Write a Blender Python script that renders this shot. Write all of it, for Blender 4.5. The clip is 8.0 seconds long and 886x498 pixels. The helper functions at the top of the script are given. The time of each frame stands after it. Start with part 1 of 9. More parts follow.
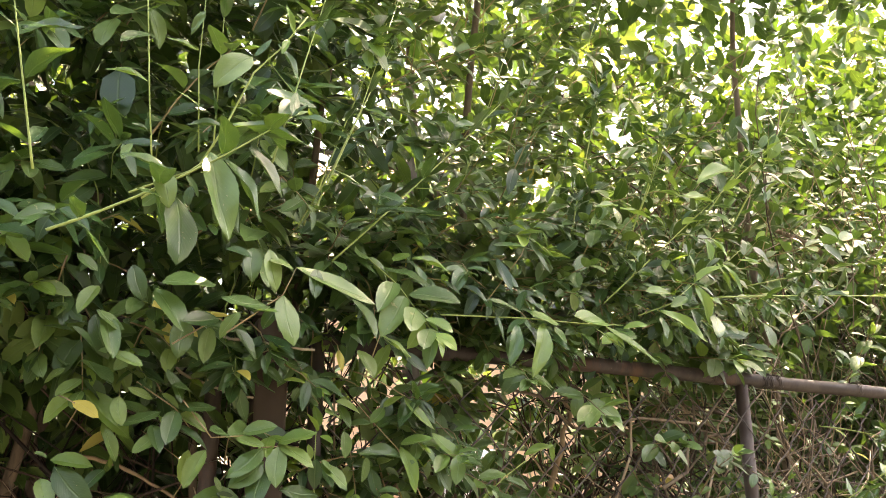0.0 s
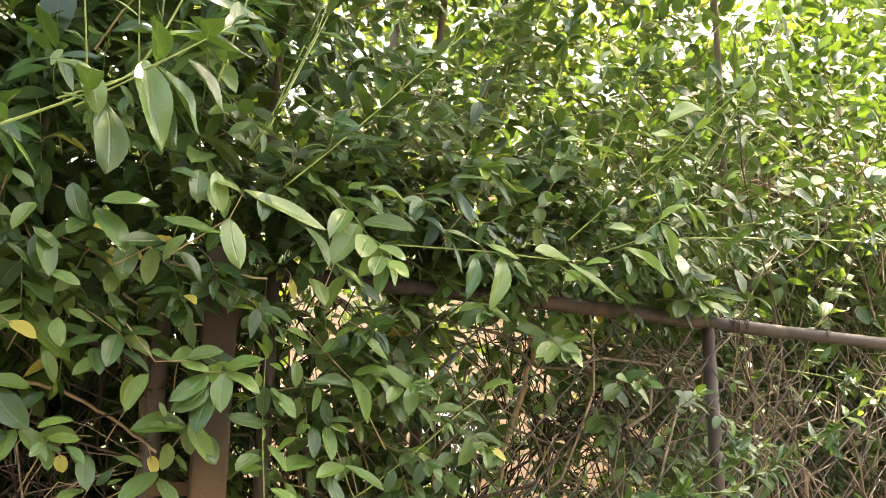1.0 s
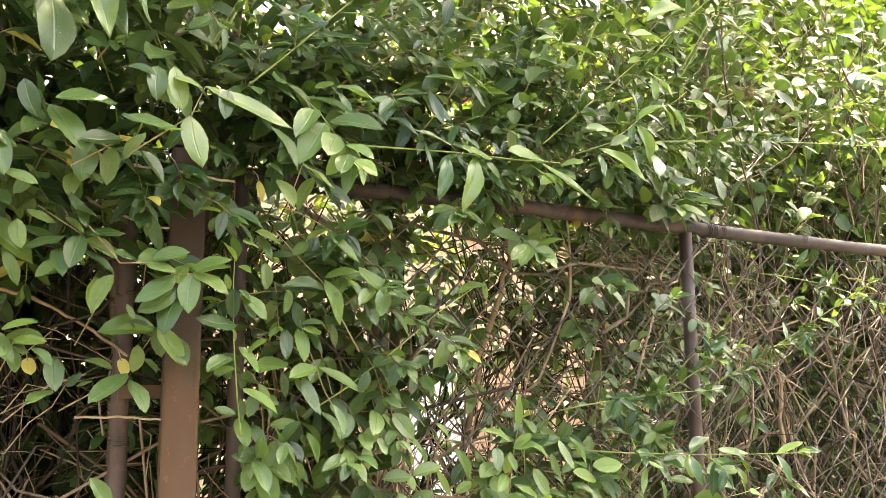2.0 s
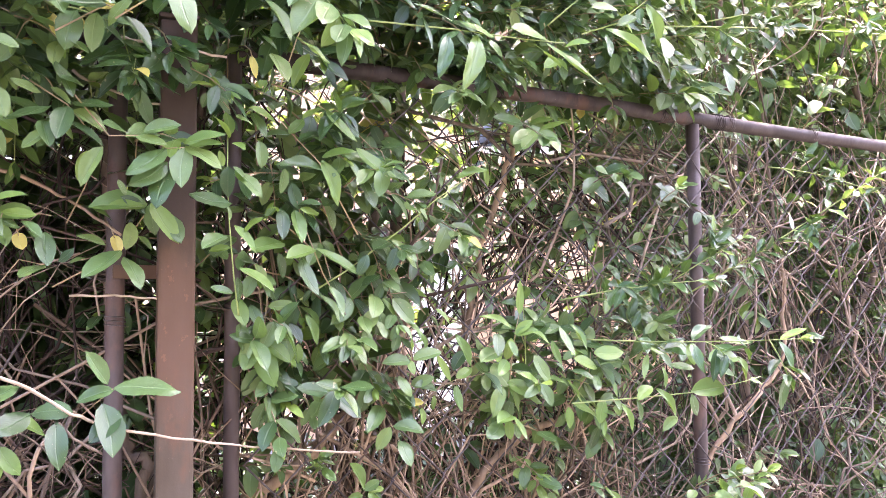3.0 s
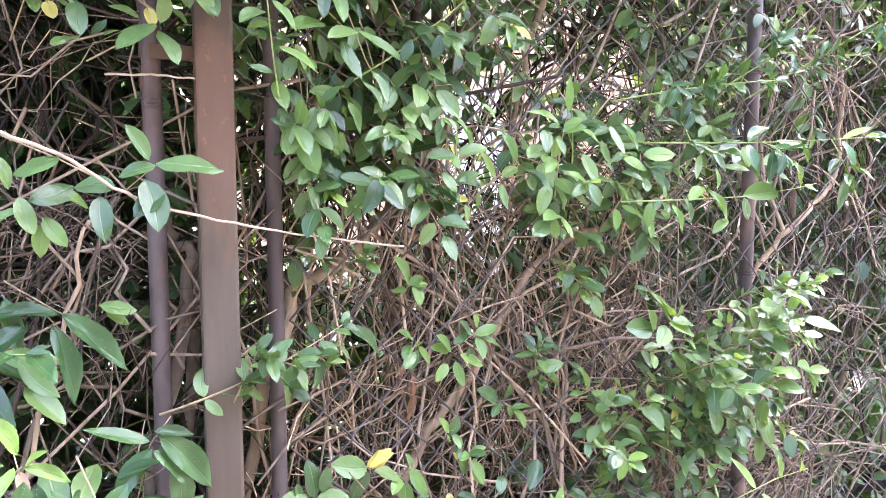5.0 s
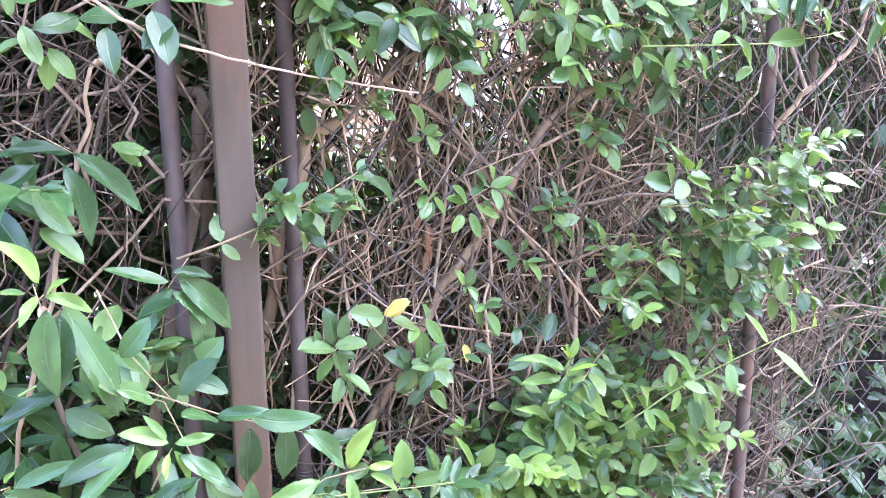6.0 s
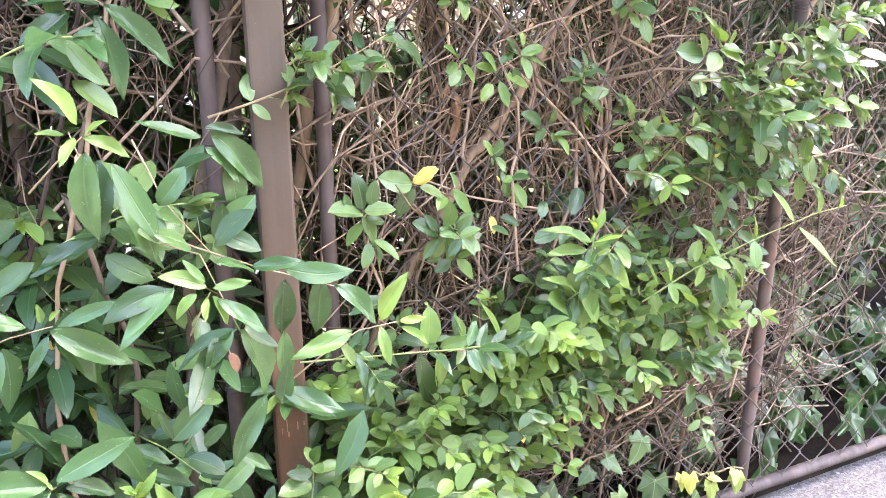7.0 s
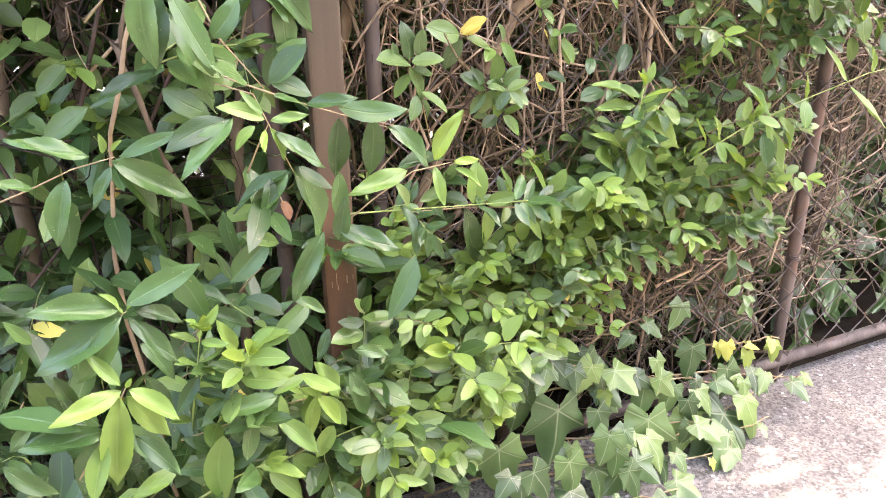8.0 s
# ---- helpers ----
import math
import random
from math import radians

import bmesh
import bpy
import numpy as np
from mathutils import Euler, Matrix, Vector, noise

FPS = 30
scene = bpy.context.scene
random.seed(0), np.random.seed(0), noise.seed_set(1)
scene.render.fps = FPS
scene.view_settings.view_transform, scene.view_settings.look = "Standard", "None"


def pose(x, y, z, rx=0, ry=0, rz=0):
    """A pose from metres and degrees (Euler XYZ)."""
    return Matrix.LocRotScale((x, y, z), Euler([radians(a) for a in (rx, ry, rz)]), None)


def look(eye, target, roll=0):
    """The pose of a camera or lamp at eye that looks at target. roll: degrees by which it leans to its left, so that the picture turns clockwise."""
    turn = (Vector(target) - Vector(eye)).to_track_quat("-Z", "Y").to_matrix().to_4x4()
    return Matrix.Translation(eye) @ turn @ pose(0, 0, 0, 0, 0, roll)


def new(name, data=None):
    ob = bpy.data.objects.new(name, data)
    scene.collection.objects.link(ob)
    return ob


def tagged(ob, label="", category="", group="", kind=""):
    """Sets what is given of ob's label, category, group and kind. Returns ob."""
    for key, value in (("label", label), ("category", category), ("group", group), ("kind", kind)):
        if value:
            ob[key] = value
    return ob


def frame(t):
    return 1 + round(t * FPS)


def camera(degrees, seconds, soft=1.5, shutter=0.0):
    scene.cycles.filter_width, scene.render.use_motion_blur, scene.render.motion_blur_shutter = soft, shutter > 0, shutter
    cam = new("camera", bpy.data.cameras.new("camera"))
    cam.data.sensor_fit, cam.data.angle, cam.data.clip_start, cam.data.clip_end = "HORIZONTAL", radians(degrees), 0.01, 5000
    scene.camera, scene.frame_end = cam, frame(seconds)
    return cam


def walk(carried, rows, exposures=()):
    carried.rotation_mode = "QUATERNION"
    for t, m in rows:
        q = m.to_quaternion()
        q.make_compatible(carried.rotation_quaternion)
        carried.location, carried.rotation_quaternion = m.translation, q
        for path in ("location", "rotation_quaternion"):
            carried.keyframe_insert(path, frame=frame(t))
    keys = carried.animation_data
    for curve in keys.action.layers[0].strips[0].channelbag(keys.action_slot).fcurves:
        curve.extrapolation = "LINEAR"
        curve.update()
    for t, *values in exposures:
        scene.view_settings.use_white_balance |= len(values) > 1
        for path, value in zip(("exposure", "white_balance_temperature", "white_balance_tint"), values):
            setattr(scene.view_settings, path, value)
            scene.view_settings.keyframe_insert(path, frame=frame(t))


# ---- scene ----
cam = camera(55.0, 8.0, soft=0.5)
ROWS = [
    (0.0, -0.0064, 0.0033, 1.4695, 106.458, 0.179, -0.310),
    (0.5, 0.0268, 0.0189, 1.4512, 104.868, -0.016, -0.410),
    (1.0, 0.0421, 0.0399, 1.4331, 103.841, -0.411, -1.146),
    (2.5, 0.0717, 0.0765, 1.3785, 95.966, 0.715, -1.902),
    (3.0, 0.0709, 0.0968, 1.3481, 93.661, 0.466, -1.564),
    (3.5, 0.0672, 0.1095, 1.3203, 91.711, 0.697, -0.636),
    (4.0, 0.0591, 0.1202, 1.3009, 88.943, 0.428, -0.326),
    (5.5, 0.0416, 0.1403, 1.2299, 80.811, 0.099, 0.708),
    (6.0, 0.0328, 0.1425, 1.1922, 76.995, 0.364, 0.711),
    (6.5, 0.0313, 0.1302, 1.1628, 74.288, 0.104, 1.002),
    (7.0, 0.0142, 0.1213, 1.1304, 71.219, 0.143, 1.816),
    (7.5, -0.0067, 0.1096, 1.0859, 67.737, 0.943, 2.346),
    (8.0, -0.0227, 0.0921, 1.0573, 65.121, 0.794, 3.087),
]
EXPOSURES = [(0.0, 3.64, 8900, 18), (1.0, 3.79, 9200, 13), (2.5, 4.36, 7950, 24), (3.0, 4.60, 6650, 38), (3.5, 4.62, 6750, 34), (4.0, 4.46, 6750, 27), (5.5, 4.76, 5900, 30), (6.0, 4.75, 5750, 29), (6.5, 4.76, 6000, 29), (7.0, 4.78, 6600, 27), (7.5, 4.68, 7050, 25), (8.0, 4.47, 7650, 26)]
walk(cam, [(t, pose(*place)) for t, *place in ROWS], EXPOSURES)

# ---- light: sky and one sun, high, from behind the hedge and along it ----
SUN_HIGH, SUN_AZ = 62.0, 46.0          # degrees above the horizon; counter-clockwise from +x
world = bpy.data.worlds.new("sky")
scene.world = world
world.use_nodes = True
wn = world.node_tree.nodes
wl = world.node_tree.links
sky = wn.new("ShaderNodeTexSky")
sky.sky_type, sky.sun_disc = "NISHITA", False
sky.sun_elevation, sky.sun_rotation = radians(SUN_HIGH), radians(90 - SUN_AZ)
sky.air_density, sky.dust_density = 1.0, 3.5
wl.new(sky.outputs[0], wn["Background"].inputs[0])
wn["Background"].inputs[1].default_value = 0.15
sun_ray = Vector((math.cos(radians(SUN_AZ)) * math.cos(radians(SUN_HIGH)), math.sin(radians(SUN_AZ)) * math.cos(radians(SUN_HIGH)), math.sin(radians(SUN_HIGH))))
sun = new("sun", bpy.data.lights.new("sun", "SUN"))
sun.data.energy, sun.data.angle, sun.data.color = 4.0, radians(0.6), (1.0, 0.93, 0.82)
sun.matrix_basis = look(sun_ray * 30, (0, 0, 0))


# ---- materials ----
def material(name):
    """A material with its nodes cleared to a Principled shader."""
    m = bpy.data.materials.new(name)
    m.use_nodes = True
    nt = m.node_tree
    return m, nt, nt.nodes["Principled BSDF"], nt.nodes["Material Output"]


def node(nt, kind, **values):
    n = nt.nodes.new(kind)
    for key, value in values.items():
        n.inputs[key.replace("_", " ")].default_value = value
    return n


def ramp(nt, source, stops):
    n = nt.nodes.new("ShaderNodeValToRGB")
    el = n.color_ramp.elements
    while len(el) < len(stops):
        el.new(0.5)
    for e, (at, colour) in zip(el, stops):
        e.position, e.color = at, (*colour, 1)
    nt.links.new(source, n.inputs[0])
    return n.outputs[0]


def mix(nt, fac, a, b, kind="MIX"):
    n = nt.nodes.new("ShaderNodeMix")
    n.data_type, n.blend_type = "RGBA", kind
    for k, value in ((0, fac), (6, a), (7, b)):
        if isinstance(value, bpy.types.NodeSocket):
            nt.links.new(value, n.inputs[k])
        else:
            n.inputs[k].default_value = (*value, 1) if k else value
    return n.outputs[2]


def noise_tex(nt, scale, detail=4, rough=0.6, coords="Object", stretch=None):
    tc = nt.nodes.new("ShaderNodeTexCoord")
    out = tc.outputs[coords]
    if stretch:
        mp = nt.nodes.new("ShaderNodeMapping")
        mp.inputs["Scale"].default_value = stretch
        nt.links.new(out, mp.inputs[0])
        out = mp.outputs[0]
    n = node(nt, "ShaderNodeTexNoise", Scale=scale, Detail=detail, Roughness=rough)
    nt.links.new(out, n.inputs["Vector"])
    return n.outputs[0]


def bump(nt, bsdf, height, strength, distance):
    b = node(nt, "ShaderNodeBump", Strength=strength, Distance=distance)
    nt.links.new(height, b.inputs["Height"])
    nt.links.new(b.outputs[0], bsdf.inputs["Normal"])


def maths(nt, op, a, b=0.0, c=None):
    n = nt.nodes.new("ShaderNodeMath")
    n.operation = op
    for socket, value in zip(n.inputs, (a, b, c)):
        if isinstance(value, bpy.types.NodeSocket):
            nt.links.new(value, socket)
        elif value is not None:
            socket.default_value = value
    return n.outputs[0]


def leaf_material(name, tones, rib, through_tone, single, gloss=0.28, let=0.15, blemish=0.5, radial=False):
    """A leaf blade: tone by leaf, pale midrib and side veins along its own UV, mottling, spots, and light through it."""
    m, nt, bsdf, out = material(name)
    if single:
        chance = nt.nodes.new("ShaderNodeObjectInfo").outputs["Random"]
    else:
        chance = nt.nodes.new("ShaderNodeNewGeometry").outputs["Random Per Island"]
    k = len(tones) - 1
    tone = ramp(nt, chance, [(0.04 + 0.92 * i / k, c) for i, c in enumerate(tones)])
    mottle = noise_tex(nt, 60 if not single else 5, 3)
    tone = mix(nt, maths(nt, "MULTIPLY", mottle, 0.45), tone, tuple(c * 0.55 for c in tones[0]))
    uv = nt.nodes.new("ShaderNodeUVMap")
    uv.uv_map = "blade"
    sep = nt.nodes.new("ShaderNodeSeparateXYZ")
    nt.links.new(uv.outputs[0], sep.inputs[0])
    across = maths(nt, "ABSOLUTE", maths(nt, "SUBTRACT", sep.outputs[1], 0.5))
    midrib = maths(nt, "SUBTRACT", 1.0, maths(nt, "MULTIPLY", across, 20.0))
    midrib = maths(nt, "MAXIMUM", midrib, 0.0)
    slant = maths(nt, "SUBTRACT", maths(nt, "MULTIPLY", sep.outputs[0], 42.0), maths(nt, "MULTIPLY", across, 32.0))
    vein = maths(nt, "POWER", maths(nt, "ABSOLUTE", maths(nt, "SINE", slant)), 9.0)
    if radial:
        x = maths(nt, "SUBTRACT", sep.outputs[0], 0.5)
        y = maths(nt, "SUBTRACT", sep.outputs[1], 0.5)
        far = maths(nt, "SQRT", maths(nt, "ADD", maths(nt, "MULTIPLY", x, x), maths(nt, "MULTIPLY", y, y)))
        off = maths(nt, "ABSOLUTE", maths(nt, "SINE", maths(nt, "MULTIPLY", maths(nt, "ARCTAN2", y, x), 3.14159)))
        midrib = maths(nt, "MAXIMUM", maths(nt, "SUBTRACT", 1.0, maths(nt, "MULTIPLY", maths(nt, "MULTIPLY", off, far), 34.0)), 0.0)
        vein = maths(nt, "MULTIPLY", mottle, 0.5)
    pale = maths(nt, "ADD", maths(nt, "MULTIPLY", midrib, 0.27 if radial else 0.22), maths(nt, "MULTIPLY", vein, 0.025))
    tone = mix(nt, pale, tone, rib)
    spot = noise_tex(nt, 24 if single else 90, 2)
    dots = maths(nt, "GREATER_THAN", spot, 0.71)
    tone = mix(nt, maths(nt, "MULTIPLY", dots, blemish), tone, (0.34, 0.30, 0.14))
    nt.links.new(tone, bsdf.inputs["Base Color"])
    nt.links.new(maths(nt, "ADD", gloss, maths(nt, "MULTIPLY", mottle, 0.18)), bsdf.inputs["Roughness"])
    bsdf.inputs["Specular IOR Level"].default_value = 0.44
    relief = maths(nt, "SUBTRACT", maths(nt, "MULTIPLY", mottle, 0.3), maths(nt, "ADD", midrib, maths(nt, "MULTIPLY", vein, 0.07)))
    bump(nt, bsdf, relief, 0.35, 0.002)
    thin = nt.nodes.new("ShaderNodeBsdfTranslucent")
    nt.links.new(mix(nt, 0.55, tone, through_tone), thin.inputs[0])
    blend = nt.nodes.new("ShaderNodeMixShader")
    blend.inputs[0].default_value = let
    nt.links.new(bsdf.outputs[0], blend.inputs[1])
    nt.links.new(thin.outputs[0], blend.inputs[2])
    nt.links.new(blend.outputs[0], out.inputs[0])
    return m


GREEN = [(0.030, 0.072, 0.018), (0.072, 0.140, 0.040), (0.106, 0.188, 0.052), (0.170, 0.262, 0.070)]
# Own green of the long leaves; also paints shade into the inner ones
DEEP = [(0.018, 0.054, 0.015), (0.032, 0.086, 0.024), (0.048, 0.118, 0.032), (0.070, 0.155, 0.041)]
YOUNG = [(0.095, 0.205, 0.04), (0.145, 0.27, 0.048), (0.23, 0.355, 0.058)]
FRESH = [(0.092, 0.190, 0.042), (0.130, 0.240, 0.052), (0.185, 0.305, 0.062)]
YELLOW = [(0.56, 0.51, 0.10), (0.66, 0.60, 0.18), (0.62, 0.50, 0.13)]
IVY = [(0.028, 0.064, 0.022), (0.056, 0.118, 0.036), (0.100, 0.180, 0.052), (0.165, 0.262, 0.070)]
LEAF = {}
for single in (True, False):
    tail = "single" if single else "massed"
    LEAF["green", single] = leaf_material("privet_leaf_" + tail, GREEN, (0.22, 0.34, 0.13), (0.22, 0.42, 0.03), single)
    LEAF["deep", single] = leaf_material("long_and_shaded_leaf_" + tail, DEEP, (0.20, 0.32, 0.13), (0.24, 0.40, 0.03), single)
    LEAF["young", single] = leaf_material("young_leaf_" + tail, YOUNG, (0.42, 0.52, 0.16), (0.50, 0.62, 0.05), single, 0.42, 0.26, 0.1)
    LEAF["fresh", single] = leaf_material("fresh_leaf_" + tail, FRESH, (0.34, 0.44, 0.16), (0.36, 0.5, 0.05), single, 0.34, 0.28, 0.2)
    LEAF["yellow", single] = leaf_material("yellowed_leaf_" + tail, YELLOW, (0.66, 0.6, 0.3), (0.7, 0.55, 0.08), single, 0.5, 0.3, 0.7)
    LEAF["ivy", single] = leaf_material("ivy_leaf_" + tail, IVY, (0.50, 0.58, 0.36), (0.16, 0.32, 0.05), single, 0.32, 0.18, 0.3, True)
    LEAF["young_ivy", single] = leaf_material("young_ivy_leaf_" + tail, [(0.2, 0.3, 0.06), (0.36, 0.42, 0.08), (0.5, 0.5, 0.1)], (0.5, 0.55, 0.25), (0.5, 0.6, 0.1), single, 0.4, 0.3, 0.3, True)
LEAF["tree", False] = leaf_material("tree_leaf", [(0.04, 0.095, 0.02), (0.08, 0.155, 0.03), (0.13, 0.20, 0.035)], (0.2, 0.3, 0.08), (0.38, 0.48, 0.06), False, 0.45, 0.26, 0.2)
LEAF["dead", True] = leaf_material("dead_leaf", [(0.2, 0.1, 0.05), (0.3, 0.17, 0.09), (0.42, 0.3, 0.18)], (0.4, 0.28, 0.16), (0.4, 0.2, 0.08), True, 0.7, 0.15)


def bark_material(name, dark, light, rough=0.8, scale=40.0, stretch=(1, 1, 0.25), random_tone=True):
    m, nt, bsdf, out = material(name)
    grain = noise_tex(nt, scale, 6, 0.65, "Object", stretch)
    tone = ramp(nt, grain, [(0.3, dark), (0.72, light)])
    if random_tone:
        chance = nt.nodes.new("ShaderNodeNewGeometry").outputs["Random Per Island"]
        tone = mix(nt, maths(nt, "MULTIPLY", maths(nt, "POWER", chance, 0.95), 0.97), tone, tuple(0.5 * (a + b) * 0.14 for a, b in zip(dark, light)))
    nt.links.new(tone, bsdf.inputs["Base Color"])
    bsdf.inputs["Roughness"].default_value = rough
    bsdf.inputs["Specular IOR Level"].default_value = 0.3
    bump(nt, bsdf, grain, 0.5, 0.002)
    return m


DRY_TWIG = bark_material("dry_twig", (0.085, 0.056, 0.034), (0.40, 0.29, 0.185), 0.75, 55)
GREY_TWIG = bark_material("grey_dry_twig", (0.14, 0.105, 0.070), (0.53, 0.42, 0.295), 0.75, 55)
# Rear twigs: shade between the twigs is put into this dark colour
SHADE_TWIG = bark_material("shade_toned_twig", (0.028, 0.018, 0.013), (0.12, 0.080, 0.056), 0.8, 55)
# Front twigs: a paler copy, with the light put into its colour
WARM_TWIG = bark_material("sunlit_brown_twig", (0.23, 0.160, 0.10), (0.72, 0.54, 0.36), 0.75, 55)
PALE_TWIG = bark_material("pale_bare_twig", (0.27, 0.215, 0.14), (0.47, 0.39, 0.27), 0.6, 60, (1, 1, 1), False)
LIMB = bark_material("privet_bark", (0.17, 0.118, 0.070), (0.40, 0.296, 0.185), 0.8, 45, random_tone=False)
# Darker bark, the default for limbs
DARK_LIMB = bark_material("dark_privet_bark", (0.070, 0.052, 0.036), (0.23, 0.178, 0.124), 0.85, 45, random_tone=False)
GREEN_STEM = bark_material("green_stem", (0.16, 0.23, 0.06), (0.33, 0.40, 0.13), 0.5, 30, (1, 1, 1), False)
BROWN_STEM = bark_material("brown_stem", (0.2, 0.15, 0.08), (0.36, 0.28, 0.15), 0.6, 40, (1, 1, 1), False)
TREE_BARK = bark_material("tree_bark", (0.045, 0.032, 0.024), (0.16, 0.12, 0.09), 0.9, 14, (1, 1, 0.2), False)


def plain_material(name, dark, light, scale, rough=0.85, relief=0.3, detail=6, distance=0.01, shine=0.5):
    m, nt, bsdf, out = material(name)
    a = noise_tex(nt, scale, detail, 0.65)
    b = noise_tex(nt, scale * 11, 4, 0.7)
    tone = ramp(nt, maths(nt, "ADD", maths(nt, "MULTIPLY", a, 0.7), maths(nt, "MULTIPLY", b, 0.3)), [(0.3, dark), (0.7, light)])
    nt.links.new(tone, bsdf.inputs["Base Color"])
    bsdf.inputs["Roughness"].default_value = rough
    bsdf.inputs["Specular IOR Level"].default_value = shine
    bump(nt, bsdf, b, relief, distance)
    return m


def painted_steel(name, paint, worn, rust, wear=0.5, rust_amount=0.35, scale=9.0, gloss=0.45, bands=None):
    m, nt, bsdf, out = material(name)
    large = noise_tex(nt, scale, 5, 0.65, "Object", (1, 1, 0.35))
    streak = noise_tex(nt, 60, 4, 0.6, "Object", (1, 1, 0.06))
    fine = noise_tex(nt, 220, 3, 0.7)
    tone = mix(nt, ramp(nt, large, [(0.43, (0, 0, 0)), (0.57, (1, 1, 1))]), paint, worn)
    tone = mix(nt, maths(nt, "MULTIPLY", streak, wear), tone, tuple(c * 0.55 for c in paint))
    patch = noise_tex(nt, scale * 0.6, 7, 0.7, "Object", (1.3, 1, 0.6))
    tone = mix(nt, ramp(nt, patch, [(0.60 - rust_amount * 0.25, (0, 0, 0)), (0.66 - rust_amount * 0.1, (1, 1, 1))]), tone, rust)
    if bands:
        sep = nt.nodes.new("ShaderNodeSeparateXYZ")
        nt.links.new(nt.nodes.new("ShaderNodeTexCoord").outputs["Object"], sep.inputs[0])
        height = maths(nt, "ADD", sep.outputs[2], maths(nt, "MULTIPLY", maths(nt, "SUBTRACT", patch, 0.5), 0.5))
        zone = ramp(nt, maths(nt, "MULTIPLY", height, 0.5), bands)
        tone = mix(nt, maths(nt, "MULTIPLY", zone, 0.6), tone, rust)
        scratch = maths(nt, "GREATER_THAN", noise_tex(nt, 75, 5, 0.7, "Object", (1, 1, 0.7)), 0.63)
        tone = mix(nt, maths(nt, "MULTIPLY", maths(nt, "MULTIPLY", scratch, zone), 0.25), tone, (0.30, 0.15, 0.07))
        # Shade of the leaves above, and darker old paint, painted into the top
        shaded_top = ramp(nt, maths(nt, "MULTIPLY", height, 0.5), [(0.69, (0, 0, 0)), (0.735, (1, 1, 1))])
        tone = mix(nt, maths(nt, "MULTIPLY", shaded_top, 0.75), tone, (0.040, 0.028, 0.020))
    chip = maths(nt, "GREATER_THAN", fine, 0.72)
    tone = mix(nt, maths(nt, "MULTIPLY", chip, 0.25), tone, (0.34, 0.28, 0.20))
    nt.links.new(tone, bsdf.inputs["Base Color"])
    nt.links.new(maths(nt, "ADD", gloss, maths(nt, "MULTIPLY", large, 0.25)), bsdf.inputs["Roughness"])
    bsdf.inputs["Specular IOR Level"].default_value = 0.25
    bump(nt, bsdf, maths(nt, "ADD", fine, streak), 0.25, 0.001)
    return m


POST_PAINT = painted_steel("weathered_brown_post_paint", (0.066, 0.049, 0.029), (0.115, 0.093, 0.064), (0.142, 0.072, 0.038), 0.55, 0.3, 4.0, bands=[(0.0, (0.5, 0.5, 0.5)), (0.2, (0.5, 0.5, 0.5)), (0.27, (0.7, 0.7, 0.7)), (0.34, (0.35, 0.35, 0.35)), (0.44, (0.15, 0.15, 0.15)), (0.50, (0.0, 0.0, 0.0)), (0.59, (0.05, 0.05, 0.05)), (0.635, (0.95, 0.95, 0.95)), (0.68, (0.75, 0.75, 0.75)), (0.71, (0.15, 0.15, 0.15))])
SCRATCHED = plain_material("scratched_paint", (0.20, 0.125, 0.07), (0.31, 0.21, 0.13), 60.0)
TUBE_PAINT = painted_steel("dark_brown_tube_paint", (0.078, 0.060, 0.051), (0.128, 0.103, 0.088), (0.12, 0.075, 0.056), 0.4, 0.2, 9.0)
RAIL_PAINT = painted_steel("worn_rail_paint", (0.080, 0.066, 0.058), (0.150, 0.128, 0.112), (0.14, 0.095, 0.072), 0.5, 0.3, 14.0)
# Top rails: a darker tone than the bottom rails
DARK_RAIL = painted_steel("dark_top_rail_paint", (0.034, 0.026, 0.021), (0.068, 0.054, 0.045), (0.080, 0.046, 0.032), 0.5, 0.3, 14.0)
WIRE_STEEL = painted_steel("rusty_fence_wire", (0.055, 0.047, 0.041), (0.135, 0.117, 0.104), (0.09, 0.055, 0.04), 0.3, 0.3, 20.0)


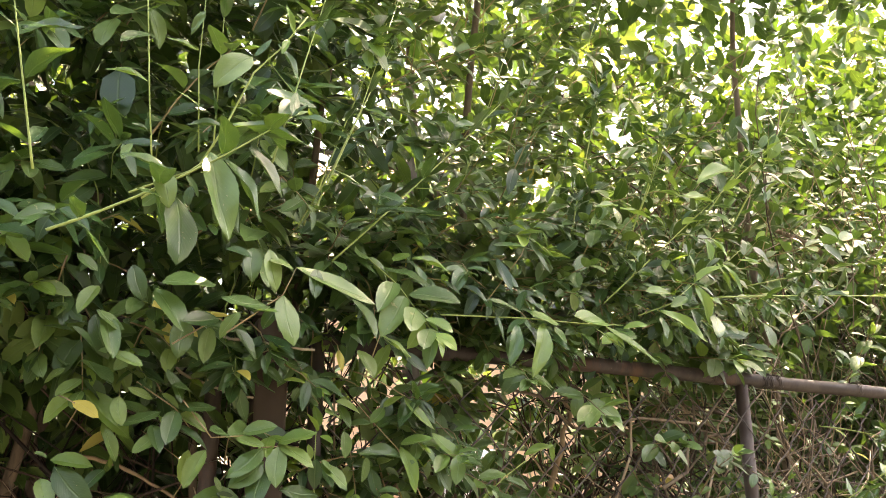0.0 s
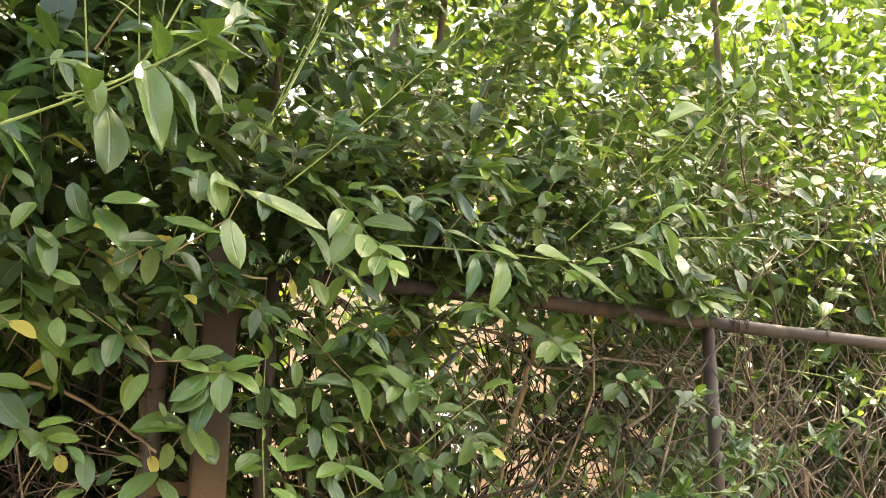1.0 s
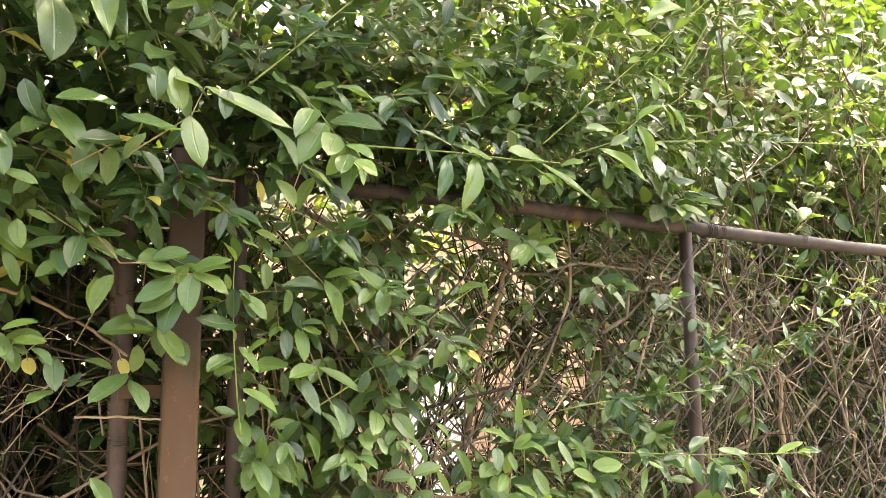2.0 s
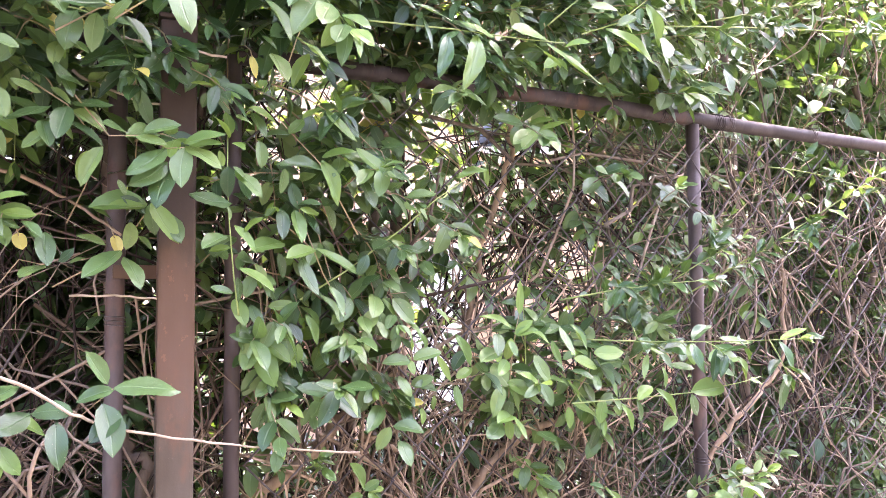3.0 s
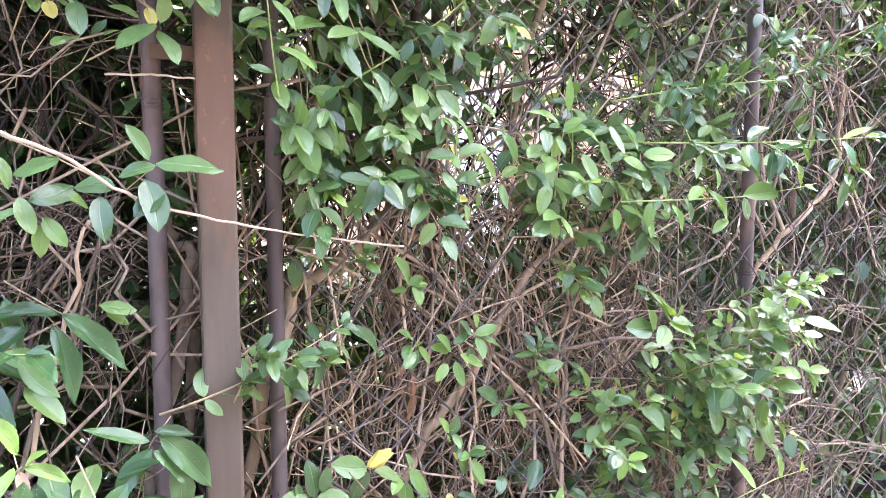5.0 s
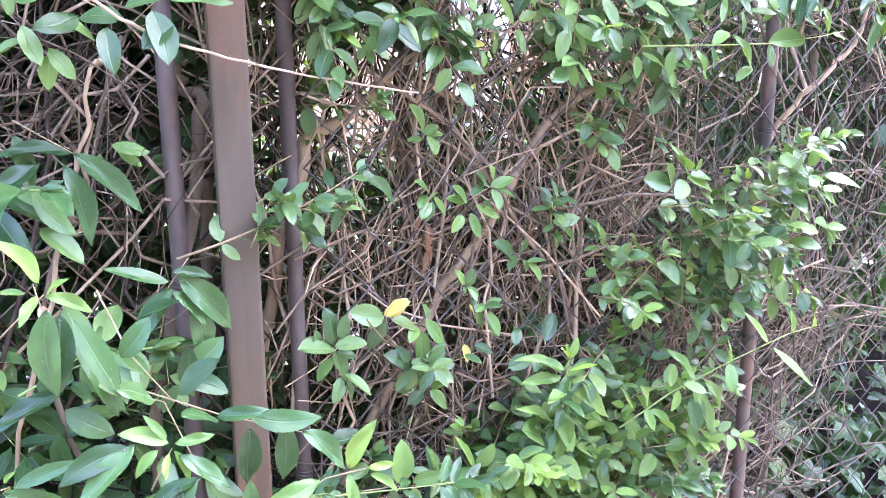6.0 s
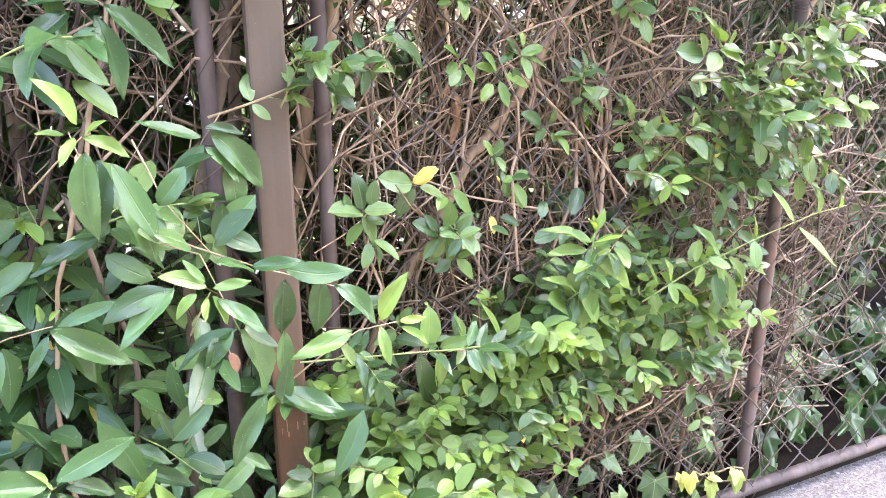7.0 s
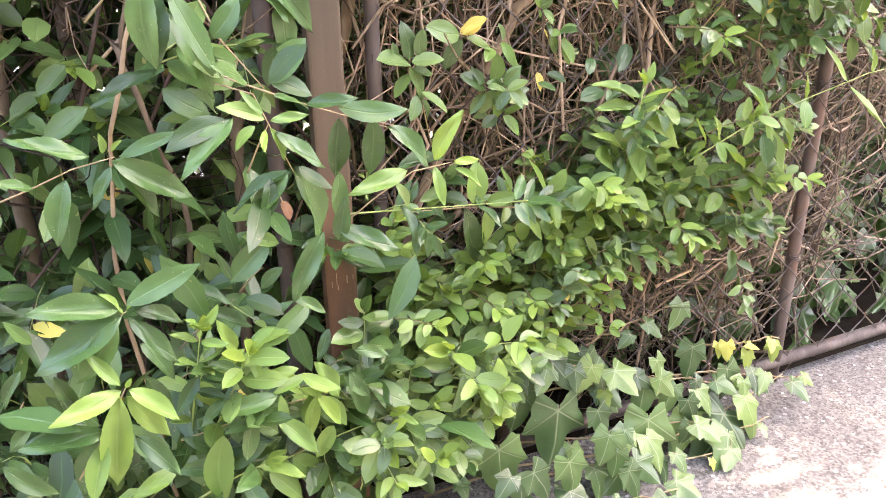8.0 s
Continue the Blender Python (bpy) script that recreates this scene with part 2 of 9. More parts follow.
def concrete_material():
    m, nt, bsdf, out = material("pebbled_concrete")
    tc = nt.nodes.new("ShaderNodeTexCoord")
    tones = []
    for scale in (230.0, 95.0):
        vor = node(nt, "ShaderNodeTexVoronoi", Scale=scale)
        nt.links.new(tc.outputs["Object"], vor.inputs["Vector"])
        sep = nt.nodes.new("ShaderNodeSeparateColor")
        nt.links.new(vor.outputs["Color"], sep.inputs[0])
        tones.append((sep.outputs[0], sep.outputs[1], vor.outputs["Distance"]))
    grit = noise_tex(nt, 420, 4, 0.75)
    broad = noise_tex(nt, 2.6, 6, 0.7)
    sand = ramp(nt, tones[0][0], [(0.0, (0.05, 0.049, 0.044)), (0.4, (0.112, 0.110, 0.100)), (1.0, (0.195, 0.190, 0.174))])
    pebble = ramp(nt, tones[1][1], [(0.0, (0.035, 0.033, 0.030)), (0.5, (0.09, 0.086, 0.078)), (1.0, (0.44, 0.43, 0.40))])
    chosen = maths(nt, "MULTIPLY", maths(nt, "GREATER_THAN", tones[1][0], 0.62), maths(nt, "LESS_THAN", tones[1][2], 0.42))
    tone = mix(nt, maths(nt, "MULTIPLY", chosen, 0.85), sand, pebble)
    tone = mix(nt, maths(nt, "MULTIPLY", ramp(nt, broad, [(0.42, (0, 0, 0)), (0.66, (1, 1, 1))]), 0.4), tone, (0.085, 0.075, 0.062))
    tone = mix(nt, maths(nt, "MULTIPLY", maths(nt, "GREATER_THAN", grit, 0.62), 0.55), tone, (0.09, 0.08, 0.07))
    nt.links.new(tone, bsdf.inputs["Base Color"])
    bsdf.inputs["Roughness"].default_value = 0.88
    bump(nt, bsdf, maths(nt, "ADD", maths(nt, "MULTIPLY", chosen, 0.6), grit), 0.6, 0.003)
    return m


CONCRETE = concrete_material()
# Near-black tone: the hedge's shade is put into the soil colour
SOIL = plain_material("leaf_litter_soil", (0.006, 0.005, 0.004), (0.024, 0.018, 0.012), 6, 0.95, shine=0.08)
ROAD = plain_material("asphalt", (0.04, 0.04, 0.042), (0.075, 0.073, 0.07), 8)
PLASTER_WALL = plain_material("salmon_plaster", (0.50, 0.31, 0.185), (0.62, 0.40, 0.25), 2.0, 0.9, 0.2)
WHITE_PAINT = plain_material("white_paint", (0.66, 0.61, 0.53), (0.78, 0.73, 0.65), 4.0, 0.5, 0.05)
ROOF_TILE = plain_material("roof_tile", (0.22, 0.10, 0.06), (0.36, 0.17, 0.10), 5.0, 0.8, 0.4)
GLASS_DARK, _nt, _b, _o = material("window_glass")
_b.inputs["Base Color"].default_value, _b.inputs["Roughness"].default_value = (0.03, 0.035, 0.04, 1), 0.06

# ---- the plan: u along the fence, n out from it to the path, z up ----
FENCE_TURN = radians(28.3)
ORIGIN = Vector((-0.193, 1.28, 0.0))
ALONG = Vector((math.cos(FENCE_TURN), math.sin(FENCE_TURN), 0))
OUT = Vector((math.sin(FENCE_TURN), -math.cos(FENCE_TURN), 0))
UP = Vector((0, 0, 1))


def at(u, n, z):
    return ORIGIN + ALONG * u + OUT * n + UP * z


def heading(u, n, z):
    return ALONG * u + OUT * n + UP * z


# ---- building helpers ----
def mesh_of(name, verts, faces, mat, uvs=None, smooth=True):
    me = bpy.data.meshes.new(name)
    me.from_pydata([tuple(v) for v in verts], [], faces)
    if uvs is not None:
        layer = me.uv_layers.new(name="blade")
        loops = np.empty(len(me.loops), dtype=np.int32)
        me.loops.foreach_get("vertex_index", loops)
        layer.data.foreach_set("uv", np.asarray(uvs, dtype=np.float32)[loops].ravel())
    if smooth:
        me.polygons.foreach_set("use_smooth", [True] * len(me.polygons))
    me.materials.append(mat)
    me.update()
    return me


def thing(name, place, label, category, group="", kind=""):
    ob = new(name)
    ob.empty_display_size = 0.05
    ob.matrix_basis = Matrix.Translation(place)
    return tagged(ob, label, category, group, kind)


def part(name, data, parent, label="", kind="", under_part=False):
    """Links a mesh, whose vertices are in world metres, under a thing or under one of its parts."""
    ob = new(name, data)
    ob.parent = parent
    if not under_part:
        ob.matrix_parent_inverse = parent.matrix_basis.inverted()
    return tagged(ob, label, kind=kind)


def part_bm(name, bm, mat, parent, label="", smooth=False):
    me = bpy.data.meshes.new(name)
    bm.to_mesh(me)
    bm.free()
    me.materials.append(mat)
    if smooth:
        me.polygons.foreach_set("use_smooth", [True] * len(me.polygons))
    return part(name, me, parent, label)


def box(bm, centre, size, turn=0.0, bevel=0.0):
    made = bmesh.ops.create_cube(bm, size=1.0, matrix=Matrix.Translation(centre) @ Matrix.Rotation(turn, 4, "Z") @ Matrix.Diagonal((*size, 1)))
    if bevel:
        edges = {e for v in made["verts"] for e in v.link_edges}
        bmesh.ops.bevel(bm, geom=list(edges), offset=bevel, segments=2, affect="EDGES", profile=0.6)


class Shape:
    """Vertices, faces and blade coordinates that are joined into one mesh."""

    def __init__(self):
        self.verts, self.faces, self.uvs, self.count = [], [], [], 0

    def add(self, verts, faces, uvs=None):
        k = self.count
        self.verts.append(np.asarray(verts, dtype=float))
        self.faces.extend(tuple(i + k for i in f) for f in faces)
        if uvs is not None:
            self.uvs.append(uvs)
        self.count += len(verts)

    def tube(self, points, radii, sides=5, cap=True):
        pts = [Vector(p) for p in points]
        ring, last = [], None
        for i, p in enumerate(pts):
            t = (pts[min(i + 1, len(pts) - 1)] - pts[max(i - 1, 0)]).normalized()
            if last is None:
                last = t.orthogonal().normalized()
            last = (last - t * last.dot(t)).normalized()
            b = t.cross(last)
            r = radii[i] if isinstance(radii, (list, tuple)) else radii
            for j in range(sides):
                a = 2 * math.pi * j / sides
                ring.append(p + last * (r * math.cos(a)) + b * (r * math.sin(a)))
        faces = []
        for i in range(len(pts) - 1):
            for j in range(sides):
                a, b = i * sides + j, i * sides + (j + 1) % sides
                faces.append((a, b, b + sides, a + sides))
        if cap:
            faces.append(tuple(range(sides - 1, -1, -1)))
            faces.append(tuple((len(pts) - 1) * sides + j for j in range(sides)))
        self.add(ring, faces)

    def mesh(self, name, mat):
        verts = np.concatenate(self.verts) if self.verts else np.zeros((0, 3))
        return mesh_of(name, verts.tolist(), self.faces, mat, np.concatenate(self.uvs) if self.uvs else None)


# ---- leaves ----
def blade(kind, rng, rows=7, cols=5):
    """One leaf, 1 long, along x, with its face to z. Returns vertices, faces and blade coordinates."""
    steps = [0.0, 0.13, 0.3, 0.48, 0.66, 0.84, 1.0] if rows == 7 else [0.0, 0.25, 0.55, 0.82, 1.0]
    if rows > 7:
        steps = [i / (rows - 1) for i in range(rows)]
    half = {"oval": 0.245, "lance": 0.172, "round": 0.34}[kind] * rng.uniform(0.88, 1.12)
    fold, curl, bend = rng.uniform(0.18, 0.58), rng.uniform(-0.1, 0.25), rng.uniform(-0.05, 0.34)
    wave, twist = rng.uniform(0, 0.03), rng.uniform(-0.35, 0.35)
    side = rng.uniform(-0.07, 0.07)
    verts, uvs, faces = [], [], []
    for i, s in enumerate(steps):
        if kind == "lance":
            w = (s ** 0.75) * ((1 - s) ** 0.95) * 3.18
        elif kind == "oval":
            w = (s ** 0.62) * ((1 - s) ** 0.72) * 2.52
        else:
            w = (s ** 0.5) * ((1 - s) ** 0.5) * 1.98
        if rows > 7 and s > 0.25:
            w *= 1.022 if i % 2 else 0.978
        w = half * max(w, 0.045 if i == 0 else 0.012)
        for j in range(cols):
            v = 2 * j / (cols - 1) - 1
            y = v * w
            z = abs(y) * fold - curl * v * v * w * 0.8 - bend * s * s * 0.6 + wave * math.sin(9 * s + 3 * v)
            a = twist * s
            verts.append((s, y * math.cos(a) - z * math.sin(a) * 0.3 + side * math.sin(3.14 * s), z + y * math.sin(a)))
            uvs.append((s, 0.5 + 0.5 * v))
    for i in range(len(steps) - 1):
        for j in range(cols - 1):
            a = i * cols + j
            faces.append((a, a + cols, a + cols + 1, a + 1))
    return np.array(verts), faces, np.array(uvs)


def ivy_blade(rng):
    """One five-lobed ivy leaf, about 1 long, stalk end at the origin, along x, with rounded bays between its lobes."""
    tips = [(-2.2, 0.44), (-1.05, 0.62), (0.0, 0.98), (1.05, 0.62), (2.2, 0.44)]
    tips = [(a * rng.uniform(0.94, 1.06), reach * rng.uniform(0.9, 1.1)) for a, reach in tips]
    turns = sorted([-3.0 + 6.0 * i / 32 for i in range(33)] + [a for a, _ in tips])
    outline = []
    for a in turns:
        lobe = max(reach * (1 - 0.90 * abs(a - t) + 0.26 * (a - t) ** 2) for t, reach in tips if abs(a - t) < 1.2)
        outline.append((a, max(lobe, 0.42) if abs(a) < 2.45 else max(0.14, lobe - 0.45 * (abs(a) - 2.45))))
    sag, fold, tip = rng.uniform(0.05, 0.35), rng.uniform(-0.12, 0.16), rng.uniform(-0.1, 0.35)
    ripple = rng.uniform(0.01, 0.035)
    pts = [(0.0, 0.0)]
    for ring in (0.55, 1.0):
        pts += [(0.02 + r * ring * math.cos(a), r * ring * math.sin(a)) for a, r in outline]
    verts = [(x, y, -sag * (x * x + y * y) - 0.09 * math.hypot(x, y) * abs(math.sin(math.atan2(y, x) * 2.9)) + fold * abs(y) - tip * max(x, 0) ** 3 + ripple * math.sin(9 * x + 3) * math.cos(8 * y)) for x, y in pts]
    n = len(outline)
    faces = [(0, 1 + i, 2 + i) for i in range(n - 1)]
    faces += [(1 + i, 1 + n + i, 2 + n + i, 2 + i) for i in range(n - 1)]
    uvs = np.array([(0.5 + 0.5 * x, 0.5 + 0.5 * y) for x, y in pts])
    return np.array(verts), faces, uvs


rng0 = random.Random(11)
SHAPES = {(kind, fine): [blade(kind, rng0, 7 if fine else 5, 5 if fine else 3) for _ in range(7)] for kind in ("oval", "lance", "round") for fine in (True, False)}
SHAPES.update({(kind, "mid"): [blade(kind, rng0, 7, 3) for _ in range(9)] for kind in ("oval", "lance", "round")})
SHAPES["lance", True] = [blade("lance", rng0, 21, 5) for _ in range(7)]
SHAPES["ivy", True] = [ivy_blade(rng0) for _ in range(6)]
SHAPES["ivy", False] = SHAPES["ivy", True]
LEAF_MESHES = {}


def leaf_mesh(kind, tone, i):
    if (kind, tone, i) not in LEAF_MESHES:
        v, f, uv = SHAPES[kind, True][i]
        LEAF_MESHES[kind, tone, i] = mesh_of("leaf", v.tolist(), f, LEAF[tone, True], uv)
    return LEAF_MESHES[kind, tone, i]


def leaf_pose(place, axis, face, length, width=1.0):
    x = axis.normalized()
    y = face.cross(x)
    y = y.normalized() if y.length > 1e-4 else x.orthogonal().normalized()
    z = x.cross(y)
    m = Matrix((x * length, y * length * width, z * length)).transposed().to_4x4()
    m.translation = place
    return m


LIGHTWARD = (UP * 0.75 + OUT * 0.55).normalized()


def shoot(base, tip, bow, length, gap, kind, rng, young=0.0, yellow=0.0, start=0.12, droop=0.25, face=None, flat=0.35, least=2):
    """A leafy shoot from base to tip (plan coordinates), bowed: its stem's points and the poses of its leaves, in opposite pairs."""
    a, b = at(*base), at(*tip)
    c = (a + b) / 2 + heading(*bow)
    span = (b - a).length
    points = [(1 - s) ** 2 * a + 2 * s * (1 - s) * c + s * s * b for s in [i / 9 for i in range(10)]]
    pairs = max(least, int(span * (1 - start) / gap))
    leaves = []
    face = face or LIGHTWARD
    turn0 = rng.uniform(0, 3.14)
    for i in range(pairs + 1):
        s = start + (1 - start) * (1 - (1 - i / pairs) ** 1.5)
        p = (1 - s) ** 2 * a + 2 * s * (1 - s) * c + s * s * b
        t = (2 * (1 - s) * (c - a) + 2 * s * (b - c)).normalized()
        level = t.cross(UP)
        level = level.normalized() if level.length > 0.05 else OUT.copy()
        other = level.cross(t)
        tip_end = i >= pairs
        turn = turn0 + i * 1.57 + rng.uniform(-0.3, 0.3)
        if flat:
            turn = turn * (1 - flat) + flat * (round(turn / 3.14159) * 3.14159)
        arm = level * math.cos(turn) + other * math.sin(turn)
        for sign in (1, -1):
            if rng.random() < 0.07:
                continue
            lean = radians(rng.uniform(42, 78)) * (0.55 if tip_end else 1.0)
            way = t * math.cos(lean) + arm * (sign * math.sin(lean))
            way = way - UP * rng.uniform(0.2, 1.0) * droop * (0.3 if tip_end else 1.0)
            way += Vector([rng.uniform(-0.16, 0.16) for _ in range(3)])
            up = face + Vector([rng.uniform(-0.38, 0.38) for _ in range(3)])
            size = length * rng.uniform(0.78, 1.12) * (0.62 + 0.38 * min(1, 3 * s)) * (1 - 0.34 * max(0, (s - 0.75) / 0.25))
            tone = "deep" if kind == "lance" else "green"
            if rng.random() < young * max(0.0, (s - 0.88) / 0.12):
                tone = "young"
            elif rng.random() < young * max(0.0, (s - 0.5) / 0.5) ** 0.6 + max(0.0, young - 0.7):
                tone = "fresh"
            elif rng.random() < yellow:
                tone = "yellow"
            leaves.append((leaf_pose(p + way.normalized() * size * 0.06, way, up, size), kind, tone))
        if tip_end:
            for _ in range(3):
                way = t + Vector([rng.uniform(-0.4, 0.4) for _ in range(3)])
                leaves.append((leaf_pose(p, way, face, length * rng.uniform(0.28, 0.45)), "lance", "young" if young > 0 else "green"))
    return points, leaves


class Foliage:
    """Shoots beyond counting, joined into one part for each tone of leaf, and their stems into one more."""

    def __init__(self):
        self.blades, self.stems = {}, Shape()

    def leaf(self, m, kind, tone, rng, fine=False):
        v, f, uv = rng.choice(SHAPES[kind, fine])
        mm = np.array(m)
        self.blades.setdefault(tone, Shape()).add(v @ mm[:3, :3].T + mm[:3, 3], f, uv)

    def shoot(self, *args, radius=0.0016, rng=None, **more):
        points, leaves = shoot(*args, rng=rng, **more)
        self.stems.tube(points[::3], [radius * (1 - 0.2 * i) for i in range(4)], 4, False)
        for m, kind, tone in leaves:
            self.leaf(m, kind, tone, rng, "mid")

    def close(self, parent, stem_material, name="foliage"):
        for tone, shape in self.blades.items():
            part(name, shape.mesh(name, LEAF[tone, False]), parent, kind="stuff")
        if self.stems.count:
            part("stem_tangle", self.stems.mesh("stem_tangle", stem_material), parent, kind="stuff")


shoot_seed = [100]


def single_shoot(plant, base, tip, bow=(0, 0, 0), length=0.06, gap=0.03, kind="oval", stem=0.0016, stem_material=None, sides=0, **more):
    """A shoot near the path: its stem is a part of the plant, and each of its leaves a part of the stem. sides: short leafy side shoots."""
    shoot_seed[0] += 1
    rng = random.Random(shoot_seed[0])
    points, leaves = shoot(base, tip, bow, length, gap, kind, rng, least=4, **more)
    s = Shape()
    s.tube(points, [stem * (0.85 - 0.055 * i) for i in range(10)], 6)
    for _ in range(sides):
        k = rng.randrange(1, 8)
        a = points[k].lerp(points[k + 1], rng.random())
        d = (points[k + 1] - points[k]).normalized() * 0.5 + OUT * rng.uniform(0.0, 0.7) + Vector([rng.gauss(0, 0.55) for _ in range(3)])
        b = a + d.normalized() * length * rng.uniform(0.5, 1.1)
        s.tube([a, a.lerp(b, 0.5) + UP * 0.003, b], [stem * 0.55, stem * 0.5, stem * 0.35], 5)
        d = (b - a).normalized()
        side = d.orthogonal().normalized()
        for j in range(rng.randrange(5, 9)):
            turn = j * 1.57 + rng.uniform(-0.4, 0.4)
            arm = side * math.cos(turn) + d.cross(side) * math.sin(turn)
            lean = rng.uniform(0.7, 1.3)
            way = d * math.cos(lean) + arm * math.sin(lean) - UP * rng.uniform(0, 0.3)
            size = length * rng.uniform(0.62, 1.0)
            leaves.append((leaf_pose(a.lerp(b, 1 - 0.22 * (j // 2)), way, LIGHTWARD + Vector([rng.uniform(-0.4, 0.4) for _ in range(3)]), size), kind, "deep" if kind == "lance" else "green"))
    ob = part("shoot", s.mesh("shoot", stem_material or GREEN_STEM), plant)
    for m, k, tone in leaves:
        leaf = new("leaf", leaf_mesh(k, tone, rng.randrange(7)))
        leaf.parent = ob
        leaf.matrix_basis = m
    return ob


def stem(plant, points, r=0.0016, mat=None):
    """A leafy stem's wood, through places of the plan; its leaves are hung on it with leaf_at."""
    s = Shape()
    s.tube([at(*p) for p in points], [r * (1 - 0.45 * i / (len(points) - 1)) for i in range(len(points))], 6)
    return part("shoot", s.mesh("shoot", mat or GREEN_STEM), plant)


def leaf_at(wood, base, tip, tone="deep", kind="lance", face=(0.0, 0.62, 0.7)):
    """One leaf from its stalk end to its point, turned to the light; past the post and over the rail the long leaves are slimmer."""
    shoot_seed[0] += 1
    rng = random.Random(shoot_seed[0])
    a, b = at(*base), at(*tip)
    leaf = new("leaf", leaf_mesh(kind, tone, rng.randrange(len(SHAPES[kind, True]))))
    leaf.parent = wood
    up = heading(*face) + Vector([rng.uniform(-0.25, 0.25) for _ in range(3)])
    slim = base[0] > 0.3 or base[2] > 1.6
    width = (rng.uniform(0.70, 0.96) if slim else rng.uniform(0.78, 1.04)) if kind == "lance" else rng.uniform(0.92, 1.14)
    leaf.matrix_basis = leaf_pose(a, b - a, up, (b - a).length * 1.03, width)


def spot_leaf(plant, place, tone, length, kind="oval", way=(0.2, 0.3, -0.8), face=(0, 1, 0.3)):
    """One leaf that stands out by its colour, on a thread of stalk."""
    shoot_seed[0] += 1
    rng = random.Random(shoot_seed[0])
    p = at(*place)
    d = heading(*way).normalized()
    s = Shape()
    s.tube([p - d * 0.02 - OUT * 0.015, p - d * 0.008, p + d * 0.004], 0.0008, 5)
    ob = part("leaf_stalk", s.mesh("leaf_stalk", BROWN_STEM), plant)
    leaf = new("leaf", leaf_mesh(kind, tone, rng.randrange(7)))
    leaf.parent = ob
    leaf.matrix_basis = leaf_pose(p, d, heading(*face), length)
    return tagged(leaf, "yellowed leaf")


def limb(plant, points, r0, r1, mat=None, name="limb", seed=0, wobble=0.006, sides=8):
    """A woody limb through a few places of the plan, smoothed and slightly crooked, tapering from r0 to r1."""
    rng = random.Random(500 + seed)
    keys = [at(*p) for p in points]
    pts = []
    for i in range(len(keys) - 1):
        p0, p1, p2, p3 = keys[max(i - 1, 0)], keys[i], keys[i + 1], keys[min(i + 2, len(keys) - 1)]
        for j in range(6):
            s = j / 6
            q = 0.5 * ((2 * p1) + (p2 - p0) * s + (2 * p0 - 5 * p1 + 4 * p2 - p3) * s * s + (3 * p1 - p0 - 3 * p2 + p3) * s ** 3)
            pts.append(q + Vector([rng.uniform(-wobble, wobble) for _ in range(3)]))
    pts.append(keys[-1])
    shape = Shape()
    k = len(pts) - 1
    shape.tube(pts, [(r0 + (r1 - r0) * i / k) * rng.uniform(0.92, 1.1) for i in range(k + 1)], sides)
    return part(name, shape.mesh(name, mat or DARK_LIMB), plant)


# ---- ground ----
def sheet(name, corners, z, mat, thick, label, cuts=1):
    bm = bmesh.new()
    low = [bm.verts.new(at(u, n, z - thick)) for u, n in corners]
    top = [bm.verts.new(at(u, n, z)) for u, n in corners]
    bm.faces.new(top)
    bm.faces.new(low[::-1])
    for i in range(len(corners)):
        j = (i + 1) % len(corners)
        bm.faces.new((low[i], low[j], top[j], top[i]))
    bmesh.ops.recalc_face_normals(bm, faces=bm.faces)
    me = bpy.data.meshes.new(name)
    bm.to_mesh(me)
    bm.free()
    me.materials.append(mat)
    return tagged(new(name, me), label, kind="structure")


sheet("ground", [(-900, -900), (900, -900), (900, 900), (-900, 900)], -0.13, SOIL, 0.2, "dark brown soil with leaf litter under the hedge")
sheet("pavement", [(-30, -0.012), (30, -0.012), (30, 0.72), (-30, 0.72)], 0.0, CONCRETE, 0.14, "pale pebbled concrete pavement along the fence")
sheet("yard_paving", [(-12, -9.5), (14, -9.5), (14, -1.9), (-12, -1.9)], -0.115, CONCRETE, 0.03, "pale concrete yard behind the hedge")
# Out of view; dark asphalt from 0.72 on limits light bounced at the hedge
sheet("road", [(-60, 0.72), (60, 0.72), (60, 9), (-60, 9)], -0.11, ROAD, 0.015, "unseen grey asphalt road, set close to cut bounced light")


# Unseen wall, added only to block low skylight on the open side
SKY_BLOCK = plain_material("plain_dark_block", (0.05, 0.052, 0.04), (0.11, 0.105, 0.085), 1.5, 0.9, 0.3)
sheet("unseen_skylight_wall", [(-40, 6.4), (40, 6.4), (40, 6.7), (-40, 6.7)], 6.0, SKY_BLOCK, 6.12, "unseen dark wall added across the road to cut low skylight")


# ---- fence ----
def upright(name, parent, u, n, z0, z1, r, mat, label=""):
    s = Shape()
    s.tube([at(u, n, z0 + (z1 - z0) * i / 6) for i in range(7)], r, 14)
    return part(name, s.mesh(name, mat), parent, label)


def crosswise(name, parent, u0, u1, n, z, r, mat, label=""):
    s = Shape()
    s.tube([at(u0 + (u1 - u0) * i / 10, n, z + 0.003 * math.sin(i * 1.3)) for i in range(11)], r, 14)
    return part(name, s.mesh(name, mat), parent, label)


